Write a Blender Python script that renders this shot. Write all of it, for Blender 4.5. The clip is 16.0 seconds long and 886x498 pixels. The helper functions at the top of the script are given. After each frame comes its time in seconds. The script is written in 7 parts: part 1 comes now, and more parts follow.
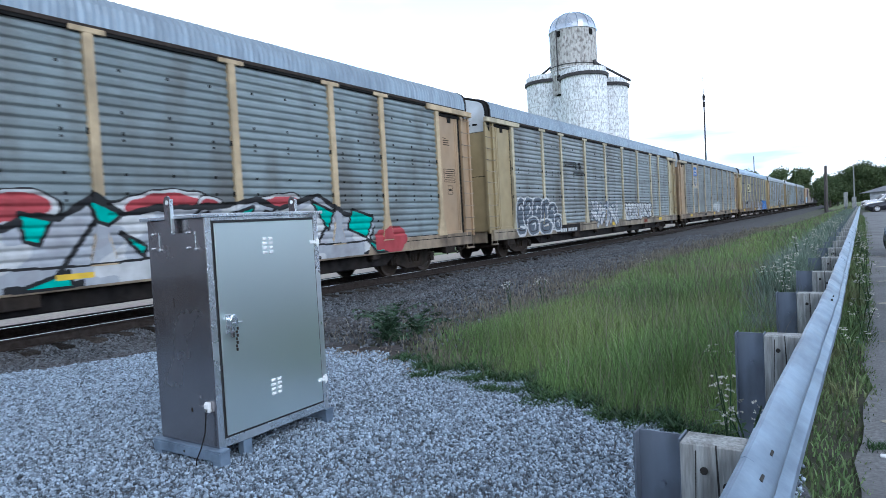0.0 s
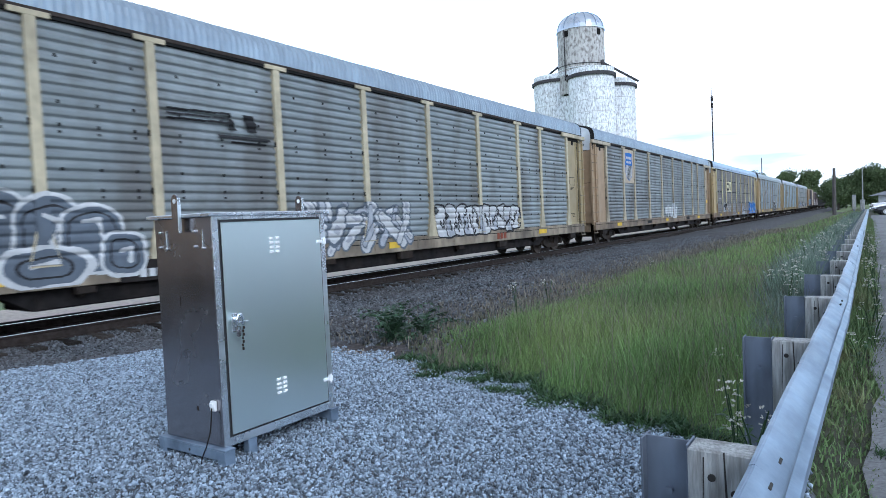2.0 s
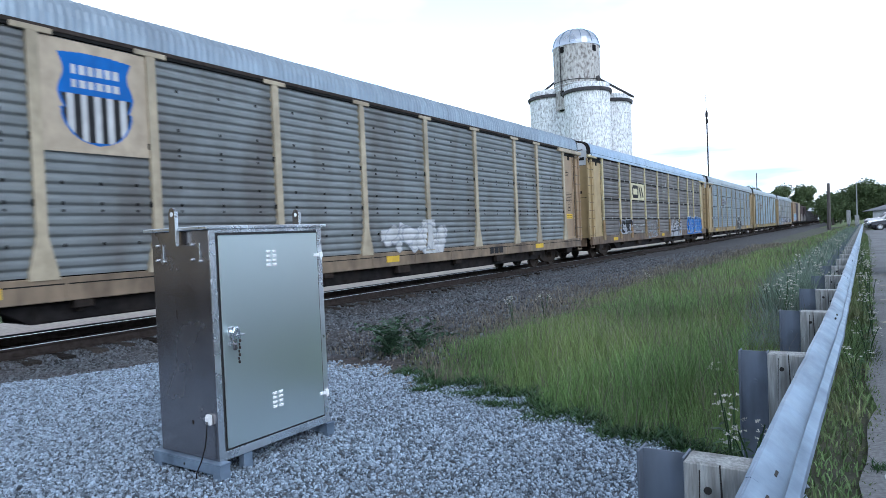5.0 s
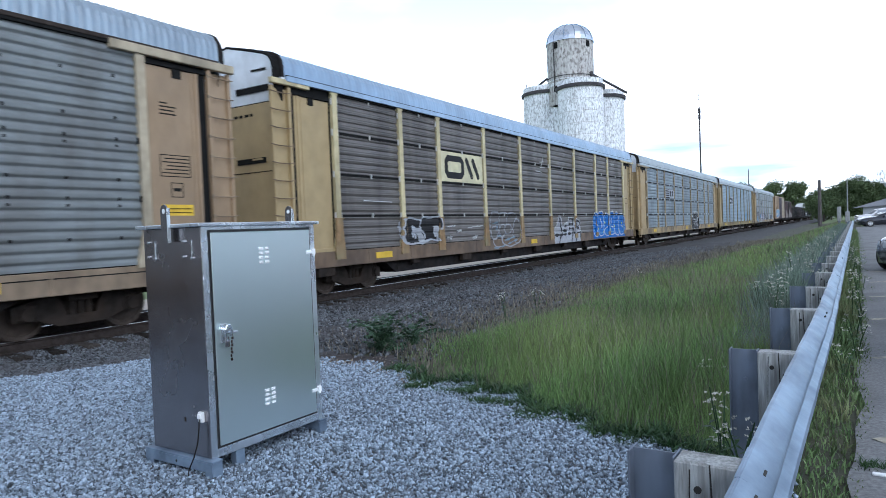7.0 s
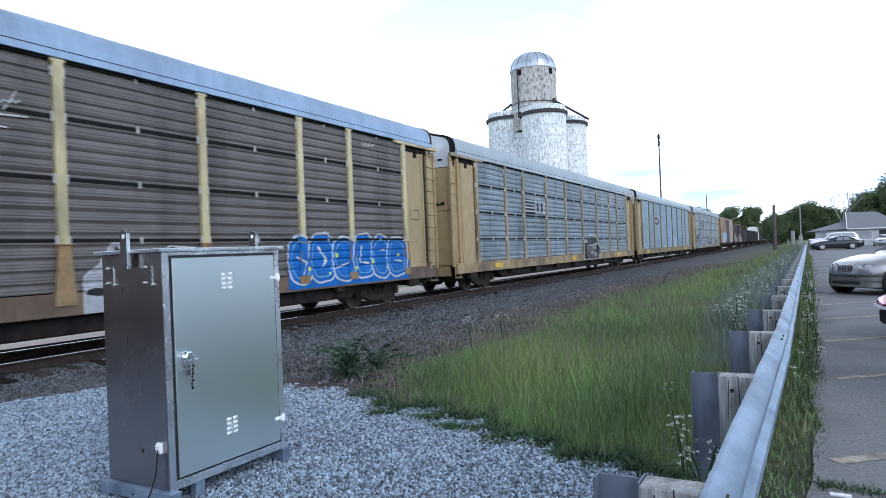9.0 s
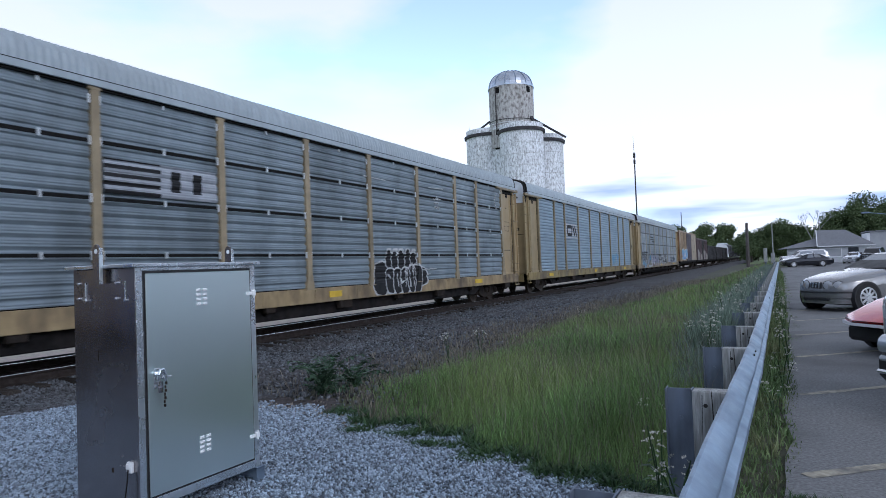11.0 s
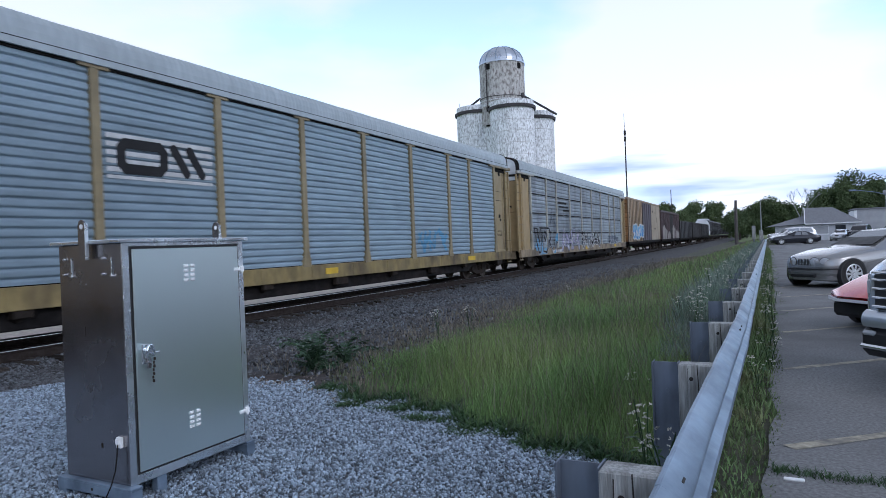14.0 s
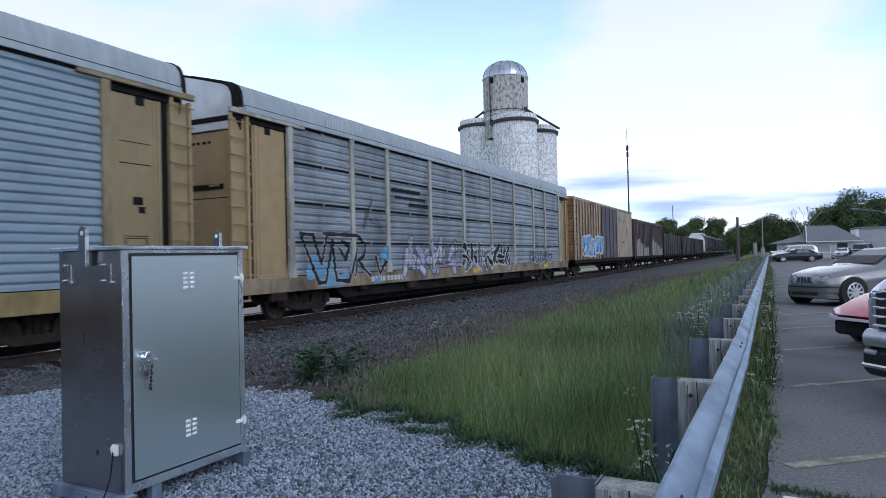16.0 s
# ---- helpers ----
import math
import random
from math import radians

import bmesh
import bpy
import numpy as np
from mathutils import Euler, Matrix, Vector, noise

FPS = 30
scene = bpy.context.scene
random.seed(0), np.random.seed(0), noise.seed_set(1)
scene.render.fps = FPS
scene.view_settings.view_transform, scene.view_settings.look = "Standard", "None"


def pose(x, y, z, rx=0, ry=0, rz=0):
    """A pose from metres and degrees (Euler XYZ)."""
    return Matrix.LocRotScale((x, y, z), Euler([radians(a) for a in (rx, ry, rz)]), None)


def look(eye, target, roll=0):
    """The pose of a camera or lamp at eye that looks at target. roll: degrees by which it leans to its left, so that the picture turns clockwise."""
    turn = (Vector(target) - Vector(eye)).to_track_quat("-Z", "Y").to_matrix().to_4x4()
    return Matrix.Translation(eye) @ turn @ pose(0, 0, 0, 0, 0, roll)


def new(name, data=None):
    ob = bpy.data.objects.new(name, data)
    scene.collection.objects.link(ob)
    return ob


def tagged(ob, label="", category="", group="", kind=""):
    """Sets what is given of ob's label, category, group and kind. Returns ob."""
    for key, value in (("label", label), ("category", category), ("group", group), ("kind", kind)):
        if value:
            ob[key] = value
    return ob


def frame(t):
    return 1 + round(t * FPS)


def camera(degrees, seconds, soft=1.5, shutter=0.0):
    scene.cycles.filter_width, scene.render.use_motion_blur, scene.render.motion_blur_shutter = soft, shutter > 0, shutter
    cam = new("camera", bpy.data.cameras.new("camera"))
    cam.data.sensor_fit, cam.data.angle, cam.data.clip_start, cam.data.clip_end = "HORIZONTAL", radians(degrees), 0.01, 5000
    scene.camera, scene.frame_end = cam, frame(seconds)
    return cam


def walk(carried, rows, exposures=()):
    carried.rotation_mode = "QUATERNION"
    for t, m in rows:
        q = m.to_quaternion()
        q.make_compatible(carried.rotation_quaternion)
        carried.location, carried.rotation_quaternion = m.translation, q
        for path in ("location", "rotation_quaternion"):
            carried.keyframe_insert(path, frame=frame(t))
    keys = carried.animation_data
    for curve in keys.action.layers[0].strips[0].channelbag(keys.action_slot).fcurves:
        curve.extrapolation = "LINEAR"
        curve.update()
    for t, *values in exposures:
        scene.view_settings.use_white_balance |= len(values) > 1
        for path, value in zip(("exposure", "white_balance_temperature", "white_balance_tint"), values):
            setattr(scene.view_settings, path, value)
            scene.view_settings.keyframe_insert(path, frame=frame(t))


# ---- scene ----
cam = camera(67.9, 16.0, soft=0.5, shutter=0.2)
PATH = [
    (0, (0.675, -2.156, 1.447), (-0.42, -0.484, 1.363), -3.1),
    (0.5, (0.671, -2.151, 1.453), (-0.423, -0.48, 1.356), -3.0),
    (1, (0.667, -2.152, 1.458), (-0.428, -0.482, 1.362), -2.8),
    (1.5, (0.667, -2.156, 1.454), (-0.437, -0.491, 1.357), -2.6),
    (2, (0.665, -2.152, 1.459), (-0.444, -0.49, 1.373), -2.6),
    (2.5, (0.669, -2.159, 1.458), (-0.44, -0.496, 1.389), -2.9),
    (3, (0.672, -2.16, 1.461), (-0.439, -0.498, 1.406), -2.7),
    (3.5, (0.667, -2.157, 1.462), (-0.44, -0.492, 1.416), -2.7),
    (4, (0.67, -2.165, 1.458), (-0.435, -0.498, 1.417), -2.6),
    (6.5, (0.672, -2.163, 1.453), (-0.416, -0.485, 1.402), -2.4),
    (7, (0.674, -2.167, 1.472), (-0.408, -0.485, 1.413), -2.3),
    (7.5, (0.676, -2.175, 1.473), (-0.386, -0.481, 1.42), -1.9),
    (8, (0.671, -2.181, 1.491), (-0.364, -0.47, 1.46), -2.2),
    (8.5, (0.671, -2.179, 1.482), (-0.342, -0.455, 1.484), -2.5),
    (9, (0.675, -2.174, 1.485), (-0.315, -0.436, 1.493), -2.3),
    (11.5, (0.685, -2.181, 1.484), (-0.238, -0.408, 1.544), -2.3),
    (12, (0.686, -2.178, 1.48), (-0.232, -0.402, 1.536), -2.5),
    (12.5, (0.688, -2.175, 1.464), (-0.224, -0.395, 1.5), -2.7),
    (13, (0.685, -2.173, 1.472), (-0.226, -0.393, 1.475), -2.8),
    (13.5, (0.686, -2.175, 1.473), (-0.227, -0.396, 1.471), -2.7),
    (14, (0.692, -2.171, 1.468), (-0.215, -0.388, 1.454), -2.2),
    (14.5, (0.694, -2.168, 1.466), (-0.184, -0.371, 1.453), -2.3),
    (15, (0.688, -2.167, 1.463), (-0.202, -0.377, 1.477), -2.2),
    (15.5, (0.696, -2.159, 1.47), (-0.204, -0.372, 1.492), -2.0),
    (16, (0.696, -2.165, 1.466), (-0.213, -0.384, 1.489), -1.3),
]
walk(cam, [(t, look(eye, target, roll)) for t, eye, target, roll in PATH],
     [(0, 0.02, 5330, 8), (1.5, 0.08, 5320, 8), (3.0, 0.15, 5300, 8), (4.2, 0.10, 5320, 8), (6.5, -0.02, 5380, 9), (9.0, 0.04, 5420, 10), (11.4, -0.62, 5400, 13), (13.0, -0.59, 5400, 13), (15.2, -0.55, 5390, 13), (16, -0.62, 5390, 13)])

# ---- sky, sun ----
SUN_AZ, SUN_EL = radians(118), radians(38)
world = bpy.data.worlds.new("sky")
scene.world = world
world.use_nodes = True


def build_sky():
    nt = world.node_tree
    nt.nodes.clear()
    N, L = nt.nodes.new, nt.links.new
    out, bg = N("ShaderNodeOutputWorld"), N("ShaderNodeBackground")
    sky = N("ShaderNodeTexSky")
    sky.sky_type, sky.sun_disc = "NISHITA", False
    sky.sun_elevation, sky.sun_rotation = SUN_EL, SUN_AZ
    sky.air_density, sky.dust_density = 1.0, 1.5
    gain = N("ShaderNodeMix")
    gain.data_type, gain.blend_type = "RGBA", "MULTIPLY"
    gain.inputs["Factor"].default_value = 1.0
    gain.inputs["B"].default_value = (0.40, 0.385, 0.35, 1)
    L(sky.outputs[0], gain.inputs["A"])
    tc, mp = N("ShaderNodeTexCoord"), N("ShaderNodeMapping")
    mp.inputs["Scale"].default_value = (1.0, 1.0, 2.6)
    mp.inputs["Location"].default_value = (0.35, 0.1, 0.2)
    L(tc.outputs["Generated"], mp.inputs["Vector"])
    n1 = N("ShaderNodeTexNoise")
    n1.inputs["Scale"].default_value, n1.inputs["Detail"].default_value = 2.1, 6
    L(mp.outputs[0], n1.inputs["Vector"])
    r1 = N("ShaderNodeValToRGB")
    r1.color_ramp.elements[0].position, r1.color_ramp.elements[1].position = 0.38, 0.53
    r1.color_ramp.elements[0].color = (0.28, 0.28, 0.28, 1)
    # openings in the cover where the blue shows, and one thick bank between them
    cover = n1.outputs["Fac"]
    for way, near, depth in (((-0.37, 0.87, 0.33), 0.974, -0.135), ((0.17, 0.94, 0.29), 0.976, -0.14), ((-0.06, 0.965, 0.255), 0.968, 0.16)):
        dot, band, add = N("ShaderNodeVectorMath"), N("ShaderNodeMapRange"), N("ShaderNodeMath")
        dot.operation, add.operation, band.interpolation_type = "DOT_PRODUCT", "ADD", "SMOOTHSTEP"
        dot.inputs[1].default_value = Vector(way).normalized()
        L(tc.outputs["Generated"], dot.inputs[0])
        L(dot.outputs["Value"], band.inputs["Value"])
        band.inputs["From Min"].default_value, band.inputs["From Max"].default_value = near, 0.999
        band.inputs["To Min"].default_value, band.inputs["To Max"].default_value = 0.0, depth
        L(cover, add.inputs[0])
        L(band.outputs[0], add.inputs[1])
        cover = add.outputs[0]
    L(cover, r1.inputs[0])
    mp2 = N("ShaderNodeMapping")
    mp2.inputs["Scale"].default_value = (1.6, 1.6, 14.0)
    L(tc.outputs["Generated"], mp2.inputs["Vector"])
    n2 = N("ShaderNodeTexNoise")
    n2.inputs["Scale"].default_value, n2.inputs["Detail"].default_value = 1.7, 4
    L(mp2.outputs[0], n2.inputs["Vector"])
    r2 = N("ShaderNodeValToRGB")
    r2.color_ramp.elements[0].position, r2.color_ramp.elements[1].position = 0.46, 0.58
    r2.color_ramp.elements[0].color = (1.14, 1.13, 1.14, 1)
    r2.color_ramp.elements[1].color = (0.53, 0.62, 0.82, 1)
    # the dull streaks keep to the low clouds
    zed, high, less = N("ShaderNodeSeparateXYZ"), N("ShaderNodeMapRange"), N("ShaderNodeMath")
    L(tc.outputs["Generated"], zed.inputs[0])
    L(zed.outputs["Z"], high.inputs["Value"])
    high.inputs["From Min"].default_value, high.inputs["From Max"].default_value = 0.10, 0.20
    high.inputs["To Min"].default_value, high.inputs["To Max"].default_value = 0.0, 0.35
    less.operation = "SUBTRACT"
    L(n2.outputs["Fac"], less.inputs[0])
    L(high.outputs[0], less.inputs[1])
    L(less.outputs[0], r2.inputs[0])
    mix = N("ShaderNodeMix")
    mix.data_type = "RGBA"
    L(r1.outputs[0], mix.inputs["Factor"])
    L(gain.outputs["Result"], mix.inputs["A"])
    L(r2.outputs[0], mix.inputs["B"])
    # the evening cloud cover is brightest low down and duller overhead
    sep, fall = N("ShaderNodeSeparateXYZ"), N("ShaderNodeMapRange")
    L(tc.outputs["Generated"], sep.inputs[0])
    L(sep.outputs["Z"], fall.inputs["Value"])
    fall.inputs["From Min"].default_value, fall.inputs["From Max"].default_value = 0.05, 0.75
    fall.inputs["To Min"].default_value, fall.inputs["To Max"].default_value = 1.66, 0.66
    L(mix.outputs["Result"], bg.inputs[0])
    L(fall.outputs[0], bg.inputs[1])
    L(bg.outputs[0], out.inputs[0])


build_sky()
sun = new("sun", bpy.data.lights.new("sun", "SUN"))
sun.data.energy, sun.data.angle, sun.data.color = 0.7, radians(18), (1.0, 0.95, 0.88)
sun.matrix_world = look((math.sin(SUN_AZ) * math.cos(SUN_EL) * 50, math.cos(SUN_AZ) * math.cos(SUN_EL) * 50, math.sin(SUN_EL) * 50), (0, 0, 0))


# ---- materials ----
def mat(name, col, rough=0.6, metal=0.0, var=0.25, scale=6.0, stretch=(1, 1, 1), stain=None, stain_amt=0.0,
        stain_scale=1.2, stain_stretch=(1, 1, 1), bump=0.0, bump_scale=60.0, per="", coords="Object", spec=0.5, spread=(0.5, 1.5), gloss_var=0.1):
    """Principled surface: base colour varied by fine noise, a second broad stain colour, relief, and a random shade per piece."""
    m = bpy.data.materials.new(name)
    m.use_nodes = True
    nt = m.node_tree
    N, L = nt.nodes.new, nt.links.new
    b = nt.nodes["Principled BSDF"]
    b.inputs["Roughness"].default_value, b.inputs["Metallic"].default_value = rough, metal
    b.inputs["Specular IOR Level"].default_value = spec
    tc = N("ShaderNodeTexCoord")

    def noise_at(sc, st, detail=4):
        mp = N("ShaderNodeMapping")
        mp.inputs["Scale"].default_value = st
        L(tc.outputs[coords], mp.inputs["Vector"])
        n = N("ShaderNodeTexNoise")
        n.inputs["Scale"].default_value, n.inputs["Detail"].default_value = sc, detail
        L(mp.outputs[0], n.inputs["Vector"])
        return n.outputs["Fac"]

    def ramp(fac, a, z):
        r = N("ShaderNodeMapRange")
        r.inputs["From Min"].default_value, r.inputs["From Max"].default_value = 0.3, 0.7
        r.inputs["To Min"].default_value, r.inputs["To Max"].default_value = a, z
        L(fac, r.inputs["Value"])
        return r.outputs[0]

    value = ramp(noise_at(scale, stretch), 1 - var, 1 + var)
    if per:
        src = N("ShaderNodeNewGeometry").outputs["Random Per Island"] if per == "island" else N("ShaderNodeObjectInfo").outputs["Random"]
        r = N("ShaderNodeMapRange")
        r.inputs["To Min"].default_value, r.inputs["To Max"].default_value = spread
        L(src, r.inputs["Value"])
        mu = N("ShaderNodeMath")
        mu.operation = "MULTIPLY"
        L(value, mu.inputs[0])
        L(r.outputs[0], mu.inputs[1])
        value = mu.outputs[0]
    base = N("ShaderNodeMix")
    base.data_type, base.blend_type = "RGBA", "MULTIPLY"
    base.inputs["Factor"].default_value = 1.0
    base.inputs["A"].default_value = (*col, 1)
    L(value, base.inputs["B"])
    res = base.outputs["Result"]
    if stain:
        st = N("ShaderNodeMix")
        st.data_type = "RGBA"
        r = N("ShaderNodeMapRange")
        r.inputs["From Min"].default_value, r.inputs["From Max"].default_value = 0.45, 0.68
        r.inputs["To Max"].default_value = stain_amt
        L(noise_at(stain_scale, stain_stretch, 6), r.inputs["Value"])
        L(r.outputs[0], st.inputs["Factor"])
        L(res, st.inputs["A"])
        st.inputs["B"].default_value = (*stain, 1)
        res = st.outputs["Result"]
    L(res, b.inputs["Base Color"])
    L(ramp(noise_at(scale * 0.6, stretch), max(0.03, rough - gloss_var), min(1, rough + gloss_var)), b.inputs["Roughness"])
    if bump:
        bp = N("ShaderNodeBump")
        bp.inputs["Strength"].default_value, bp.inputs["Distance"].default_value = bump, 0.01
        L(noise_at(bump_scale, stretch), bp.inputs["Height"])
        L(bp.outputs[0], b.inputs["Normal"])
    return m


RUST = (0.16, 0.085, 0.045)
M = {}
M["grass_soil"] = mat("grass_soil", (0.045, 0.05, 0.025), 0.95, var=0.5, scale=3, stain=(0.07, 0.06, 0.045), stain_amt=0.6, stain_scale=0.3, bump=0.6, bump_scale=20)
M["far_grass"] = mat("far_grass", (0.11, 0.155, 0.05), 0.95, var=0.3, scale=0.6, stain=(0.2, 0.2, 0.08), stain_amt=0.5, stain_scale=0.1)
M["blade"] = mat("blade", (0.157, 0.253, 0.089), 0.7, var=0.35, scale=0.7, per="island", stain=(0.255, 0.27, 0.10), stain_amt=0.55, stain_scale=0.6, spec=0.2)
M["dry_blade"] = mat("dry_blade", (0.168, 0.152, 0.124), 0.8, var=0.3, scale=0.7, per="island", spec=0.2)
M["weed"] = mat("weed", (0.036, 0.076, 0.028), 0.6, var=0.3, scale=4, per="island", spec=0.3)
M["verge_weed"] = mat("verge_weed", (0.135, 0.205, 0.085), 0.7, var=0.4, scale=2.5, per="island", stain=(0.20, 0.18, 0.10), stain_amt=0.7, stain_scale=1.6, spec=0.2)
M["shrub_leaf"] = mat("shrub_leaf", (0.042, 0.078, 0.046), 0.55, var=0.3, scale=6, per="island", spec=0.3)
M["petal"] = mat("petal", (0.55, 0.54, 0.48), 0.7, var=0.1)
M["limestone"] = mat("limestone", (0.282, 0.342, 0.415), 0.9, var=0.2, scale=60, per="island", spread=(0.22, 1.62), bump=0.4, bump_scale=90)
M["pad"] = mat("pad", (0.10, 0.107, 0.12), 0.95, var=0.5, scale=45, stain=(0.07, 0.07, 0.075), stain_amt=0.4, stain_scale=1.5, bump=1.0, bump_scale=50)
M["ballast"] = mat("ballast", (0.042, 0.041, 0.044), 0.95, var=0.6, scale=16, stain=(0.032, 0.028, 0.027), stain_amt=0.7, stain_scale=0.8, bump=1.0, bump_scale=18)
M["soil"] = mat("soil", (0.034, 0.028, 0.027), 0.95, var=0.5, scale=9, stain=(0.055, 0.045, 0.042), stain_amt=0.6, stain_scale=2.5, bump=1.0, bump_scale=22)
M["ballast_stone"] = mat("ballast_stone", (0.071, 0.077, 0.086), 0.9, var=0.3, scale=30, per="island", spread=(0.12, 2.3), stain=(0.085, 0.075, 0.072), stain_amt=0.5, stain_scale=0.7)
M["road_gravel"] = mat("road_gravel", (0.44, 0.375, 0.31), 0.95, var=0.2, scale=8, bump=0.5, bump_scale=20)
M["asphalt"] = mat("asphalt", (0.185, 0.187, 0.190), 0.9, var=0.32, scale=40, stain=(0.105, 0.105, 0.108), stain_amt=0.8, stain_scale=0.7, bump=0.5, bump_scale=120)
M["line_paint"] = mat("line_paint", (0.36, 0.33, 0.255), 0.8, var=0.35, scale=18, stain=(0.12, 0.12, 0.12), stain_amt=0.85, stain_scale=6)
M["galv"] = mat("galv", (0.215, 0.28, 0.37), 0.45, 0.3, var=0.14, scale=9, stain=(0.085, 0.115, 0.16), stain_amt=0.72, stain_scale=6.0, stain_stretch=(1, 0.25, 1), bump=0.1, bump_scale=40)
M["post_steel"] = mat("post_steel", (0.165, 0.195, 0.25), 0.6, 0.35, var=0.2, scale=7, stretch=(1, 1, 0.3), stain=(0.075, 0.085, 0.105), stain_amt=0.8, stain_scale=5, stain_stretch=(1, 1, 0.5))
M["post_wood"] = mat("post_wood", (0.34, 0.35, 0.345), 0.9, var=0.35, scale=14, stretch=(6, 6, 0.5), stain=(0.13, 0.125, 0.115), stain_amt=0.7, stain_scale=5, stain_stretch=(4, 4, 0.4), bump=0.8, bump_scale=30)
M["crack"] = mat("crack", (0.03, 0.028, 0.026), 0.95)
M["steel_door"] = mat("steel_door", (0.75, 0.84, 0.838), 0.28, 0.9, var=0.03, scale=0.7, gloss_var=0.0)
# same stainless steel as the door, base darkened for the dim train reflection
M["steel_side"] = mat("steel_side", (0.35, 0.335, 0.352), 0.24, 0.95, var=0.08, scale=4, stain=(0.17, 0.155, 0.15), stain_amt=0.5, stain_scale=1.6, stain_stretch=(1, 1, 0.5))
M["steel_trim"] = mat("steel_trim", (0.72, 0.76, 0.80), 0.26, 0.9, var=0.08, scale=8)
M["gasket"] = mat("gasket", (0.02, 0.02, 0.022), 0.7)
M["vent_white"] = mat("vent_white", (0.82, 0.83, 0.84), 0.5, var=0.05)
M["rail_side"] = mat("rail_side", (0.045, 0.036, 0.032), 0.8, 0.2, var=0.3, scale=9, spec=0.12)
M["rail_head"] = mat("rail_head", (0.55, 0.53, 0.52), 0.3, 0.85, var=0.15, scale=6, stretch=(1, 0.05, 1))
M["tie"] = mat("tie", (0.042, 0.036, 0.032), 0.95, var=0.4, scale=12, stretch=(0.4, 3, 3), per="object", bump=0.6, spec=0.12)
M["black_iron"] = mat("black_iron", (0.018, 0.016, 0.016), 0.85, 0.0, var=0.4, scale=5, stain=(0.035, 0.028, 0.024), stain_amt=0.6, stain_scale=2, spec=0.12)
M["truck_iron"] = mat("truck_iron", (0.027, 0.022, 0.019), 0.85, 0.05, var=0.4, scale=6, stain=(0.05, 0.036, 0.027), stain_amt=0.6, stain_scale=2, spec=0.12)
M["wheel_iron"] = mat("wheel_iron", (0.06, 0.044, 0.034), 0.7, 0.3, var=0.3, scale=6)
M["roof_steel"] = mat("roof_steel", (0.255, 0.31, 0.37), 0.42, 0.35, var=0.2, scale=1.5, stretch=(1, 6, 1), stain=(0.165, 0.20, 0.25), stain_amt=0.5, stain_scale=0.9)
M["roof_blue"] = mat("roof_blue", (0.27, 0.36, 0.48), 0.4, 0.35, var=0.12, scale=1.2, stretch=(1, 4, 1), stain=(0.20, 0.26, 0.34), stain_amt=0.6, stain_scale=0.8)
M["roof_white"] = mat("roof_white", (0.34, 0.385, 0.415), 0.5, 0.15, var=0.12, scale=1.5, stretch=(1, 4, 1), stain=(0.29, 0.325, 0.345), stain_amt=0.6, stain_scale=0.9)
M["clip_pale"] = mat("clip_pale", (0.46, 0.46, 0.45), 0.6, 0.2, var=0.2, scale=8)
M["gable_white"] = mat("gable_white", (0.62, 0.66, 0.70), 0.5, 0.1, var=0.12, scale=3, stain=(0.4, 0.4, 0.4), stain_amt=0.5)
M["white_wall"] = mat("white_wall", (0.72, 0.73, 0.75), 0.8, var=0.08, scale=1)
M["foot_rust"] = mat("foot_rust", (0.25, 0.165, 0.085), 0.75, 0.05, var=0.3, scale=5, stain=(0.24, 0.205, 0.12), stain_amt=0.9, stain_scale=2.0, stain_stretch=(1, 1, 0.8), spec=0.2)
# near-black standing in for shade in gaps; also stencils, hatches, edging
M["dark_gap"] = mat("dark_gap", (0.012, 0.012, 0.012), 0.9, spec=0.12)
for nm, c in dict(white=(0.51, 0.52, 0.53), black=(0.02, 0.02, 0.022), teal=(0.02, 0.40, 0.33), red=(0.36, 0.06, 0.07), grey=(0.33, 0.34, 0.37),
                  blue=(0.018, 0.125, 0.43), yellow=(0.70, 0.47, 0.05), lime=(0.55, 0.62, 0.12), cream=(0.58, 0.54, 0.36), tan=(0.42, 0.34, 0.22), slate=(0.11, 0.13, 0.16), brick=(0.22, 0.055, 0.03), sky=(0.16, 0.34, 0.52), mist=(0.20, 0.27, 0.33), pale=(0.35, 0.37, 0.41), lilac=(0.38, 0.36, 0.50), dust=(0.27, 0.245, 0.23), sand=(0.44, 0.37, 0.28), grime=(0.17, 0.145, 0.14)).items():
    M["paint_" + nm] = mat("paint_" + nm, c, 0.75, var=0.15, scale=4, spec=0.2, stain=tuple(v * 0.65 + 0.012 for v in c), stain_amt=0.5, stain_scale=1.5, stain_stretch=(1, 1, 0.4))


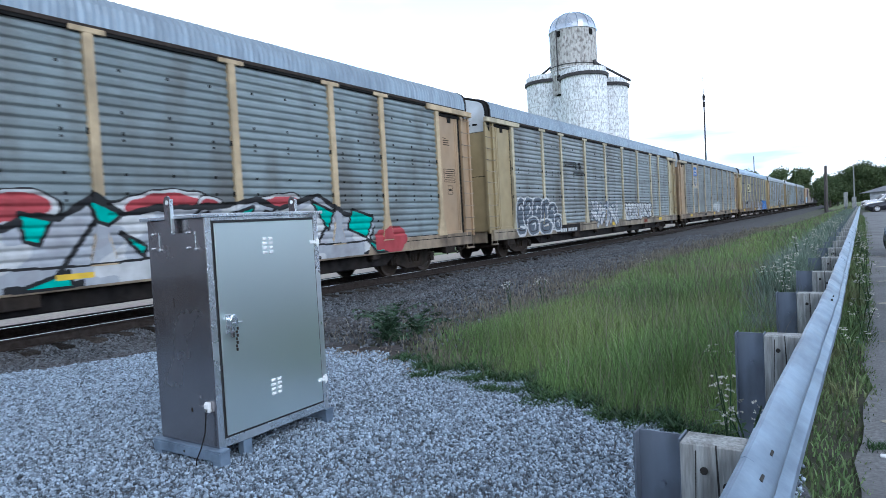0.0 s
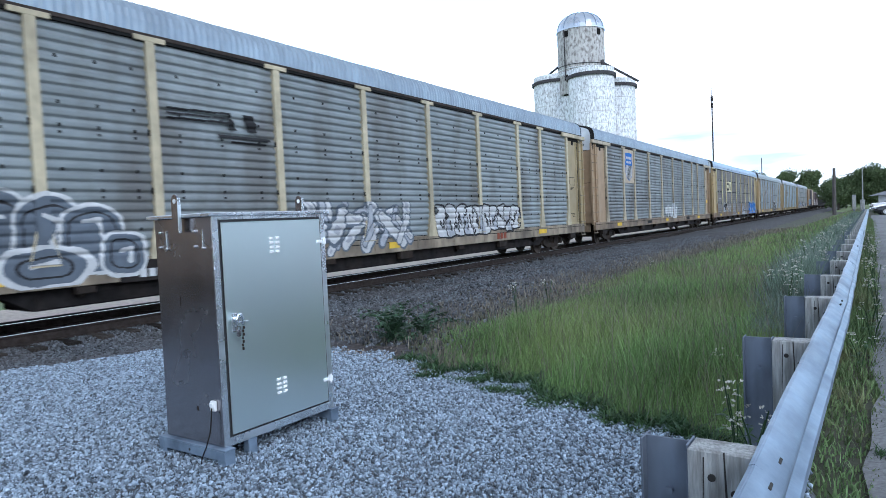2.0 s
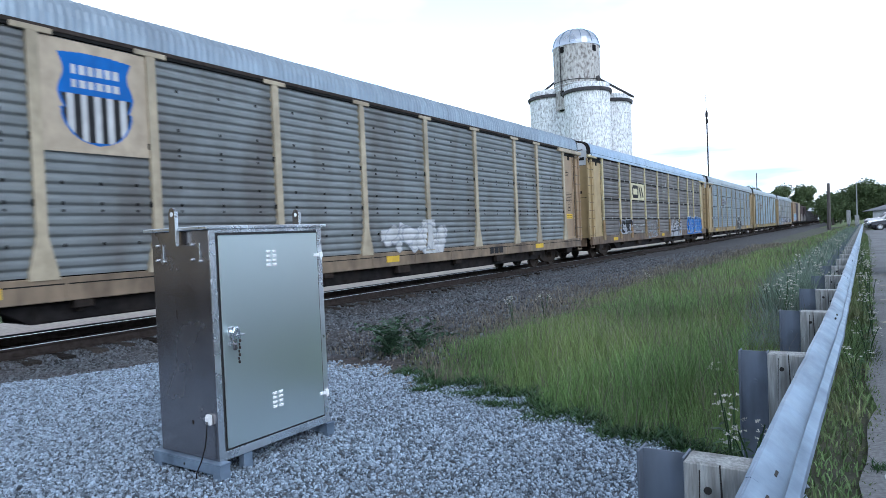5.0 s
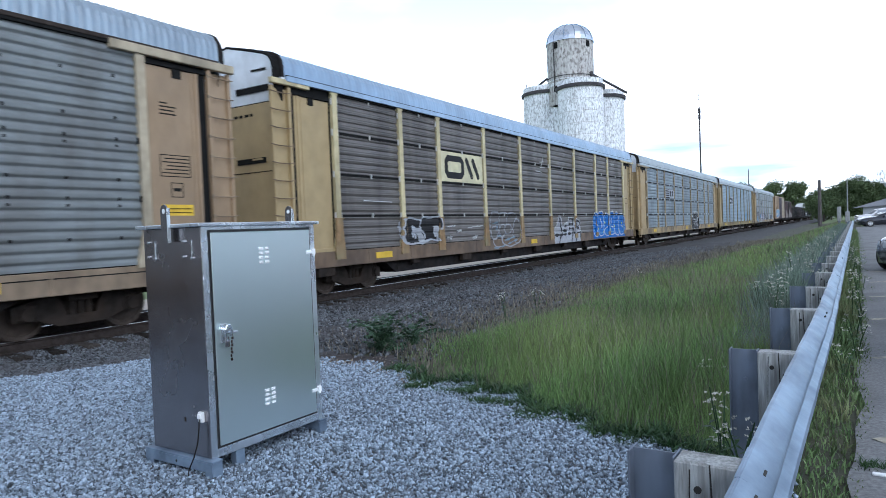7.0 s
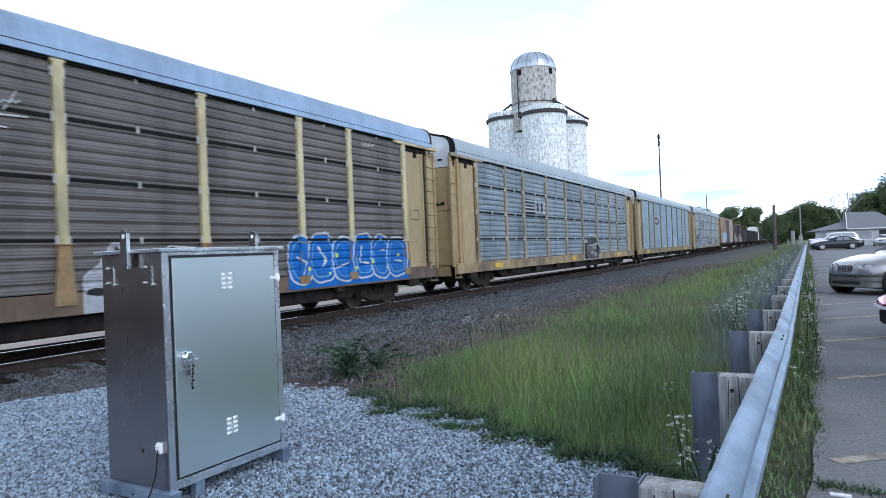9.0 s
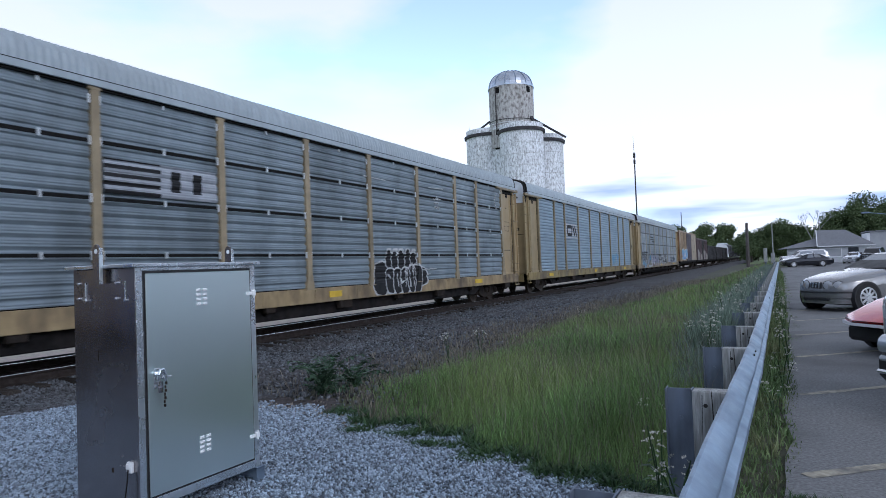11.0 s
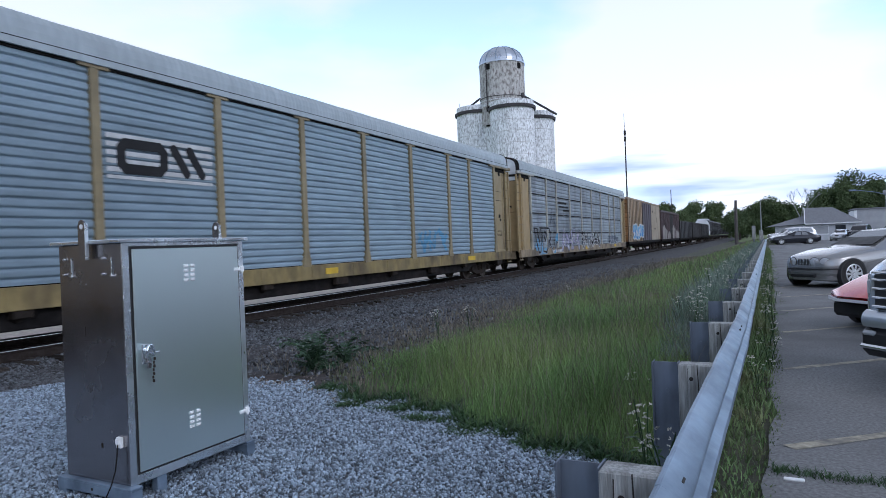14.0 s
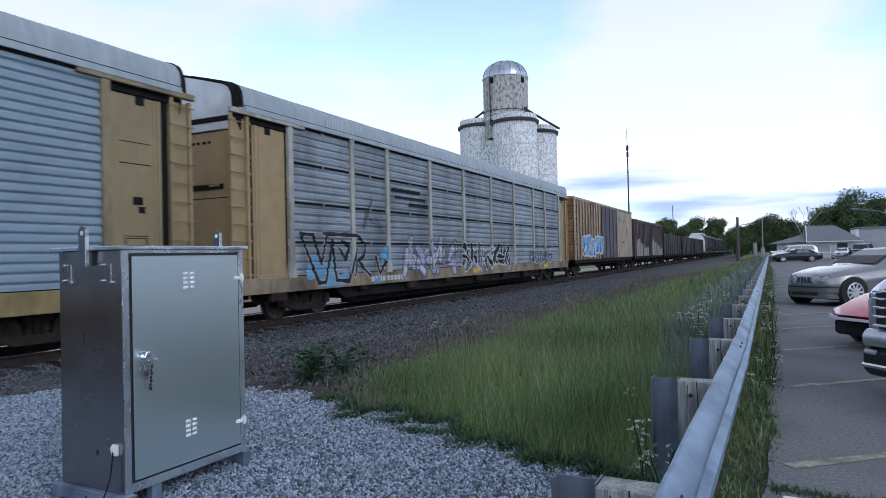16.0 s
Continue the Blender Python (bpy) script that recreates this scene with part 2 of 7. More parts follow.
# ---- mesh tools ----
class Geo:
    """Gathers vertices, faces and a material slot per face."""

    def __init__(self):
        self.v, self.f, self.m = [], [], []

    def add(self, verts, faces, slot=0, convex=False):
        o = len(self.v)
        if convex:
            c = [sum(p[i] for p in verts) / len(verts) for i in range(3)]
            fixed = []
            for fa in faces:
                a, b, d = (Vector(verts[fa[i]]) for i in range(3))
                nrm = (b - a).cross(d - a)
                mid = sum((Vector(verts[i]) for i in fa), Vector()) / len(fa)
                fixed.append(fa if nrm.dot(mid - Vector(c)) >= 0 else tuple(reversed(fa)))
            faces = fixed
        self.v += [tuple(p) for p in verts]
        self.f += [tuple(i + o for i in fa) for fa in faces]
        self.m += [slot] * len(faces)
        return self

    def box(self, lo, hi, bev=0.0, slot=0, turn=None):
        lo, hi = [min(a, b) for a, b in zip(lo, hi)], [max(a, b) for a, b in zip(lo, hi)]
        c, h = [(a + b) / 2 for a, b in zip(lo, hi)], [(b - a) / 2 for a, b in zip(lo, hi)]
        bev = min(bev, min(h) * 0.9)
        if bev <= 0:
            vs = [(c[0] + sx * h[0], c[1] + sy * h[1], c[2] + sz * h[2]) for sx in (-1, 1) for sy in (-1, 1) for sz in (-1, 1)]
            fs = [(0, 1, 3, 2), (4, 6, 7, 5), (0, 4, 5, 1), (2, 3, 7, 6), (0, 2, 6, 4), (1, 5, 7, 3)]
        else:
            vs, ix = [], {}
            for s in [(sx, sy, sz) for sx in (-1, 1) for sy in (-1, 1) for sz in (-1, 1)]:
                for ax in range(3):
                    ix[s, ax] = len(vs)
                    vs.append(tuple(c[i] + s[i] * (h[i] if i == ax else h[i] - bev) for i in range(3)))
            fs = []
            for ax in range(3):
                j, k = (ax + 1) % 3, (ax + 2) % 3
                for s in (-1, 1):
                    q = []
                    for a, b in ((-1, -1), (1, -1), (1, 1), (-1, 1)):
                        t = [0, 0, 0]
                        t[ax], t[j], t[k] = s, a, b
                        q.append(ix[tuple(t), ax])
                    fs.append(tuple(q))
                for a in (-1, 1):
                    for b in (-1, 1):
                        t, u = [0, 0, 0], [0, 0, 0]
                        t[ax], t[j], t[k] = -1, a, b
                        u[ax], u[j], u[k] = 1, a, b
                        fs.append((ix[tuple(t), j], ix[tuple(u), j], ix[tuple(u), k], ix[tuple(t), k]))
            fs += [tuple(ix[s, ax] for ax in range(3)) for s in [(sx, sy, sz) for sx in (-1, 1) for sy in (-1, 1) for sz in (-1, 1)]]
        if turn is not None:
            vs = [tuple(turn @ Vector(p)) for p in vs]
        return self.add(vs, fs, slot, True)

    def cyl(self, p0, p1, r0, r1=None, n=12, slot=0):
        r1 = r0 if r1 is None else r1
        p0, p1 = Vector(p0), Vector(p1)
        q = (p1 - p0).to_track_quat("Z", "Y")
        ring = [Vector((math.cos(2 * math.pi * i / n), math.sin(2 * math.pi * i / n), 0)) for i in range(n)]
        vs = [p0 + q @ (r * r0) for r in ring] + [p1 + q @ (r * r1) for r in ring]
        fs = [(i, (i + 1) % n, n + (i + 1) % n, n + i) for i in range(n)] + [tuple(range(n))[::-1], tuple(range(n, 2 * n))]
        return self.add(vs, fs, slot)

    def tube(self, pts, r, n=6, slot=0):
        for a, b in zip(pts[:-1], pts[1:]):
            self.cyl(a, b, r, r, n, slot)
        return self

    def prism(self, poly, put, a, b, slot=0):
        """A flat polygon (p, q) swept from a to b; put(p, q, s) gives the place."""
        n = len(poly)
        vs = [put(p, q, a) for p, q in poly] + [put(p, q, b) for p, q in poly]
        fs = [(i, (i + 1) % n, n + (i + 1) % n, n + i) for i in range(n)] + [tuple(range(n))[::-1], tuple(range(n, 2 * n))]
        return self.add(vs, fs, slot)

    def grid(self, fn, us, ws, slot=0):
        nu, nw = len(us), len(ws)
        vs = [fn(a, b) for a in us for b in ws]
        fs = [(i * nw + j, (i + 1) * nw + j, (i + 1) * nw + j + 1, i * nw + j + 1) for i in range(nu - 1) for j in range(nw - 1)]
        return self.add(vs, fs, slot)

    def revolve(self, prof, n=24, centre=(0, 0), slot=0):
        ang = [2 * math.pi * i / n for i in range(n)]
        vs = [(centre[0] + r * math.cos(a), centre[1] + r * math.sin(a), z) for r, z in prof for a in ang]
        fs = [(j * n + i, j * n + (i + 1) % n, (j + 1) * n + (i + 1) % n, (j + 1) * n + i) for j in range(len(prof) - 1) for i in range(n)]
        return self.add(vs, fs, slot)


def mesh_of(name, geo, mats):
    me = bpy.data.meshes.new(name)
    me.from_pydata(geo.v, [], geo.f)
    for m in (mats if isinstance(mats, (list, tuple)) else [mats]):
        me.materials.append(M[m] if isinstance(m, str) else m)
    if any(geo.m):
        me.polygons.foreach_set("material_index", geo.m)
    me.update()
    return me


def soften(me, angle=40):
    me.polygons.foreach_set("use_smooth", [True] * len(me.polygons))
    me.set_sharp_from_angle(angle=radians(angle))
    return me


def part(name, geo, mats, parent, label="", smooth=False):
    me = geo if isinstance(geo, bpy.types.Mesh) else mesh_of(name, geo, mats)
    if smooth:
        soften(me)
    ob = new(name, me)
    ob.parent = parent
    return tagged(ob, label)


def thing(name, label, category, m=None, group="", kind=""):
    ob = tagged(new(name), label, category, group, kind)
    ob.empty_display_size = 0.3
    if m is not None:
        ob.matrix_basis = m
    return ob


def solid(name, geo, mats, label, category, group="", kind="", smooth=False, m=None):
    me = mesh_of(name, geo, mats)
    if smooth:
        soften(me)
    ob = tagged(new(name, me), label, category, group, kind)
    if m is not None:
        ob.matrix_basis = m
    return ob


def many(name, base_v, base_f, mats4, material, label, category):
    """One object of a great many small pieces: base shapes placed by arrays of 3x3 turns and places."""
    turns, places = mats4
    nb, n = len(base_v), len(places)
    vs = (np.einsum("nij,kj->nki", turns, np.asarray(base_v)) + places[:, None, :]).reshape(-1, 3)
    return raw(name, vs, np.asarray(base_f), nb, n, material, label, category)


def raw(name, vs, base_f, nb, n, material, label, category):
    k = base_f.shape[1]
    fs = (base_f[None, :, :] + (np.arange(n) * nb)[:, None, None]).reshape(-1, k)
    me = bpy.data.meshes.new(name)
    me.vertices.add(len(vs))
    me.vertices.foreach_set("co", vs.astype(np.float32).ravel())
    me.loops.add(fs.size)
    me.loops.foreach_set("vertex_index", fs.astype(np.int32).ravel())
    me.polygons.add(len(fs))
    me.polygons.foreach_set("loop_start", np.arange(0, fs.size, k, dtype=np.int32))
    me.materials.append(M[material])
    me.update(calc_edges=True)
    me.validate()
    return tagged(new(name, me), label, category, "", "stuff")


def rand_turns(rng, n):
    q = rng.normal(size=(n, 4))
    q /= np.linalg.norm(q, axis=1)[:, None]
    w, x, y, z = q.T
    return np.stack([np.stack([1 - 2 * (y * y + z * z), 2 * (x * y - z * w), 2 * (x * z + y * w)], -1),
                     np.stack([2 * (x * y + z * w), 1 - 2 * (x * x + z * z), 2 * (y * z - x * w)], -1),
                     np.stack([2 * (x * z - y * w), 2 * (y * z + x * w), 1 - 2 * (x * x + y * y)], -1)], 1)


# ---- ground ----
TRACK_X, TRACK_TURN = -11.17, 1.21
SLOPE = -0.02112


def rail_off(y):
    return 0.0 if y < 3.81 else -0.0105 * (y - 3.81)


def ground_z(x, y):
    if x > -6.6:
        return -0.05
    if x > -7.6:
        return -0.05 - 0.5 * (-6.6 - x)
    return -0.55 + 0.02 * math.sin(y * 0.11)


def build_ground():
    xs = [-2500, -600, -200, -90, -50, -35, -25, -18, -14, -11, -9, -7.6, -7.2, -6.6, -5, -3, -1, 0, 1, 3, 8, 20, 60, 200, 600, 2500]
    ys = [-2500, -300, -60, -20, -8, 0, 6, 12, 20, 30, 45, 60, 90, 130, 200, 320, 700, 2500]
    g = Geo().grid(lambda a, b: (a, b, ground_z(a, b)), xs, ys)
    solid("ground", g, "far_grass", "wide flat ground of rough green grass", "ground", kind="structure")
    # soil under the tall grass
    rng = random.Random(3)
    xs = np.linspace(-6.5, 0.62, 40)
    ys = np.concatenate([np.linspace(-6, 20, 90), np.linspace(21, 120, 60)])
    solid("verge", Geo().grid(lambda a, b: (a + SLOPE * 0.5 * max(b, 0) * 0.4, b, -0.03 + rng.uniform(-0.012, 0.008)), xs, ys), "grass_soil",
          "dark soil verge under the tall grass beside the rail", "verge", kind="structure")
    # ballast bed, in the track's own space
    prof = [(-6.0, -0.45), (-4.2, -0.42), (-2.6, -0.24), (-2.0, -0.2), (-0.9, -0.19), (0, -0.19), (0.9, -0.19), (1.22, -0.2), (1.42, -0.29), (2.0, -0.30), (2.5, -0.30),
            (3.0, -0.25), (3.5, -0.15), (4.0, -0.05), (4.6, -0.02), (5.2, -0.015), (5.8, -0.012), (6.3, -0.013), (6.7, -0.04)]
    ys = np.concatenate([np.linspace(-20, 40, 240), np.linspace(41, 420, 120)])
    rng = random.Random(5)
    g = Geo()
    g.grid(lambda i, b: (prof[i][0] + (rng.uniform(-0.22, 0.22) if i == len(prof) - 1 else 0), b, prof[i][1] + rng.uniform(-0.02, 0.02)), range(len(prof)), ys)
    solid("ballast_bed", g, "ballast", "dark grey crushed stone ballast bed of the railway", "ballast", kind="structure", m=pose(TRACK_X, 0, 0, 0, 0, TRACK_TURN))
    g = Geo().grid(lambda a, b: (a, b, -0.36 + 0.01 * math.sin(b)), [-7.2, -6.2, -5.2, -4.3], np.linspace(-20, 420, 60))
    solid("service_road", g, "road_gravel", "pale gravel service road beyond the track", "road", kind="structure", m=pose(TRACK_X, 0, 0, 0, 0, TRACK_TURN))
    rng = random.Random(17)
    g = Geo().grid(lambda a, b: (a + (rng.uniform(-0.012, 0.012) + 0.025 * math.sin(b * 2.1) + 0.015 * math.sin(b * 5.3) + (rail_off(b) if b < 80 else 0) if a < 1 else 0), b, 0.0 if a > 0.7 else -0.012), [0.60, 0.72, 2, 5, 12, 30, 60], np.concatenate([np.linspace(-12, 30, 240), np.linspace(31, 130, 60)]))
    solid("parking_lot", g, "asphalt", "worn grey asphalt parking lot", "parking lot", kind="structure")


def pad_edge(x):
    pts = [(-7.6, 0.6), (-7.3, 1.3), (-6.8, 2.57), (-5.4, 3.2), (-4.2, 3.5), (-3.5, 3.3), (-2.9, 2.98), (-2.42, 3.10), (-1.9, 2.84), (-1.58, 2.60), (-1.1, 2.35), (-0.74, 2.24), (0, 2.0), (0.5, 1.5)]
    e = float(np.interp(x, [p[0] for p in pts], [p[1] for p in pts]))
    return e + 0.10 * math.sin(x * 9.1) + 0.06 * math.sin(x * 23.0 + 1)


def build_pad():
    rng = random.Random(9)
    g = Geo()
    xs = np.linspace(-7.6, 0.42, 110)
    ws = np.linspace(0, 1, 60)
    g.grid(lambda a, w: (a, -6 + (pad_edge(a) + 6) * w, (0.006 + rng.uniform(0, 0.01)) if w < 0.99 else -0.03), xs, ws)
    solid("gravel_pad", g, "pad", "pale crushed limestone gravel pad", "gravel", kind="structure")


def build_soil_strip():
    """Bare dark soil between the gravel pad and the ballast."""
    rng = random.Random(29)
    xs, ws = np.linspace(-6.6, -3.1, 48), np.linspace(0, 1, 7)
    wide = lambda a: float(np.interp(a, [-6.6, -5.6, -4.4, -3.6, -3.1], [0.12, 0.3, 0.52, 0.42, 0.1])) + 0.07 * math.sin(a * 7.3)
    g = Geo().grid(lambda a, w: (a, pad_edge(a) - 0.03 + wide(a) * w, 0.014 + rng.uniform(-0.006, 0.010) - (0.05 if w in (0.0, 1.0) else 0.0)), xs, ws)
    solid("soil_strip", g, "soil", "bare dark soil along the gravel edge", "soil", kind="structure")


def build_stall_lines():
    """Angled stall lines: each a thin worn coat of paint."""
    d = Vector((0.757, 0.653, 0))
    nrm = Vector((-d.y, d.x, 0))
    for k in range(6):
        o = Vector((0.72, 2.84 + 2.86 * k, 0.004))
        g = Geo()
        n = 26
        rng = random.Random(k)
        for i in range(n):
            a, b = i * 5.2 / n, (i + 1) * 5.2 / n
            w = 0.055 + rng.uniform(-0.012, 0.006)
            g.add([o + d * a - nrm * w, o + d * b - nrm * w, o + d * b + nrm * w, o + d * a + nrm * w], [(0, 1, 2, 3)])
        solid("stall_line", g, "line_paint", "worn pale yellow parking stall line on asphalt", "road marking", "parking stall lines", "structure")
    g = Geo().box((0.68, 2.165, 0.0), (0.79, 2.2, 0.014), 0.004)
    solid("concrete_fragment", g, "vent_white", "small broken white concrete fragment on the lot edge", "debris")


def build_track():
    tr = thing("railway_track", "railway track with shiny rail heads on dark wooden ties", "railway track", pose(TRACK_X, 0, 0, 0, 0, TRACK_TURN), kind="structure")
    prof = [(-0.07, -0.17), (0.07, -0.17), (0.07, -0.155), (0.012, -0.135), (0.010, -0.045), (0.036, -0.032), (0.036, -0.008), (0.026, -0.002), (-0.026, -0.002),
            (-0.036, -0.008), (-0.036, -0.032), (-0.010, -0.045), (-0.012, -0.135), (-0.07, -0.155)]
    for s in (1, -1):
        r = part("rail", Geo().prism(prof, lambda p, q, y: (p + s * 0.7525, y, q), -25, 430), "rail_side", tr, "rusty steel rail")
        part("rail_head", Geo().box((s * 0.7525 - 0.027, -25, -0.002), (s * 0.7525 + 0.027, 430, 0.001)), "rail_head", r, "polished rail head")
    base = mesh_of("tie", Geo().box((-1.3, -0.115, -0.35), (1.3, 0.115, -0.172), 0.012), "tie")
    rng = random.Random(13)
    for i in range(140):
        o = part("tie", base, None, tr)
        o.location = (rng.uniform(-0.05, 0.05), -8 + i * 0.53, rng.uniform(-0.008, 0.004))
        o.rotation_euler = (0, 0, rng.uniform(-0.012, 0.012))
    g = Geo()
    for i in range(140, 640):
        g.box((-1.3, -8 + i * 0.53 - 0.115, -0.3), (1.3, -8 + i * 0.53 + 0.115, -0.172))
    tagged(part("far_ties", g, "tie", tr), kind="stuff")


build_ground()
build_pad()
build_soil_strip()
build_stall_lines()
build_track()


# ---- guardrail ----
def build_guardrail():
    gr = thing("guardrail", "galvanized W-beam guardrail on steel posts with weathered wooden blocks", "guardrail")
    w = [(0.0, 0.312), (0.012, 0.316), (0.03, 0.305), (0.078, 0.262), (0.083, 0.245), (0.078, 0.222), (0.012, 0.176), (0.000, 0.156), (0.012, 0.136),
         (0.078, 0.090), (0.083, 0.068), (0.078, 0.050), (0.03, 0.008), (0.012, -0.003), (0.0, 0.0)]
    n = len(w)
    span = 3.81
    for k in range(-2, 20):
        y0, y1 = k * span - 0.16, (k + 1) * span + 0.16
        ys = np.linspace(y0, y1, 14)
        g = Geo()
        lift = 0.0025 * (k % 2)
        wob = random.Random(k)
        bend = [wob.uniform(-0.011, 0.011) for _ in ys]

        def at(p, q, i, off):
            y = ys[i]
            return (0.357 + rail_off(y) + p - 0.045 * q + off + lift + bend[i] * (0.3 + q), y, 0.412 + q + bend[i] * 0.6)

        for off in (0.0, -0.005):
            vs = [at(p, q, i, off) for i in range(len(ys)) for p, q in w]
            g.add(vs, [(i * n + j, (i + 1) * n + j, (i + 1) * n + j + 1, i * n + j + 1) for i in range(len(ys) - 1) for j in range(n - 1)])
        m = len(ys) * n
        g.f += [(i * n + e, (i + 1) * n + e, m + (i + 1) * n + e, m + i * n + e) for i in range(len(ys) - 1) for e in (0, n - 1)]
        g.f += [(c * n + j, c * n + j + 1, m + c * n + j + 1, m + c * n + j) for c in (0, len(ys) - 1) for j in range(n - 1)]
        g.m = [0] * len(g.f)
        beam = part("beam", g, "galv", gr, "dented galvanized W-beam section", smooth=True)
        for dy in (-0.21, 0.0) if k < 4 else ():
            yy = (k + 1) * span + dy
            x = 0.357 + rail_off(yy) + 0.045
            part("bolt_slot", Geo().box((x - 0.006, yy - 0.026, 0.688), (x + 0.007, yy + 0.026, 0.700), 0.004), "crack", beam, "dark bolt slot")
    # posts
    post = Geo()
    post.box((0.0, -0.05, -0.3), (0.007, 0.05, 0.722), 0.002).box((0.143, -0.05, -0.3), (0.15, 0.05, 0.722), 0.002).box((0.007, -0.003, -0.3), (0.143, 0.003, 0.72))
    post.cyl((0.08, -0.02, 0.55), (0.08, 0.02, 0.55), 0.012, n=8)
    post_me = mesh_of("steel_post", post, "post_steel")
    blocks = []
    for v in range(4):
        rng = random.Random(40 + v)
        b = Geo().box((0.153, -0.075, 0.30), (0.352, 0.04, 0.722 + rng.uniform(-0.006, 0.006)), 0.006)
        blocks.append(mesh_of("wood_block", b, "post_wood"))
    rng = random.Random(11)
    for i in range(-2, 40):
        y = i * 1.905
        p = part("steel_post", post_me, None, gr, "weathered steel I-beam post")
        p.location = (rail_off(y), y, 0 if i in (0, 1, 2) else rng.uniform(-0.012, 0.01))
        p.rotation_euler = (0, 0 if i in (0, 1, 2) else rng.uniform(-0.01, 0.01), 0)
        b = part("wood_block", blocks[i % 4], None, gr, "grey weathered wooden offset block with cracks")
        b.location = (rail_off(y), y, 0)
        if -1 <= i < 6:
            for k, (x, z) in enumerate(((0.225, 0.64), (0.29, 0.60))):
                part("bolt", Geo().cyl((x, -0.080, z), (x, -0.07, z), 0.012, n=10), "crack", b, "dark bolt hole")
            for x, z0, z1, lean in ((0.203, 0.40, 0.70, 0.006), (0.262, 0.46, 0.722, -0.008), (0.325, 0.38, 0.63, 0.004)):
                dx = 0.012 * math.sin(i * 2.3 + x * 50)
                part("crack", Geo().prism([(x + dx - 0.002, z0), (x + dx + 0.002, z0 + 0.1), (x + dx + lean + 0.003, z1), (x + dx + lean - 0.001, z1)], lambda p, q, t: (p, t, q), -0.0765, -0.07), "crack", b, "dark drying crack")


# ---- equipment cabinet ----
def build_cabinet():
    ox, oy = -2.722, 0.40
    cb = thing("equipment_cabinet", "closed stainless steel trackside equipment cabinet with padlocked door on gravel", "cabinet", pose(ox, oy, 0))
    D, W = 0.583, 0.97
    # body takes the darkened steel: the side's dim reflection is in its colour
    part("body", Geo().box((-D, 0, 0.12), (0, W, 1.55), 0.006), "steel_side", cb, "stainless steel body, coloured darker for its dim reflections", smooth=False)
    fr = Geo()
    fr.box((0, 0, 0.12), (0.006, 0.045, 1.55), 0.002).box((0, W - 0.045, 0.12), (0.006, W, 1.55), 0.002).box((0, 0.045, 0.12), (0.006, W - 0.045, 0.172), 0.002).box((0, 0.045, 1.527), (0.006, W - 0.045, 1.55), 0.002)
    part("front_frame", fr, "steel_trim", cb, "bright folded steel door frame")
    part("gasket", Geo().box((0.001, 0.044, 0.17), (0.004, W - 0.044, 1.529)), "gasket", cb, "dark rubber door seal")
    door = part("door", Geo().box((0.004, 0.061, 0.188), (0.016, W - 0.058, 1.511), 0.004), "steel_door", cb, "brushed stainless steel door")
    for zc in (1.349, 0.403):
        for r in range(4):
            for c in range(2):
                y, z = 0.476 + (c - 0.5) * 0.052, zc + (1.5 - r) * 0.030
                v = Geo().box((0.014, y - 0.019, z - 0.010), (0.022, y + 0.019, z + 0.010), 0.004)
                part("louver", v, "vent_white", door, "white vent louver")
    h = Geo()
    h.box((0.014, 0.098, 0.82), (0.022, 0.146, 0.94), 0.004).cyl((0.02, 0.122, 0.905), (0.058, 0.122, 0.905), 0.016, n=14)
    h.tube([(0.056, 0.096, 0.865), (0.062, 0.098, 0.905), (0.064, 0.112, 0.935), (0.064, 0.132, 0.935), (0.062, 0.146, 0.905), (0.056, 0.148, 0.865)], 0.008, 8)
    h.box((0.05, 0.118, 0.878), (0.062, 0.196, 0.892), 0.005)
    part("door_handle", h, "steel_trim", door, "chrome loop handle with a side lever")
    pl = Geo().tube([(0.044, 0.112, 0.86), (0.046, 0.110, 0.834), (0.046, 0.136, 0.834), (0.044, 0.134, 0.86)], 0.004, 6).box((0.036, 0.108, 0.796), (0.056, 0.138, 0.834), 0.006)
    part("padlock", pl, "steel_side", door, "dark padlock")
    ch = Geo()
    for k in range(8):
        z = 0.872 - k * 0.022
        ch.box((0.034, 0.160 + 0.003 * (k % 2) - 0.002 * k, z - 0.013), (0.044 + 0.004 * (k % 2), 0.171 + 0.003 * (k % 2) - 0.002 * k, z + 0.006), 0.003)
    part("key_chain", ch, "rail_side", door, "short hanging chain")
    for z in (1.349, 0.345):
        g = Geo().box((0.012, W - 0.10, z - 0.012), (0.022, W - 0.045, z + 0.012), 0.003).box((0.006, W - 0.045, z - 0.02), (0.028, W - 0.012, z + 0.02), 0.004).cyl((0.02, W - 0.028, z - 0.03), (0.02, W - 0.028, z + 0.03), 0.008, n=8)
        part("hinge", g, ["vent_white"], cb, "pale door hinge")
    part("lid", Geo().box((-D - 0.035, -0.035, 1.55), (0.03, W + 0.035, 1.572), 0.004), "steel_trim", cb, "flat overhanging lid")
    for y, s in ((-0.012, -1), (W + 0.012, 1)):
        g = Geo()
        poly = [(-0.034, 1.46), (0.034, 1.46), (0.034, 1.665), (0.02, 1.69), (0, 1.698), (-0.02, 1.69), (-0.034, 1.665)]
        x0 = -0.285
        g.prism(poly, lambda p, q, t: (x0 + p, t, q), y - 0.005 + (s * 0.03), y + 0.005 + (s * 0.03))
        g.cyl((x0, y - 0.007 + s * 0.03, 1.655), (x0, y + 0.007 + s * 0.03, 1.655), 0.015, n=12, slot=1)
        # pale strip paints the sunlit edge; the plate face is darkened as shaded
        g.box((x0 + 0.034, y - 0.012 + s * 0.03, 1.455), (x0 + 0.041, y + 0.012 + s * 0.03, 1.675), 0.002, slot=2)
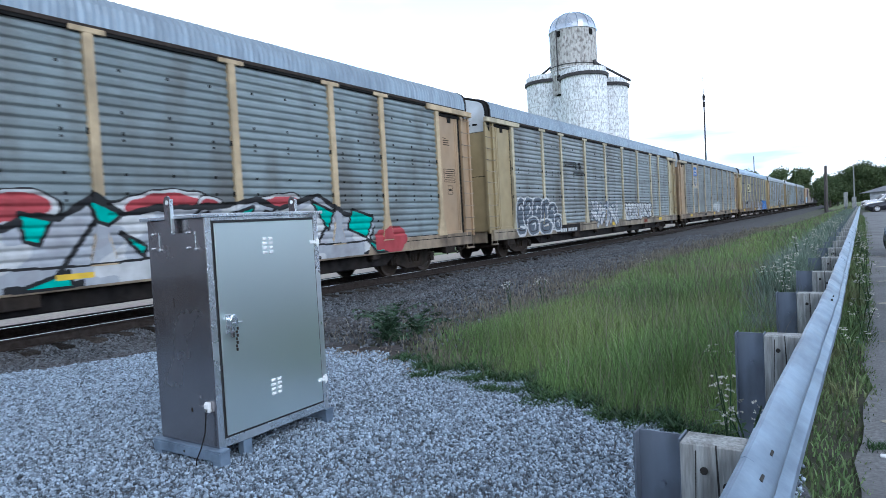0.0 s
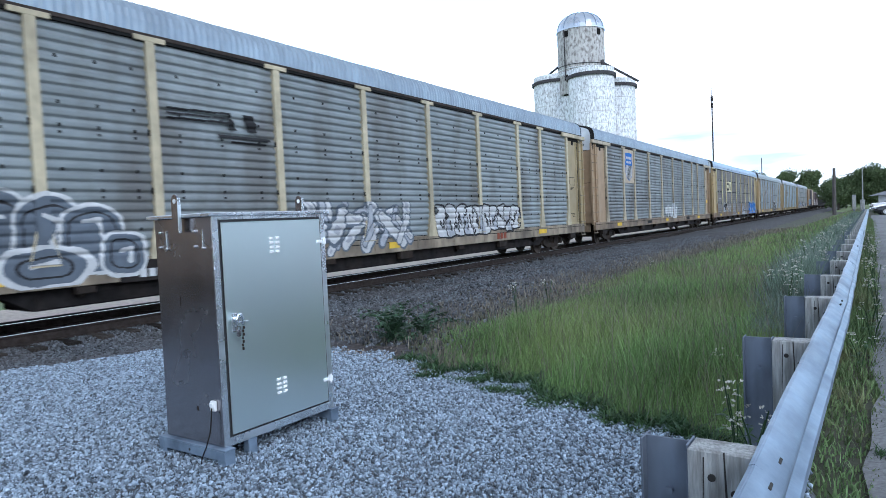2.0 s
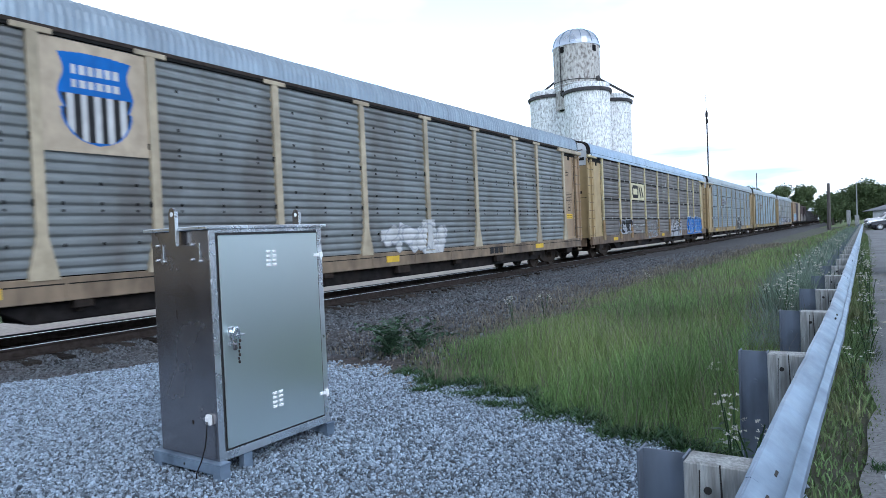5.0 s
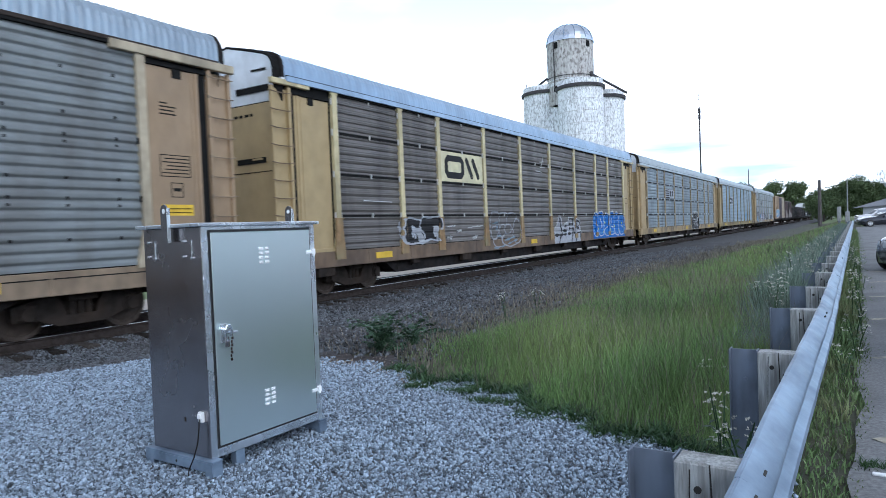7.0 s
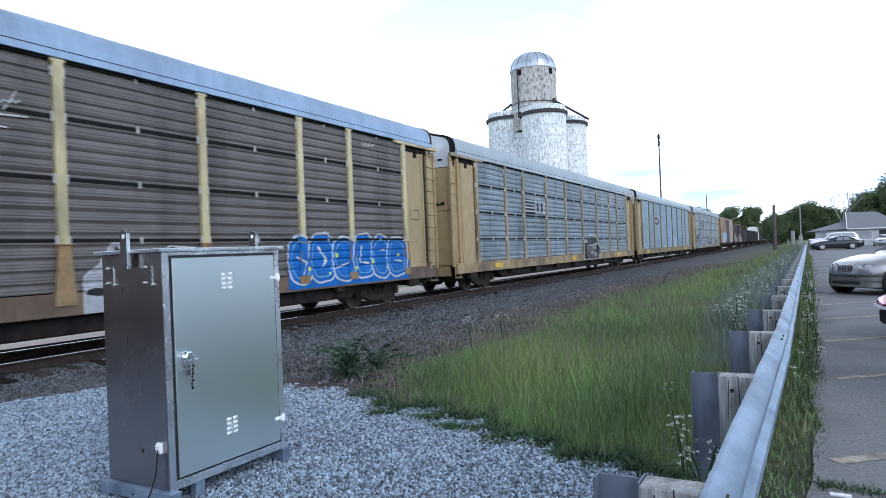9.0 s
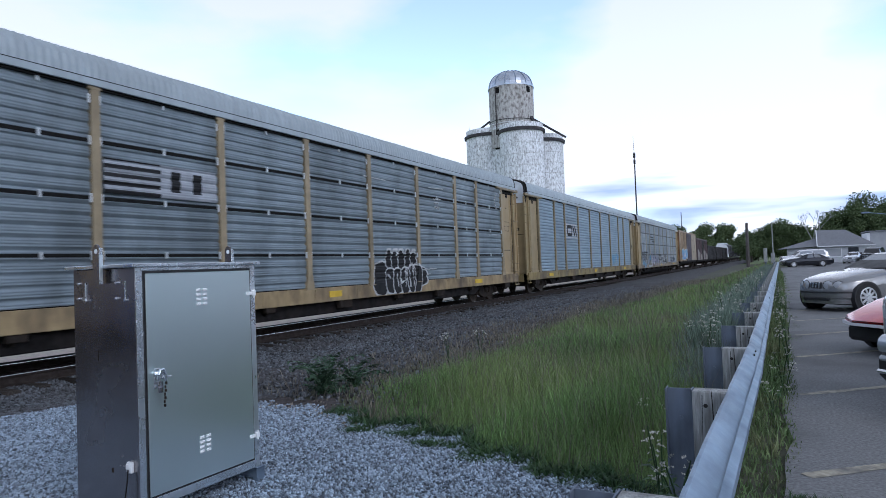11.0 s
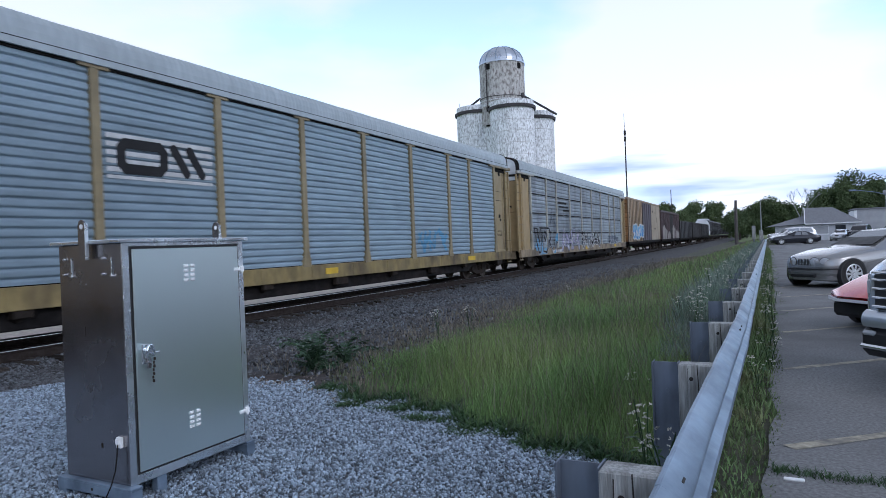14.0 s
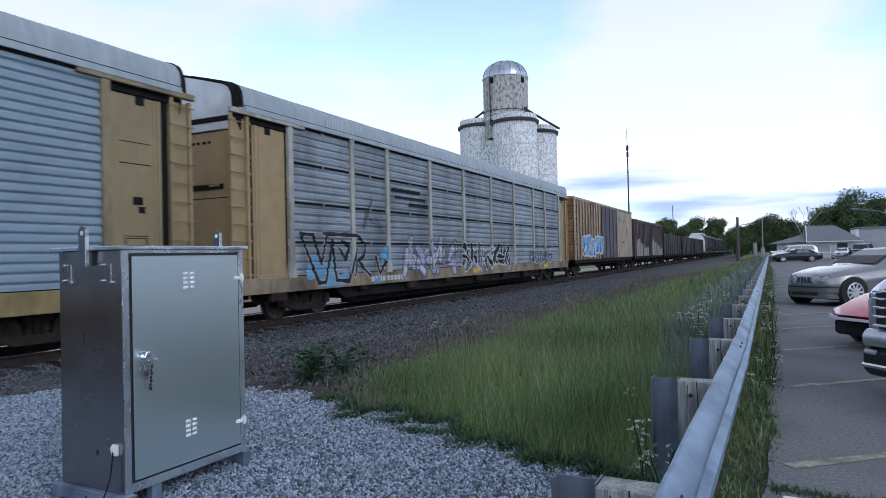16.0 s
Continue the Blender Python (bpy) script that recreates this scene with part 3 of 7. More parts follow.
        part("lifting_lug", g, ["steel_side", "vent_white", "steel_trim"], cb, "steel lifting lug with hole and a pale strip for its lit edge")
    for x in (-0.49, -0.13):
        g = Geo()
        dx = 0.035 if x < -0.3 else 0.045
        g.box((x + dx - 0.005, -0.008, 1.36), (x + dx + 0.005, 0.0, 1.47), 0.002)
        br = part("bracket", g, "steel_trim", cb, "bolted side bracket")
        for bx, bz in ((x - 0.035, 1.368), (x + dx, 1.358), (x - 0.03, 1.462)):
            part("bolt", Geo().cyl((bx, -0.014, bz), (bx, 0, bz), 0.008, n=8), "steel_trim", br)
    g = Geo().box((-0.09, -0.022, 0.345), (-0.045, 0, 0.41), 0.005).box((-0.083, -0.032, 0.37), (-0.052, -0.02, 0.40), 0.003)
    part("ground_clip", g, "vent_white", cb, "pale grounding clip")
    g = Geo().tube([(-0.067, -0.026, 0.37), (-0.066, -0.034, 0.30), (-0.075, -0.04, 0.22), (-0.10, -0.055, 0.13), (-0.125, -0.075, 0.06), (-0.13, -0.08, 0.0)], 0.004, 6)
    part("ground_wire", g, "black_iron", cb, "thin dark ground wire")
    for x, y, z, a, b in ((-0.35, -0.001, 1.02, 0.003, 0.03), (-0.24, -0.001, 0.34, 0.008, 0.014)):
        part("scuff", Geo().box((x - a, y - 0.0005, z - b), (x + a, y + 0.001, z + b)), "truck_iron", cb, "dark scuff mark")
    for y0 in (-0.035, W - 0.045):
        g = Geo()
        g.box((-D - 0.05, y0, 0.105), (0.05 if y0 < 0 else 0.023, y0 + 0.08, 0.1195), 0.003).box((-D - 0.047, y0 + 0.003, 0.0), (-D + 0.03, y0 + 0.077, 0.104), 0.003).box((-0.03, y0 + 0.003, 0.0), (0.047 if y0 < 0 else 0.02, y0 + 0.077, 0.104), 0.003)
        g.box((-D - 0.044, y0 - 0.002, 0.05), (0.044 if y0 < 0 else 0.02, y0 + 0.006, 0.1045), 0.002)
        g.cyl((-0.30, y0 - 0.004, 0.078), (-0.30, y0 + 0.004, 0.078), 0.009, n=8, slot=1)
        part("skid", g, ["galv", "crack"], cb, "galvanized channel skid")
    part("foot", Geo().box((-0.06, 0.19, 0.0), (-0.005, 0.26, 0.12), 0.004), "galv", cb, "galvanized foot")


build_guardrail()
build_cabinet()


# ---- train ----
TRAIN_SPEED, TRAIN_PULL, CAR_PITCH, TRAIN_START = 9.525, 0.0045, 28.737, -11.84
CAR_LEN, SIDE = 27.7, 1.47
POSTS = (2.0, 4.7, 6.65, 9.55, 12.42, 15.28, 18.15, 21.05, 23.0, 25.7)
rolling = []      # every car with its start along the track
spinning = []     # every wheelset with its place in its truck and its radius


def panel_depth(z, style):
    if style == 1:
        return -0.003 - 0.032 * (0.5 - 0.5 * math.cos((z - 1.1) / 0.1634 * 2 * math.pi)) ** 2.4
    if style == 3:
        return -0.004 - 0.034 * (0.5 - 0.5 * math.cos((z - 1.1) / 0.158 * 2 * math.pi)) ** 4
    for c in (1.9, 2.89, 3.88):
        if abs(z - c) < 0.028:
            return -0.05
    return -0.005 - 0.030 * (0.5 - 0.5 * math.cos((z - 1.1) / 0.198 * 2 * math.pi)) ** 4 + 0.003 * math.cos(z / 0.05 * 2 * math.pi)


def surface(u, z, style):
    for p in POSTS:
        wide = 0.10 if z > 1.45 else 0.10 + (1.45 - z) * 0.3
        if abs(u - p) < wide + 0.012 and z > 1.05:
            return SIDE + 0.035
    if z < 1.09:
        return SIDE + 0.008
    if u < 1.95 or u > CAR_LEN - 1.95:
        return SIDE
    return SIDE + panel_depth(z, style) + (0.012 if style == 1 else 0.004)


def decal(car, name, u0, u1, z0, z1, cell, fn, mats, style, label, flat=None):
    """Paint laid over the relief of a car's side, cell by cell, where fn gives a colour."""
    nu, nz = int((u1 - u0) / cell) + 1, int((z1 - z0) / cell) + 1
    us, zs = u0 + np.arange(nu + 1) * cell, z0 + np.arange(nz + 1) * cell
    U, Z = np.meshgrid(us[:-1] + cell / 2, zs[:-1] + cell / 2, indexing="ij")
    idx = fn(U, Z)
    cells = {(int(i), int(j)): int(idx[i, j]) for i, j in zip(*np.nonzero(idx >= 0))}
    left, islands, crumbs = set(cells), [], []
    for start in cells:
        if start not in left:
            continue
        left.discard(start)
        found, k = [start], 0
        while k < len(found):
            i, j = found[k]
            k += 1
            for near in ((i + 1, j), (i - 1, j), (i, j + 1), (i, j - 1)):
                if near in left:
                    left.discard(near)
                    found.append(near)
        if len(found) * cell * cell < 0.03:
            crumbs += found
        else:
            islands.append(found)
    if not islands:
        islands.append(crumbs)
    for found in islands:
        g, seen = Geo(), {}

        def corner(i, j):
            if (i, j) not in seen:
                seen[i, j] = len(g.v)
                g.v.append(((surface(us[i], zs[j], style) if flat is None else flat) + 0.009, us[i], zs[j]))
            return seen[i, j]

        for i, j in found:
            g.f.append((corner(i, j), corner(i + 1, j), corner(i + 1, j + 1), corner(i, j + 1)))
            g.m.append(cells[i, j])
        part(name, g, ["paint_" + m for m in mats], car, label)


def seg_dist(U, Z, pts):
    d = np.full(U.shape, 9.0)
    for (ax, az), (bx, bz) in zip(pts[:-1], pts[1:]):
        vx, vz = bx - ax, bz - az
        t = np.clip(((U - ax) * vx + (Z - az) * vz) / (vx * vx + vz * vz + 1e-9), 0, 1)
        d = np.minimum(d, np.hypot(U - ax - t * vx, Z - az - t * vz))
    return d


def scrawl(seed, u0, u1, z0, z1, n, width, edge, fills, outline, shine=None, cloud=None):
    """Abstract sprayed shards and bubbles in a row, outlined, with no letters in them."""
    rng = random.Random(seed)
    step, high = (u1 - u0) / n, z1 - z0
    shapes = []
    for k in range(n):
        c = u0 + step * (k + 0.5)
        for j in range(4):
            a = rng.choice((rng.uniform(-0.35, 0.35), math.pi / 2 + rng.uniform(-0.35, 0.35), rng.uniform(0.6, 1.0), -rng.uniform(0.6, 1.0)))
            cu, cz = c + rng.uniform(-0.35, 0.35) * step, z0 + high * rng.uniform(0.25, 0.75)
            ln = high * rng.uniform(0.25, 0.5) if abs(math.sin(a)) > 0.5 else step * rng.uniform(0.25, 0.5)
            zb = min(max(cz + math.sin(a) * ln, z0), z1)
            za = min(max(cz - math.sin(a) * ln, z0), z1)
            shapes.append(([(cu - math.cos(a) * ln, za), (cu + rng.uniform(-0.1, 0.1), cz), (cu + math.cos(a) * ln, zb)], rng.choice(fills), width * rng.uniform(0.7, 1.3), rng.uniform(-0.6, 0.6)))

    def fn(U, Z):
        idx = np.full(U.shape, -1)
        jag = 0.03 * np.sin(U * 7.3 + seed) + 0.02 * np.sin(U * 17 + Z * 11)
        if cloud is not None:
            low = seg_dist(U, Z, [(u0, (z0 + z1) / 2), (u1, (z0 + z1) / 2)])
            idx[low < high * 0.56 + 3 * jag] = cloud
        dist = [(seg_dist(U, Z, pts) * (1 + q * np.sin(U * 2.2 + seed)) + jag * 0.4, fill, w) for pts, fill, w, q in shapes]
        for d, fill, w in dist:
            idx[(d < w + edge) & (d >= w - edge * 0.1)] = outline
            inner = d < w
            idx[inner] = fill
            if shine is not None:
                idx[inner & (d < w * 0.5) & (np.sin(U * 5 + Z * 9 + seed) > 0.45)] = shine
        return idx
    return fn


def bubbles(seed, u0, u1, z0, z1, n, edge, fill, outline, shade=None, under=None, second=None):
    """A row of overlapping rounded sprayed shapes with rims and inner strokes, no letters."""
    rng = random.Random(seed)
    step, high = (u1 - u0) / n, z1 - z0
    forms = []
    for k in range(n):
        cu, hz = u0 + step * (k + 0.5), high * rng.uniform(0.78, 1.0) / 2
        cz, lean = z0 + hz + rng.uniform(0, high - 2 * hz), rng.uniform(-0.25, 0.25)
        strokes = [[(cu + rng.uniform(-0.25, 0.25) * step, cz + rng.uniform(-0.1, 0.6) * hz), (cu + rng.uniform(-0.25, 0.25) * step, cz - rng.uniform(0.2, 0.75) * hz)] for _ in range(rng.choice((1, 2, 2)))]
        bites = [(cu + rng.choice((-0.5, 0.5)) * step, cz + rng.uniform(-0.8, 0.8) * hz, step * rng.uniform(0.12, 0.26)) for _ in range(2)]
        forms.append((cu, cz, hz, lean, strokes, bites, fill if second is None or k % 2 else second))

    def fn(U, Z):
        idx = np.full(U.shape, -1)
        jag = 0.02 * np.sin(U * 9 + seed) + 0.015 * np.sin(Z * 13 + U * 5)
        if under is not None:
            idx[(U > u0 - 0.1) & (U < u1 + 0.1) & (Z < z0 + high * 0.45 + 4 * jag) & (Z > z0 - 0.3)] = under
        for cu, cz, hz, lean, strokes, bites, paint in forms:
            r = min(step * 0.5, hz) * 0.55
            qu, qz = np.abs(U - cu - lean * (Z - cz)) - (step * 0.56 - r), np.abs(Z - cz) - (hz - r)
            d = np.hypot(np.maximum(qu, 0), np.maximum(qz, 0)) + np.minimum(np.maximum(qu, qz), 0) - r + jag
            for bu, bz, br in bites:
                d = np.maximum(d, br - np.hypot(U - bu, Z - bz))
            idx[d < edge] = outline
            idx[d < 0] = paint
            if shade is not None:
                idx[(d < 0) & (np.sin(U * 6.5 + np.sin(Z * 5) * 0.8 + seed) > 0.55) & (Z < cz + 0.3 * hz)] = shade
            for pts in strokes:
                idx[(d < 0) & (seg_dist(U, Z, pts) < edge * 0.8)] = outline
        return idx
    return fn


def within(U, Z, poly):
    """Where (U, Z) lies inside a polygon."""
    hit = np.zeros(U.shape, bool)
    for (ax, az), (bx, bz) in zip(poly, poly[1:] + poly[:1]):
        cross = (az > Z) != (bz > Z)
        hit ^= cross & (U < (bx - ax) * (Z - az) / (bz - az + 1e-9) + ax)
    return hit


def domes(forms, edge, fill, rim, marks=(), mark=None, base=None, base_paint=None, inner=None):
    """Overlapping rounded sprayed shapes (centre, half sizes), each with a rim; thin inner marks, a flat base, an inner line."""
    def fn(U, Z):
        idx = np.full(U.shape, -1)
        wob = 0.012 * np.sin(U * 11 + Z * 7) + 0.01 * np.sin(Z * 17)
        if base is not None:
            idx[(U > base[0]) & (U < base[1]) & (Z > base[2]) & (Z < base[3] + 3 * wob)] = base_paint
        for cu, cz, hu, hz in forms:
            d = ((np.abs((U - cu) / hu) ** 2.6 + np.abs((Z - cz) / hz) ** 2.6) ** (1 / 2.6) - 1) * min(hu, hz) + wob
            idx[d < edge] = rim
            idx[d < 0] = fill
            if inner is not None:
                idx[(d < -0.09) & (d > -0.12)] = inner
        for pts in marks:
            idx[seg_dist(U, Z, list(pts)) + wob < edge * 0.6] = rim if mark is None else mark
        return idx
    return fn


def wheelset(parent, y, r):
    g = Geo()
    ring = [(0.10, -0.07), (r * 0.8, -0.02), (r * 0.84, -0.045), (r, -0.045), (r, 0.05), (r + 0.028, 0.055), (r + 0.028, 0.08), (r * 0.84, 0.08), (r * 0.8, 0.03), (0.10, 0.09)]
    n = 20
    for s in (1, -1):
        vs = [(s * (0.79 - h), rr * math.cos(2 * math.pi * i / n), rr * math.sin(2 * math.pi * i / n)) for rr, h in ring for i in range(n)]
        g.add(vs, [(j * n + i, j * n + (i + 1) % n, (j + 1) * n + (i + 1) % n, (j + 1) * n + i) for j in range(len(ring) - 1) for i in range(n)])
        g.box((s * 0.862, -0.09, -0.03), (s * 0.875, 0.09, 0.03), 0.004)
    g.cyl((-1.0, 0, 0), (1.0, 0, 0), 0.075, n=10)
    ob = part("wheelset", g, "wheel_iron", parent, "rusty steel wheelset")
    ob.location = (0, y, r)
    spinning.append((ob, y, r))


def truck(car, y, r=0.42, base=1.73):
    g = Geo()
    h = base / 2
    side = [(-h - 0.22, r + 0.12), (-h - 0.2, r - 0.12), (-h + 0.16, r - 0.12), (-0.38, r - 0.24), (0.38, r - 0.24), (h - 0.16, r - 0.12), (h + 0.2, r - 0.12),
            (h + 0.22, r + 0.12), (h - 0.1, r + 0.2), (0.42, r + 0.30), (0.30, r + 0.10), (0.24, r - 0.08), (-0.24, r - 0.08), (-0.30, r + 0.10), (-0.42, r + 0.30), (-h + 0.1, r + 0.2)]
    for s in (1, -1):
        g.prism(side, lambda p, q, x: (x, p, q), s * 0.93, s * 1.07)
        for d in (-h, h):
            g.cyl((s * 1.05, d, r), (s * 1.14, d, r), 0.11, n=12)
            g.box((s * 0.94, d - 0.14, r - 0.1), (s * 1.1, d + 0.14, r + 0.15), 0.02)
        for dy in (-0.14, 0.0, 0.14):
            g.cyl((s * 1.0, dy, r - 0.08), (s * 1.0, dy, r + 0.16), 0.06, n=10)
        g.box((s * 0.9, -0.26, r + 0.14), (s * 1.12, 0.26, r + 0.26), 0.02)
    g.box((-0.95, -0.2, r - 0.02), (0.95, 0.2, r + 0.22), 0.03)
    t = part("truck", g, "truck_iron", car, "dark cast iron railcar truck")
    t.location = (0, y, 0)
    for d in (-h, h):
        wheelset(t, d, r)
    return t


def coupler(car, y, s):
    g = Geo().box((-0.11, y, 0.68), (0.11, y + s * 0.42, 0.92), 0.03).box((-0.16, y + s * 0.36, 0.66), (0.16, y + s * 0.56, 0.96), 0.05)
    g.tube([(0.35, y, 0.75), (0.38, y + s * 0.15, 0.5), (0.25, y + s * 0.4, 0.35), (0.1, y + s * 0.5, 0.5)], 0.025, 6)
    part("coupler", g, "truck_iron", car, "rusty coupler and air hose")


ROOF = [(1.47, 4.87), (1.465, 5.12), (1.43, 5.27), (1.35, 5.39), (1.2, 5.47), (0.6, 5.63), (0, 5.78)]


def autorack(index, style, panel, post, door, roof, sill, label, clip="post_wood", seed=0):
    car = thing("autorack_car", label, "railcar", group="autorack cars of the train")
    pm = mat("panel", panel, 0.55, 0.25, var=0.14, scale=3, stretch=(1, 0.4, 2), stain=(0.098, 0.088, 0.080) if seed < 3 else tuple(c * (1.22 if seed == 5 else 0.42) for c in panel), stain_amt=0.66, stain_scale=1.15, stain_stretch=(1, 0.25, 1.3) if seed == 5 else (1, 1.6, 0.18) if seed == 3 else (1, 1, 0.35), per="object", bump=0.08)
    for n in pm.node_tree.nodes:
        if n.type == "MAP_RANGE" and abs(n.inputs["To Max"].default_value - 1.5) < 1e-6:
            n.inputs["To Min"].default_value, n.inputs["To Max"].default_value = 0.9, 1.12
    ps = mat("post_paint", post, 0.6, 0.05, var=0.15, scale=5, stain=tuple(c * 0.4 for c in post), stain_amt=0.75, stain_scale=1.6, stain_stretch=(1, 1, 0.3))
    dm = mat("door_paint", door, 0.6, 0.05, var=0.1, scale=3, stain=tuple(c * 0.62 for c in door), stain_amt=0.6, stain_scale=1.0, stain_stretch=(1, 1, 0.4), bump=0.1)
    sm = mat("sill_paint", sill, 0.65, 0.05, var=0.42 if seed == 1 else 0.25, scale=2.6 if seed == 1 else 4, stretch=(1, 1, 0.6), stain=(0.065, 0.045, 0.032), stain_amt=0.85, stain_scale=0.9, stain_stretch=(1, 1.4, 0.8))
    L = CAR_LEN
    # plain filler box; the shade inside the car is its near-black colour
    part("body", Geo().box((-SIDE, 0.6, 1.0), (SIDE - 0.07, L - 0.6, 4.86), 0.01), "dark_gap", car, "inner box coloured near-black for the shade inside")
    # underframe
    g = Geo().box((SIDE - 0.12, 0.25, 0.69), (SIDE + 0.004, L - 0.25, 1.06), 0.01).box((-SIDE, 0.25, 0.69), (-SIDE + 0.12, L - 0.25, 1.06), 0.01).box((SIDE - 0.3, 0.25, 1.0), (-SIDE + 0.3, L - 0.25, 1.05))
    for y in np.arange(1.2, L, 1.9):
        g.box((SIDE + 0.003, y, 0.72), (SIDE + 0.012, y + 0.05, 1.03), 0.003)
    part("side_sill", g, sm, car, "stained side sill")
    if style == 1:
        part("sill_seam", Geo().box((SIDE, 0.3, 0.945), (SIDE + 0.007, L - 0.3, 0.965)), "dark_gap", car, "dark seam under the sill flange")
    g = Geo().box((0.25, 4.6, 0.36), (1.25, L - 4.6, 0.70), 0.03).box((-0.35, 0.5, 0.5), (0.35, L - 0.5, 0.95), 0.02)
    g.prism([(4.0, 0.7), (4.6, 0.36), (4.9, 0.36), (4.9, 0.7)], lambda p, q, x: (x, p, q), 0.9, 1.24)
    g.prism([(L - 4.0, 0.7), (L - 4.6, 0.36), (L - 4.9, 0.36), (L - 4.9, 0.7)], lambda p, q, x: (x, p, q), 0.9, 1.24)
    part("centre_sill", g, "black_iron", car, "black centre sill")
    if seed == 6:
        # added black filler: hides the bright road and stands for under-car shade
        part("brake_gear", Geo().box((0.5, 5.4, 0.17), (0.9, L - 5.4, 0.36), 0.04).tube([(1.0, 5.0, 0.30), (1.0, L - 5.0, 0.30)], 0.03, 6), "black_iron", car, "added black block and bar that darken the space under the car")
    for k, y in enumerate((1.55, 5.3, 8.2, 11.0, 14.0, 16.9, 19.7, 22.5, L - 1.55)):
        w = 0.16 if k % 2 else 0.28
        g = Geo().box((SIDE - 0.16, y - w, 0.56 if k % 2 else 0.48), (SIDE - 0.02, y + w, 0.70), 0.015).box((SIDE - 0.6, y - 0.05, 0.5), (SIDE - 0.16, y + 0.05, 0.69))
        part("bolster", g, "truck_iron", car, "dark bolster end under the sill")
    # screens
    zs = np.arange(1.08, 4.80, 0.0125)
    prof = [(panel_depth(z, style), z) for z in zs]
    rng = random.Random(100 + seed)
    for a, b in zip(POSTS[:-1], POSTS[1:]):
        g = Geo()
        dent = [rng.uniform(-0.006, 0.006) for _ in range(5)]
        ys = np.linspace(a + 0.06, b - 0.06, 5)
        g.grid(lambda i, j: (SIDE - 0.02 + prof[j][0] + dent[i], ys[i], prof[j][1]), range(5), range(len(prof)))
        if style == 1:
            for z in (1.55, 2.2, 2.52, 3.2, 3.55, 4.25):
                for q in (0.18, 0.5, 0.82):
                    y = a + (b - a) * q
                    g.box((SIDE - 0.03, y - 0.02, z - 0.025), (SIDE - 0.012, y + 0.02, z + 0.025), slot=1)
                    if z in (2.2, 3.2):
                        g.box((SIDE - 0.03, y - 0.02, z - 0.135), (SIDE - 0.012, y + 0.02, z - 0.095), slot=1)
        elif style == 2:
            for z in (1.9, 2.89, 3.88):
                g.box((SIDE - 0.06, a + 0.06, z - 0.029), (SIDE - 0.022, b - 0.06, z + 0.029), slot=1)
                g.box((SIDE - 0.03, (a + b) / 2 - 0.022, z - 0.06), (SIDE + 0.004, (a + b) / 2 + 0.022, z + 0.06), 0.004, slot=2)
            g.box((SIDE - 0.03, (a + b) / 2 - 0.02, 4.70), (SIDE + 0.004, (a + b) / 2 + 0.02, 4.79), 0.004, slot=2)
        part("side_screen", g, [pm, "dark_gap", clip], car)
    # posts with flared feet and head plates
    for k, p in enumerate(POSTS):
        g = Geo()
        fw, fz = (0.225, 1.68) if style == 1 else (0.16, 1.42)
        g.prism([(-fw, 1.03), (fw, 1.03), (fw - 0.015, 1.16), (0.085, fz), (0.085, 4.82), (-0.085, 4.82), (-0.085, fz), (0.015 - fw, 1.16)], lambda a, q, x: (x, p + a, q), SIDE - 0.06, SIDE + 0.03)
        if seed == 3:
            foot = [(-0.17, 0.86), (0.17, 0.86), (0.17, 1.1), (0.125, 1.5), (0.105, 1.84), (-0.105, 1.84), (-0.125, 1.5), (-0.17, 1.1)]
            part("post_foot", Geo().prism(foot, lambda a, q, x: (x, p + a, q), SIDE + 0.005, SIDE + 0.04).box((SIDE + 0.005, p - 0.15, 1.825), (SIDE + 0.055, p + 0.15, 1.85), 0.004), M["foot_rust"], car, "rust-brown post foot")
        cap = 0.30 if style != 2 else 0.12
        g.box((SIDE - 0.02, p - cap, 4.76), (SIDE + 0.034, p + cap, 4.85), 0.006)
        if style == 2:
            for z in (1.9, 2.89, 3.88, 4.6):
                for s in (-1, 1):
                    g.box((SIDE - 0.02, p + s * 0.10 - 0.02, z - 0.08), (SIDE + 0.012, p + s * 0.10 + 0.025, z + 0.08), 0.006, slot=2)
        elif style == 1:
            for z in (2.2, 3.2):
                g.box((SIDE - 0.02, p - 0.11, z - 0.05), (SIDE + 0.01, p - 0.08, z + 0.05), slot=1)
        part("side_post", g, [ps, "dark_gap", clip], car)
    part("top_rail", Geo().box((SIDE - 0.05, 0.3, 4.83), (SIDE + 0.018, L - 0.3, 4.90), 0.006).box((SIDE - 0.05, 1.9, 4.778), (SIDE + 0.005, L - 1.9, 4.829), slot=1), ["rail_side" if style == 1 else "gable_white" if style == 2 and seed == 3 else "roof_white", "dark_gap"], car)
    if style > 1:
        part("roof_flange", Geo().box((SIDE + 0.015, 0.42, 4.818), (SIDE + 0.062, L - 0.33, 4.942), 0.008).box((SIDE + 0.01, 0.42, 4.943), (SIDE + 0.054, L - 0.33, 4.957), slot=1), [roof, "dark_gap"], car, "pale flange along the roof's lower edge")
    part("far_side", Geo().box((-SIDE - 0.02, 0.6, 1.05), (-SIDE, L - 0.6, 4.87)), pm, car)
    # roof
    full = ROOF + [(-x, z) for x, z in ROOF[-2::-1]]
    rib = 0.010 if style == 1 or seed in (4, 6) else 0.003
    ys = np.arange(0.38, L - 0.24, 0.032)
    g = Geo().grid(lambda i, y: (full[i][0] * (1 + rib * 0.6 * math.sin(y * 45)), y, full[i][1] + rib * math.sin(y * 45) + 0.004 * math.sin(y * 3.1 + i)), range(len(full)), ys)
    part("roof", g, roof, car, "ribbed galvanized roof")
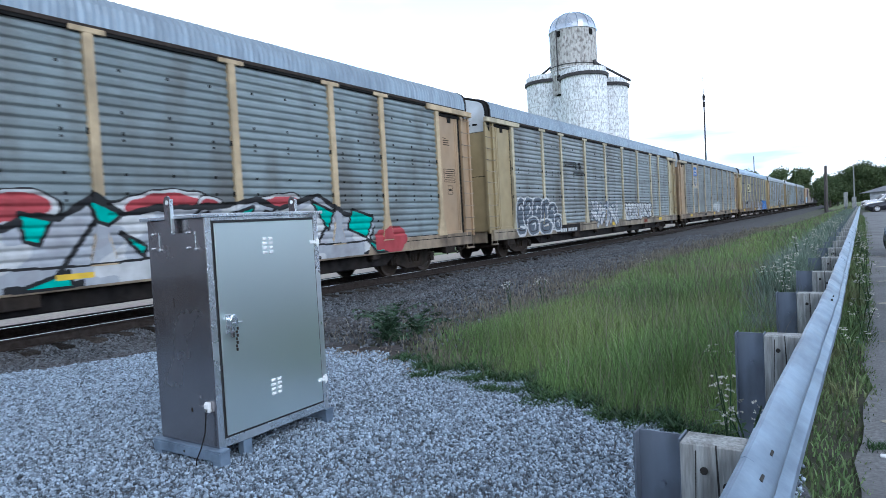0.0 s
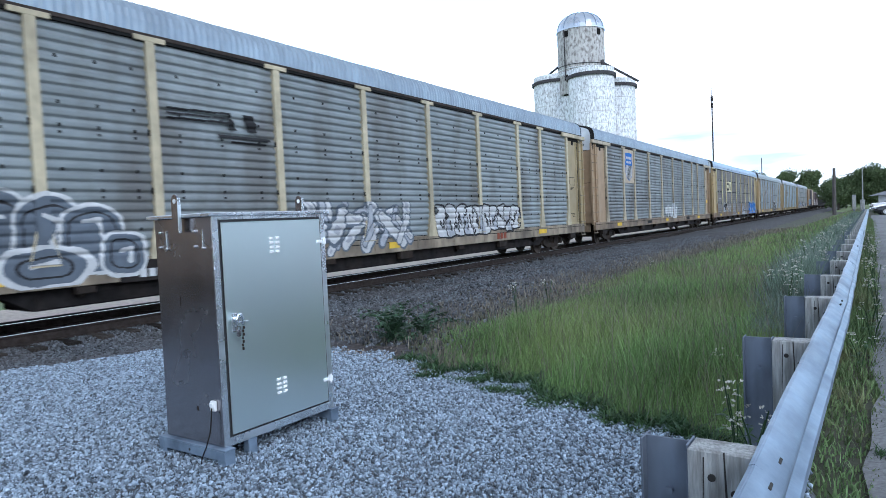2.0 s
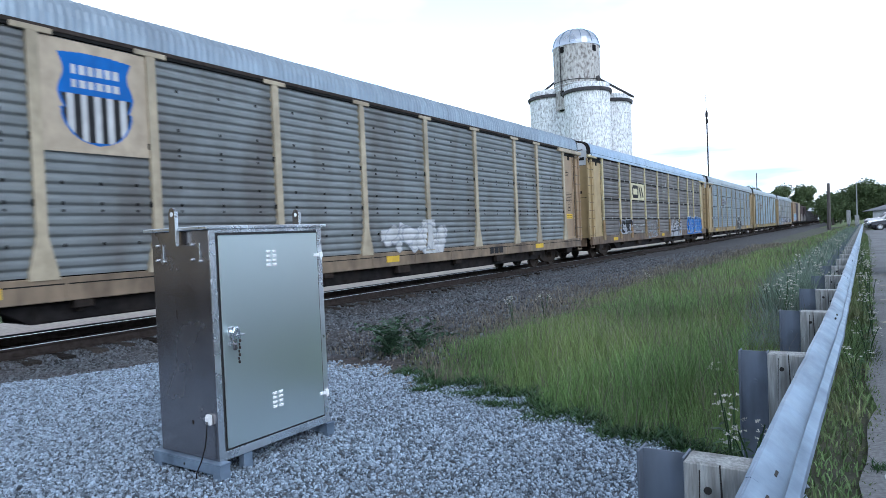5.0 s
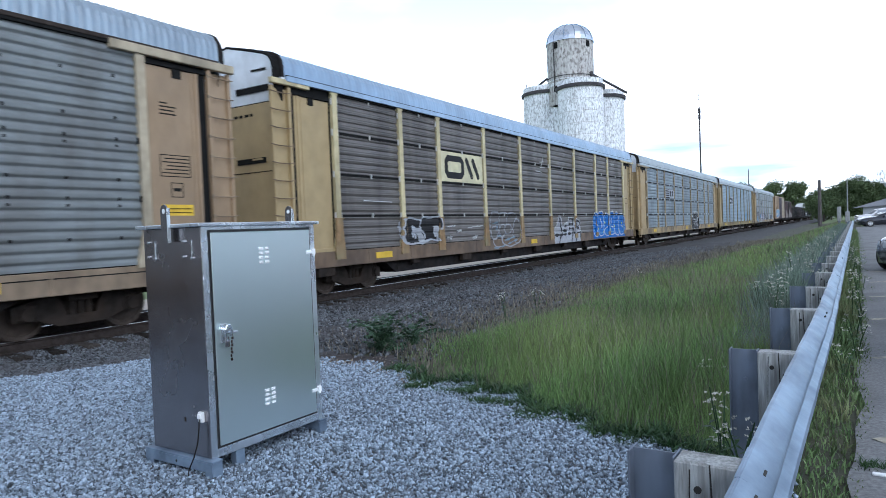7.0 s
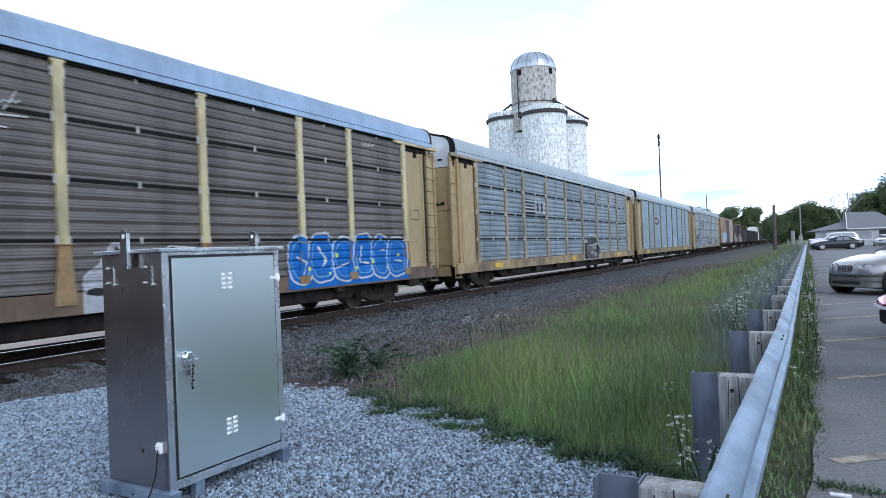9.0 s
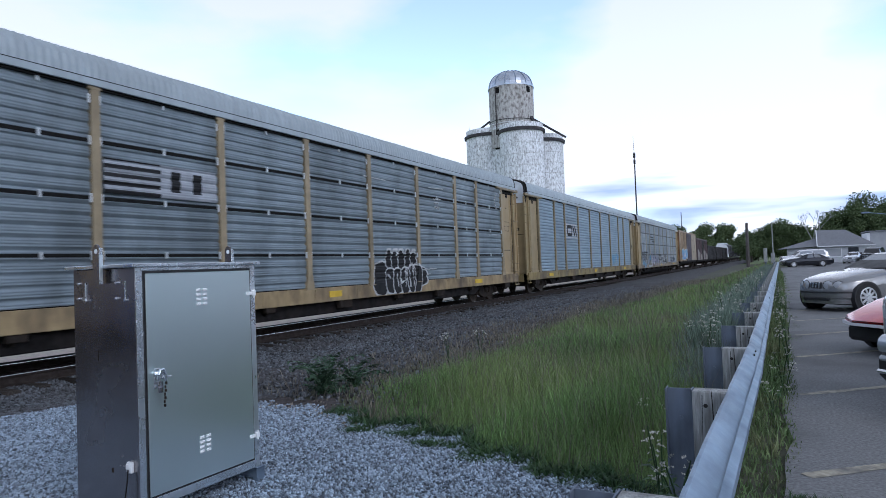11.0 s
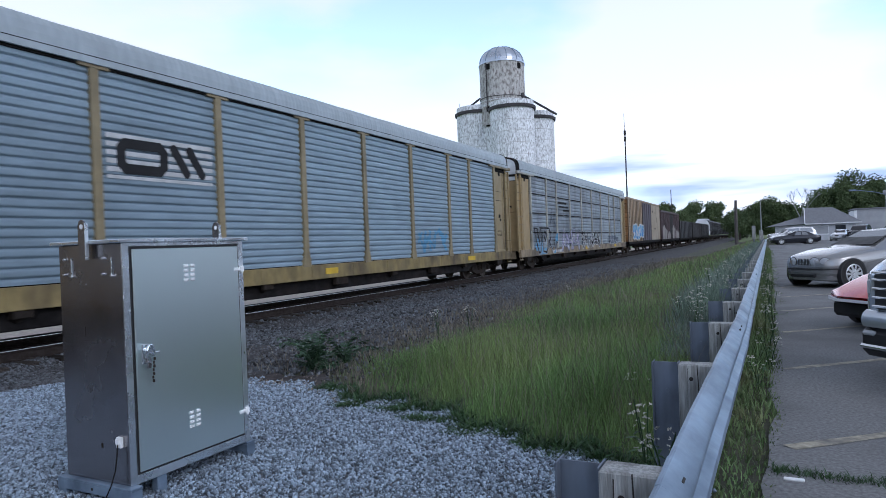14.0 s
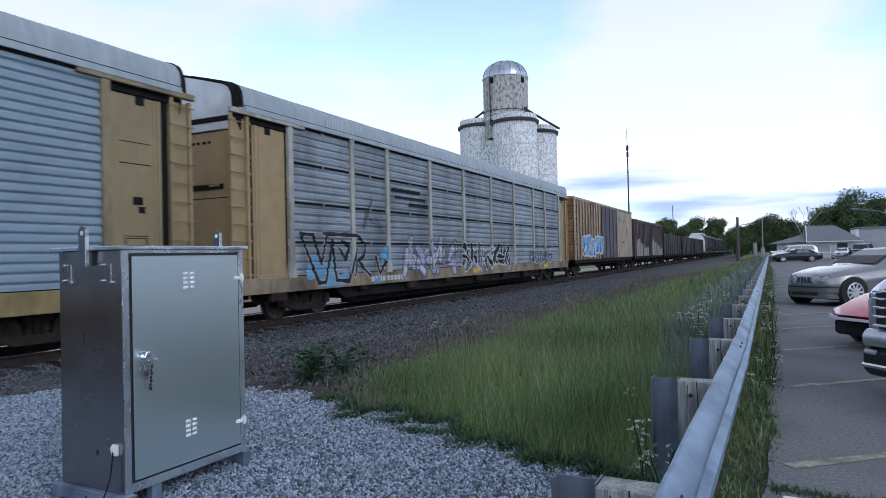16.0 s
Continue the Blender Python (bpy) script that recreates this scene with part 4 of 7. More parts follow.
    for y0, y1 in ((0.33, 0.40), (L - 0.31, L - 0.22)):
        g = Geo()
        for (xa, za), (xb, zb) in zip(full[:-1], full[1:]):
            g.add([(xa * 1.008, y0, za + 0.02), (xb * 1.008, y0, zb + 0.02), (xb * 1.008, y1, zb + 0.02), (xa * 1.008, y1, za + 0.02), (xa * 0.96, y0, za - 0.06), (xb * 0.96, y0, zb - 0.06), (xb * 0.96, y1, zb - 0.06), (xa * 0.96, y1, za - 0.06)],
                  [(0, 1, 2, 3), (4, 7, 6, 5), (0, 4, 5, 1), (2, 6, 7, 3)])
        part("roof_edge", g, "black_iron", car, "dark roof end cap")
    # both ends: hood, doors, ladders
    for s, o in ((1, 0.0), (-1, L)):
        Y = lambda v: o + s * v
        g = Geo()
        back = [(x * 0.985, z - 0.015) for x, z in full] + [(-1.40, 4.40), (1.40, 4.40)]
        front = [(x * 0.97, 4.37 + (z - 4.37) * 0.985) for x, z in back]
        n = len(back)
        g.add([(p, Y(0.40 if s > 0 else 0.30), q) for p, q in back] + [(p, Y(0.15 if s > 0 else 0.22), q) for p, q in front], [(i, (i + 1) % n, n + (i + 1) % n, n + i) for i in range(n)], slot=1, convex=True)
        g.add([(p, Y(0.147 if s > 0 else 0.218), q) for p, q in front], [tuple(range(n)) if s < 0 else tuple(range(n))[::-1]])
        if seed == 3:
            g.box((0.25, Y(0.125), 4.62), (1.25, Y(0.145), 4.76), slot=1).box((0.75, Y(0.125), 5.08), (1.2, Y(0.145), 5.12), slot=1).box((-0.6, Y(0.12), 5.0), (-0.35, Y(0.145), 5.2), slot=1)
        elif seed == 6:
            g.box((-1.3, Y(0.10), 4.40), (1.38, Y(0.145), 4.58), 0.01).box((-1.3, Y(0.09), 4.60), (1.38, Y(0.145), 4.70), slot=1)
        else:
            for k, w in enumerate((0.22, 0.3, 0.18)):
                g.box((0.1 + k * 0.4, Y(0.135), 4.62), (0.1 + k * 0.4 + w, Y(0.145), 4.68), slot=1)
        for (xa, za), (xb, zb) in zip(front[:len(full) - 1], front[1:len(full)]):
            g.cyl((xa, Y(0.15), za), (xb, Y(0.15), zb), 0.028, n=5, slot=1)
        part("gable", g, ["gable_white", "dark_gap"], car, "white painted end gable with dark edging")
        g = Geo()
        g.box((-1.36, Y(0.14), 1.02), (1.36, Y(0.2), 4.38), 0.01)
        g.box((-0.012, Y(0.13), 1.05), (0.012, Y(0.145), 4.36), slot=1).box((-1.3, Y(0.135), 2.88), (1.3, Y(0.145), 2.9), slot=1)
        if seed >= 3:
            g.box((0.2, Y(0.12), 3.08), (1.1, Y(0.145), 3.2), slot=1).box((0.7, Y(0.115), 3.15), (1.0, Y(0.13), 3.19))
        for k, w in enumerate((0.12, 0.1, 0.12, 0.08)):
            g.box((0.15 + k * 0.17, Y(0.135), 4.12), (0.15 + k * 0.17 + w, Y(0.145), 4.18), slot=1)
        part("end_door", g, [dm, "dark_gap"], car, "tan painted end doors")
        g = Geo()
        g.box((SIDE - 0.10, Y(0.02), 0.95), (SIDE - 0.02, Y(0.10), 4.70), 0.01).box((SIDE - 0.09, Y(0.09), 0.95), (SIDE - 0.075, Y(0.52), 4.66)).box((SIDE - 0.10, Y(0.50), 0.95), (SIDE + 0.005, Y(0.585), 4.72), 0.01)
        for k in range(10):
            z = 1.15 + k * 0.38
            g.tube([(SIDE - 0.012, Y(-0.03), z + 0.012), (SIDE + 0.008, Y(0.12), z - 0.012), (SIDE + 0.012, Y(0.46), z - 0.012), (SIDE - 0.01, Y(0.58), z + 0.012)], 0.012, 6, slot=1)
            g.box((SIDE - 0.02, Y(0.565), z - 0.03), (SIDE + 0.016, Y(0.60), z + 0.03), slot=1)
        part("ladder", g, [dm, sm], car, "painted corner ladder")
        # the sliding side door stands back under its track
        g = Geo()
        # near-black back sheet paints the shade in the gap beside the door
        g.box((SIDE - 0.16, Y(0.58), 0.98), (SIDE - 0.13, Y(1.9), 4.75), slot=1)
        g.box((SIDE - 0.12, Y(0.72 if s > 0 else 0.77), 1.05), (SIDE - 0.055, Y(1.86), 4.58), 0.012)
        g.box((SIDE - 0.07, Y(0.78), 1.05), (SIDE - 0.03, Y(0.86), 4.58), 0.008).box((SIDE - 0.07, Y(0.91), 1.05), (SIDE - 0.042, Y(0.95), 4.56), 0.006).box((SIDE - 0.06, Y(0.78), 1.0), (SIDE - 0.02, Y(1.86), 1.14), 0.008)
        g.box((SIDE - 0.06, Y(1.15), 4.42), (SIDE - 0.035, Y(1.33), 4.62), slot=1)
        # near-black strip paints the shadow under the header
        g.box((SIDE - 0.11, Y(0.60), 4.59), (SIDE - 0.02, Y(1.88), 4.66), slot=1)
        if s < 0:
            # stencilled boxes and lines, by car
            def line(y0, y1, z0, z1, slot=1):
                g.box((SIDE - 0.06, Y(y0), z0), (SIDE - 0.0525, Y(y1), z1), slot=slot)

            def outline(y0, y1, z0, z1):
                line(y0, y1, z0, z0 + 0.016), line(y0, y1, z1 - 0.016, z1), line(y0, y0 + 0.016, z0, z1), line(y1 - 0.016, y1, z0, z1)
            if seed in (0, 2):
                for k, w in enumerate((0.16, 0.34, 0.30, 0.34)):
                    line(1.62 - w, 1.62, 3.93 - k * 0.065, 3.955 - k * 0.065)
                outline(1.02, 1.66, 2.62, 3.02)
                for k in range(5):
                    line(1.06, 1.62 - 0.05 * (k % 3), 2.68 + k * 0.065, 2.70 + k * 0.065)
                outline(1.2, 1.46, 2.25, 2.52), line(1.25, 1.41, 2.36, 2.42)
                if seed == 2:
                    line(1.0, 1.66, 1.92, 2.12, 2)
                    for k in range(2):
                        line(1.04, 1.62, 1.965 + k * 0.07, 1.985 + k * 0.07)
            elif seed == 1:
                outline(1.06, 1.66, 2.72, 3.05)
                for k, w in enumerate((0.4, 0.28, 0.2)):
                    line(1.58 - w, 1.58, 2.62 - k * 0.05, 2.64 - k * 0.05)
                for k in range(3):
                    line(1.15, 1.6 - 0.1 * k, 1.5 - k * 0.06, 1.52 - k * 0.06)
            elif seed == 4:
                line(1.0, 1.62, 3.35, 3.365), outline(1.05, 1.6, 2.95, 3.18), line(0.92, 1.78, 2.1, 2.125)
                line(1.3, 1.42, 3.95, 3.98)
            elif seed == 5:
                line(1.0, 1.7, 3.3, 3.32), line(1.0, 1.7, 3.7, 3.715)
                line(1.2, 1.42, 2.55, 2.7), line(1.15, 1.3, 2.4, 2.52)
                outline(1.1, 1.62, 1.75, 1.98), outline(1.14, 1.58, 1.79, 1.94)
            else:
                outline(1.1, 1.6, 2.5, 2.8)
        part("side_door", g, [dm, "dark_gap", "paint_yellow"], car, "tan sliding side door" if s > 0 else "tan sliding side door with stencilled boxes")
        reach = 1.15 if seed == 3 and s > 0 else 2.55
        part("header", Geo().box((SIDE - 0.06, Y(-0.02), 4.70 if seed < 3 else 4.735), (SIDE + 0.065 if seed < 3 else SIDE + 0.05, Y(reach), 4.855), 0.012), ps, car, "door track header")
        g = Geo().box((SIDE - 0.05, Y(0.1), 0.55), (SIDE + 0.004, Y(0.55), 0.6), 0.005).box((SIDE - 0.04, Y(0.12), 0.58), (SIDE - 0.02, Y(0.15), 0.98)).box((SIDE - 0.04, Y(0.5), 0.58), (SIDE - 0.02, Y(0.53), 0.98))
        g.box((-0.9, Y(0.2), 0.62), (1.2, Y(0.3), 1.0), 0.02)
        part("end_step", g, sm, car, "stirrup step and end beam")
        coupler(car, Y(0.2), -s)
        truck(car, Y(3.0))
    for y, w in ((3.4, 0.7), (13.2, 0.55), (22.6, 0.7)):
        part("reflector", Geo().box((SIDE, y, 0.80), (SIDE + 0.016, y + w, 0.96), 0.003), "paint_yellow", car, "yellow reflective strip")
    rolling.append((car, TRAIN_START + index * CAR_PITCH))
    return car


def bars(car, u0, z, h, widths, material, style=1, x=None):
    """Unreadable stencilled lettering as plain bars."""
    u = u0
    for w in widths:
        xx = surface(u, z, style) if x is None else x
        if w:
            part("stencil_bar", Geo().box((xx - 0.002, u, z), (xx + 0.008, u + w, z + h), 0.0), material, car, "stencilled marking bar")
        u += w + h * 0.35


def chalk(car, strokes, label="thin white chalk marks"):
    """Thin hand-drawn pale strokes: each a wavering line from (u, z) to (u, z)."""
    for u0, z0, u1, z1, wave in strokes:
        n = 9
        pts = [(u0 + (u1 - u0) * i / n, z0 + (z1 - z0) * i / n + wave * math.sin(i * 2.4)) for i in range(n + 1)]
        g, r, x = Geo(), 0.012, SIDE - 0.012
        g.add([(x + dx, a, b + dz) for a, b in pts for dx, dz in ((-r, -r), (r, -r), (r, r), (-r, r))],
              [(4 * i + j, 4 * i + (j + 1) % 4, 4 * i + 4 + (j + 1) % 4, 4 * i + 4 + j) for i in range(n) for j in range(4)] + [(3, 2, 1, 0), (4 * n, 4 * n + 1, 4 * n + 2, 4 * n + 3)])
        part("chalk_mark", g, "paint_white", car, label)


GREY_A, GREY_B, GREY_C = (0.205, 0.245, 0.258), (0.222, 0.248, 0.256), (0.190, 0.208, 0.213)
TAN, YEL, ORANGE = (0.37, 0.255, 0.15), (0.325, 0.255, 0.135), (0.32, 0.225, 0.135)

car = autorack(0, 1, GREY_A, (0.50, 0.385, 0.235), TAN, "roof_steel", (0.29, 0.225, 0.155), "grey screened autorack railcar with red and teal graffiti", seed=0)
CREST = [(4.4, 1.5), (5.2, 2.1), (6.0, 1.75), (7.4, 2.05), (8.6, 1.7), (9.6, 2.15), (10.6, 1.8), (12.0, 2.05), (13.8, 1.68), (14.3, 1.87), (14.6, 1.8), (15.2, 2.15), (15.7, 1.85), (16.3, 1.95), (17.7, 1.97), (18.6, 2.1), (19.2, 1.9), (20.4, 2.2), (21.3, 1.75), (22.4, 1.65)]
TEAL = [[(14.05, 1.9), (14.5, 1.78), (14.3, 1.42), (14.1, 1.48)], [(15.1, 2.1), (15.65, 1.85), (15.4, 1.68), (15.2, 1.75)], [(15.6, 1.55), (16.05, 1.3), (16.0, 1.12)], [(13.9, 0.74), (14.7, 0.98), (14.75, 0.74)],
        [(20.2, 2.05), (20.9, 1.8), (20.7, 1.4)], [(21.6, 1.85), (22.4, 1.65), (22.1, 1.15), (21.4, 1.4)], [(22.1, 1.1), (23.0, 0.76), (22.5, 0.76)], [(17.9, 1.8), (18.5, 1.95), (18.3, 1.3), (18.0, 1.2)], [(18.8, 1.85), (19.3, 1.75), (19.0, 1.3)], [(16.8, 1.7), (17.4, 1.85), (17.1, 1.5)]]


def field_and_bubbles(U, Z):
    """A pale sprayed field with a jagged dark crest and teal slivers; red bubbles with white rims rise behind it."""
    wob = 0.03 * np.sin(U * 5.3) + 0.02 * np.sin(U * 13 + Z * 9)
    idx = np.full(U.shape, -1)
    for cu, cz, hu, hz in ((14.0, 1.95, 0.55, 0.20), (16.4, 2.0, 0.8, 0.2), (17.45, 1.93, 0.22, 0.13), (19.2, 2.0, 0.5, 0.16), (11.5, 2.0, 0.8, 0.2), (8.0, 2.0, 0.9, 0.2), (6.0, 2.0, 0.5, 0.2)):
        d = (np.hypot((U - cu) / hu, (Z - cz - 0.06 * np.sin(U * 2.3)) / hz) - 1) * hz + wob * 0.5
        idx[d < 0.075] = 2
        idx[d < 0.05] = 4
        idx[d < 0] = 5
    top = np.interp(U, [p[0] for p in CREST], [p[1] for p in CREST])
    low = 0.74
    field = (U > 4.4) & (U < 22.45 - 0.5 * np.abs(Z - 1.4)) & (Z < top) & (Z > low)
    tone = np.sin(U * 2.9) + 0.8 * np.sin(Z * 7 + U * 1.7) + 0.6 * np.sin(U * 8.1 - Z * 9)
    idx[field] = np.where(tone > 0.75, 4, np.where(tone < -0.8, 3, 1))[field]
    streak = field & (np.abs(((U * 1.0 - Z * 0.8) * 0.9) % 1.7 - 0.5) < 0.05) & (np.sin(U * 3.1) > -0.3)
    idx[streak] = 2
    idx[field & (np.abs(Z - 1.07 - 0.02 * np.sin(U * 2)) < 0.022)] = 2
    idx[field & (Z < low + 0.05 + 0.05 * np.sin(U * 6)) & (np.sin(U * 2.3) > 0.2)] = 2
    idx[(seg_dist(U, Z, CREST) + wob * 0.4 < 0.055) & (U < 22.4)] = 2
    for poly in TEAL:
        d = seg_dist(U, Z, poly + poly[:1])
        hit = within(U, Z, poly)
        idx[d < 0.04] = 2
        idx[hit & (d > 0.025)] = 0
    d = np.hypot((U - 23.1) / 0.75, (Z - 1.05) / 0.34) + 3 * wob
    idx[(d < 1) & (U > 22.45)] = 5
    idx[(np.abs(Z - 0.9) < 0.05) & (U > 14.5) & (U < 15.1)] = 6
    return idx


decal(car, "graffiti", 4.0, 24.4, 0.72, 2.35, 0.015, field_and_bubbles, ["teal", "pale", "black", "grey", "white", "red", "yellow"], 1, "teal and white graffiti with red bubbles")


car = autorack(1, 1, GREY_B, (0.47, 0.41, 0.28), YEL, "roof_steel", (0.255, 0.21, 0.15), "weathered grey autorack railcar with yellow posts and white graffiti", seed=1)
decal(car, "graffiti", 1.9, 6.5, 0.72, 2.25, 0.015, domes([(2.45, 1.45, 0.45, 0.66), (3.15, 1.58, 0.5, 0.56), (4.0, 1.55, 0.52, 0.6), (4.8, 1.5, 0.5, 0.58), (5.45, 1.42, 0.5, 0.52), (5.95, 1.15, 0.36, 0.34), (3.5, 1.08, 0.5, 0.32), (4.7, 1.02, 0.6, 0.27)], 0.06, 0, 1,
      [[(2.3, 1.75), (2.45, 1.9), (2.62, 1.72)], [(3.0, 1.85), (3.2, 1.92), (3.3, 1.7), (3.05, 1.5)], [(4.15, 1.8), (3.95, 1.85), (3.8, 1.6)], [(4.7, 1.82), (4.95, 1.7), (4.8, 1.4)], [(5.3, 1.7), (5.55, 1.72), (5.6, 1.45)], [(5.9, 1.2), (6.1, 1.25), (6.05, 1.05)], [(2.3, 1.1), (2.7, 1.05)], [(3.4, 1.15), (3.7, 1.2), (3.6, 0.95)], [(4.5, 1.05), (4.85, 1.1)]], inner=2), ["slate", "white", "black"], 1, "dark grey and white sprayed graffiti")
decal(car, "graffiti", 9.8, 14.6, 0.74, 2.0, 0.015, scrawl(15, 10.2, 14.3, 0.85, 2.0, 6, 0.11, 0.05, (0, 0, 2), 1, 3), ["white", "slate", "pale", "grey"], 1, "white sprayed graffiti")
decal(car, "graffiti", 15.2, 22.4, 0.72, 2.05, 0.014, bubbles(22, 15.5, 20.9, 0.98, 1.9, 10, 0.05, 0, 1, 2), ["white", "black", "pale"], 1, "white sprayed bubble graffiti")
decal(car, "emblem", 6.7, 9.4, 3.0, 4.0, 0.0125, lambda U, Z: np.where(((np.abs((Z - 3.47 - 0.02 * (U - 7)) % 0.085 - 0.04) < 0.018) & (U > 6.9) & (U < 8.3) & (Z > 3.47) & (Z < 3.76)) | ((U > 8.25) & (U < 8.95) & (Z > 3.4) & (Z < 3.72) & (np.sin(U * 11 + Z * 5) > 0.1))
      | ((np.abs(Z - 3.27) < 0.028) & (U > 8.0) & (U < 9.3)) | ((np.abs(Z - 3.17) < 0.022) & (U > 8.3) & (U < 9.2)), 0, -1), ["black"], 1, "faded black striped emblem")
bars(car, 19.2, 0.76, 0.2, [0.17] * 3, "paint_brick")
part("number_panel", Geo().box((SIDE, 5.85, 0.67), (SIDE + 0.016, 8.5, 1.035), 0.002), "black_iron", car, "black painted stretch of sill")
bars(car, 6.2, 0.735, 0.14, [0.12, 0.12, 0.14, 0.14, 0.0, 0.0, 0.0, 0.13, 0.13, 0.13, 0.13, 0.13, 0.13], "paint_white", x=SIDE + 0.018)

car = autorack(2, 1, GREY_C, (0.40, 0.34, 0.24), ORANGE, "roof_steel", (0.215, 0.16, 0.105), "grey autorack railcar with orange ends and a blue shield emblem", seed=2)


def shield(U, Z):
    """A cream panel with a shield: a blue chief with two rows of pale bars, pale below with dark stripes."""
    u, z = U - 5.68, Z - 3.95
    idx = np.where((np.abs(u) < 0.90) & (z > -0.95) & (z < 0.80), 3, -1)
    edge = np.where(z > -0.25, 0.54 + 0.05 * np.cos(z * 9), 0.56 * np.sqrt(np.clip(1 - ((-0.25 - z) / 0.56) ** 2, 0, 1)))
    top = 0.60 - 0.10 * np.clip(np.abs(u) - 0.2, 0, 1)
    rim, inside = (np.abs(u) < edge + 0.04) & (z > -0.83) & (z < top + 0.04), (np.abs(u) < edge) & (z > -0.78) & (z < top)
    idx = np.where(rim, 0, idx)
    idx = np.where(inside, np.where(z > -0.02, 0, np.where((u * 4.6 + 0.25) % 1.0 < 0.5, 1, 2)), idx)
    bar = ((np.abs(z - 0.36) < 0.075) | (np.abs(z - 0.14) < 0.065)) & (np.abs(u) < 0.40) & ((u * 7.0) % 1.0 < 0.72)
    return np.where(inside & bar, 1, idx)


decal(car, "emblem", 4.75, 6.6, 2.95, 4.75, 0.0125, shield, ["blue", "white", "black", "sand"], 1, "blue and white shield emblem on a cream panel", flat=SIDE - 0.018)
decal(car, "graffiti", 13.0, 16.6, 0.95, 1.9, 0.016, scrawl(31, 13.2, 16.4, 1.1, 1.75, 4, 0.15, 0.03, (0,), 1), ["white", "pale"], 1, "white sprayed graffiti")
bars(car, 9.0, 0.78, 0.15, [0.18] * 4, "paint_black")
bars(car, 18.9, 0.76, 0.22, [0.26] * 3, "paint_black")

car = autorack(3, 2, (0.145, 0.132, 0.124), (0.52, 0.45, 0.26), (0.36, 0.27, 0.135), "roof_blue", (0.155, 0.105, 0.066), "dark brown autorack railcar with yellow posts and blue graffiti", "clip_pale", seed=3)


def wordmark(u0, u1, z0, z1, stripes=False):
    """A pale panel with a ring and two slanted bands, drawn as plain shapes."""
    w, h = u1 - u0, z1 - z0

    def fn(U, Z):
        u, z = (U - u0) / w, (Z - z0) / h
        idx = np.where((u > 0) & (u < 1) & (z > 0) & (z < 1) & (~np.array(stripes) | ((Z % 0.15) < 0.09)), 0, -1)
        P = lambda pts: [(u0 + a * w, z0 + b * h) for a, b in pts]
        d = np.minimum(seg_dist(U, Z, P([(0.16, 0.78), (0.12, 0.66), (0.12, 0.34), (0.16, 0.22), (0.46, 0.22), (0.5, 0.34), (0.5, 0.66), (0.46, 0.78), (0.16, 0.78)])), seg_dist(U, Z, P([(0.60, 0.78), (0.72, 0.24)])))
        d = np.minimum(d, seg_dist(U, Z, P([(0.76, 0.78), (0.88, 0.24)])))
        return np.where(d < 0.095, 1, idx)
    return fn


decal(car, "emblem", 6.72, 9.5, 2.92, 3.86, 0.0125, wordmark(6.78, 9.42, 2.93, 3.85), ["cream", "black"], 2, "cream panel with a black ring and slanted bars", flat=SIDE - 0.016)
decal(car, "graffiti", 4.2, 6.9, 0.8, 2.0, 0.015, bubbles(41, 4.6, 6.6, 1.12, 1.85, 2, 0.06, 0, 1, 2), ["black", "pale", "grey"], 2, "dark graffiti with pale rims")
decal(car, "graffiti", 9.75, 12.4, 0.72, 2.1, 0.0135, domes([(10.25, 1.55, 0.40, 0.45), (10.9, 1.6, 0.38, 0.38), (11.55, 1.55, 0.42, 0.42), (10.5, 1.08, 0.45, 0.28), (11.35, 1.1, 0.6, 0.30), (11.95, 1.3, 0.3, 0.4), (10.15, 1.3, 0.22, 0.2), (10.75, 1.35, 0.2, 0.2), (11.2, 1.4, 0.22, 0.16)], 0.042, -1, 0,
      [[(10.0, 1.6), (10.4, 1.65), (10.3, 1.4)], [(10.7, 1.75), (11.0, 1.7)], [(11.3, 1.7), (11.6, 1.75), (11.7, 1.5)], [(10.3, 1.15), (10.7, 1.2)], [(10.9, 1.0), (11.7, 1.12)], [(10.0, 0.78), (10.35, 0.76), (11.0, 0.84), (11.9, 1.0)]], 1), ["grey", "mist"], 2, "hollow graffiti in thin white lines")


def angular(U, Z):
    """Upright grey shapes with broken black strokes and a pale edge, running down over the sill."""
    body = [(15.6, 0.70), (15.62, 1.3), (15.9, 1.5), (16.15, 1.86), (16.4, 1.8), (16.5, 1.3), (16.75, 1.5), (17.1, 1.55), (17.3, 1.78), (17.85, 1.74), (17.95, 1.45), (18.1, 1.72), (18.72, 1.62), (18.66, 1.28), (18.8, 1.15), (18.74, 0.70)]
    strokes = [[(16.2, 1.76), (16.5, 1.02)], [(16.55, 1.22), (17.0, 1.2), (17.1, 1.42), (16.85, 1.4)], [(17.3, 1.5), (17.75, 1.5), (17.8, 1.7), (17.35, 1.72)], [(17.3, 1.3), (17.8, 1.28), (17.9, 1.1)], [(18.0, 1.1), (18.15, 1.62), (18.62, 1.58), (18.5, 1.3), (18.25, 1.32)],
               [(18.1, 0.76), (18.2, 1.08), (18.6, 1.1)], [(16.1, 0.72), (16.25, 1.0)], [(17.55, 0.72), (17.7, 1.08)], [(18.74, 0.72), (18.7, 1.1)], [(15.65, 1.04), (17.5, 1.07)]]
    wob = 0.02 * np.sin(U * 13) + 0.015 * np.sin(Z * 19 + U * 3)
    d = seg_dist(U, Z, strokes[0])
    for pts in strokes[1:]:
        d = np.minimum(d, seg_dist(U, Z, pts))
    inside = within(U, Z, body)
    idx = np.where(inside, 0, np.where(seg_dist(U, Z, body[:-1]) < 0.03, 2, -1))
    idx = np.where(inside & (np.sin(U * 5.1 + Z * 2) + np.sin(Z * 7.7) > 0.9), 3, idx)
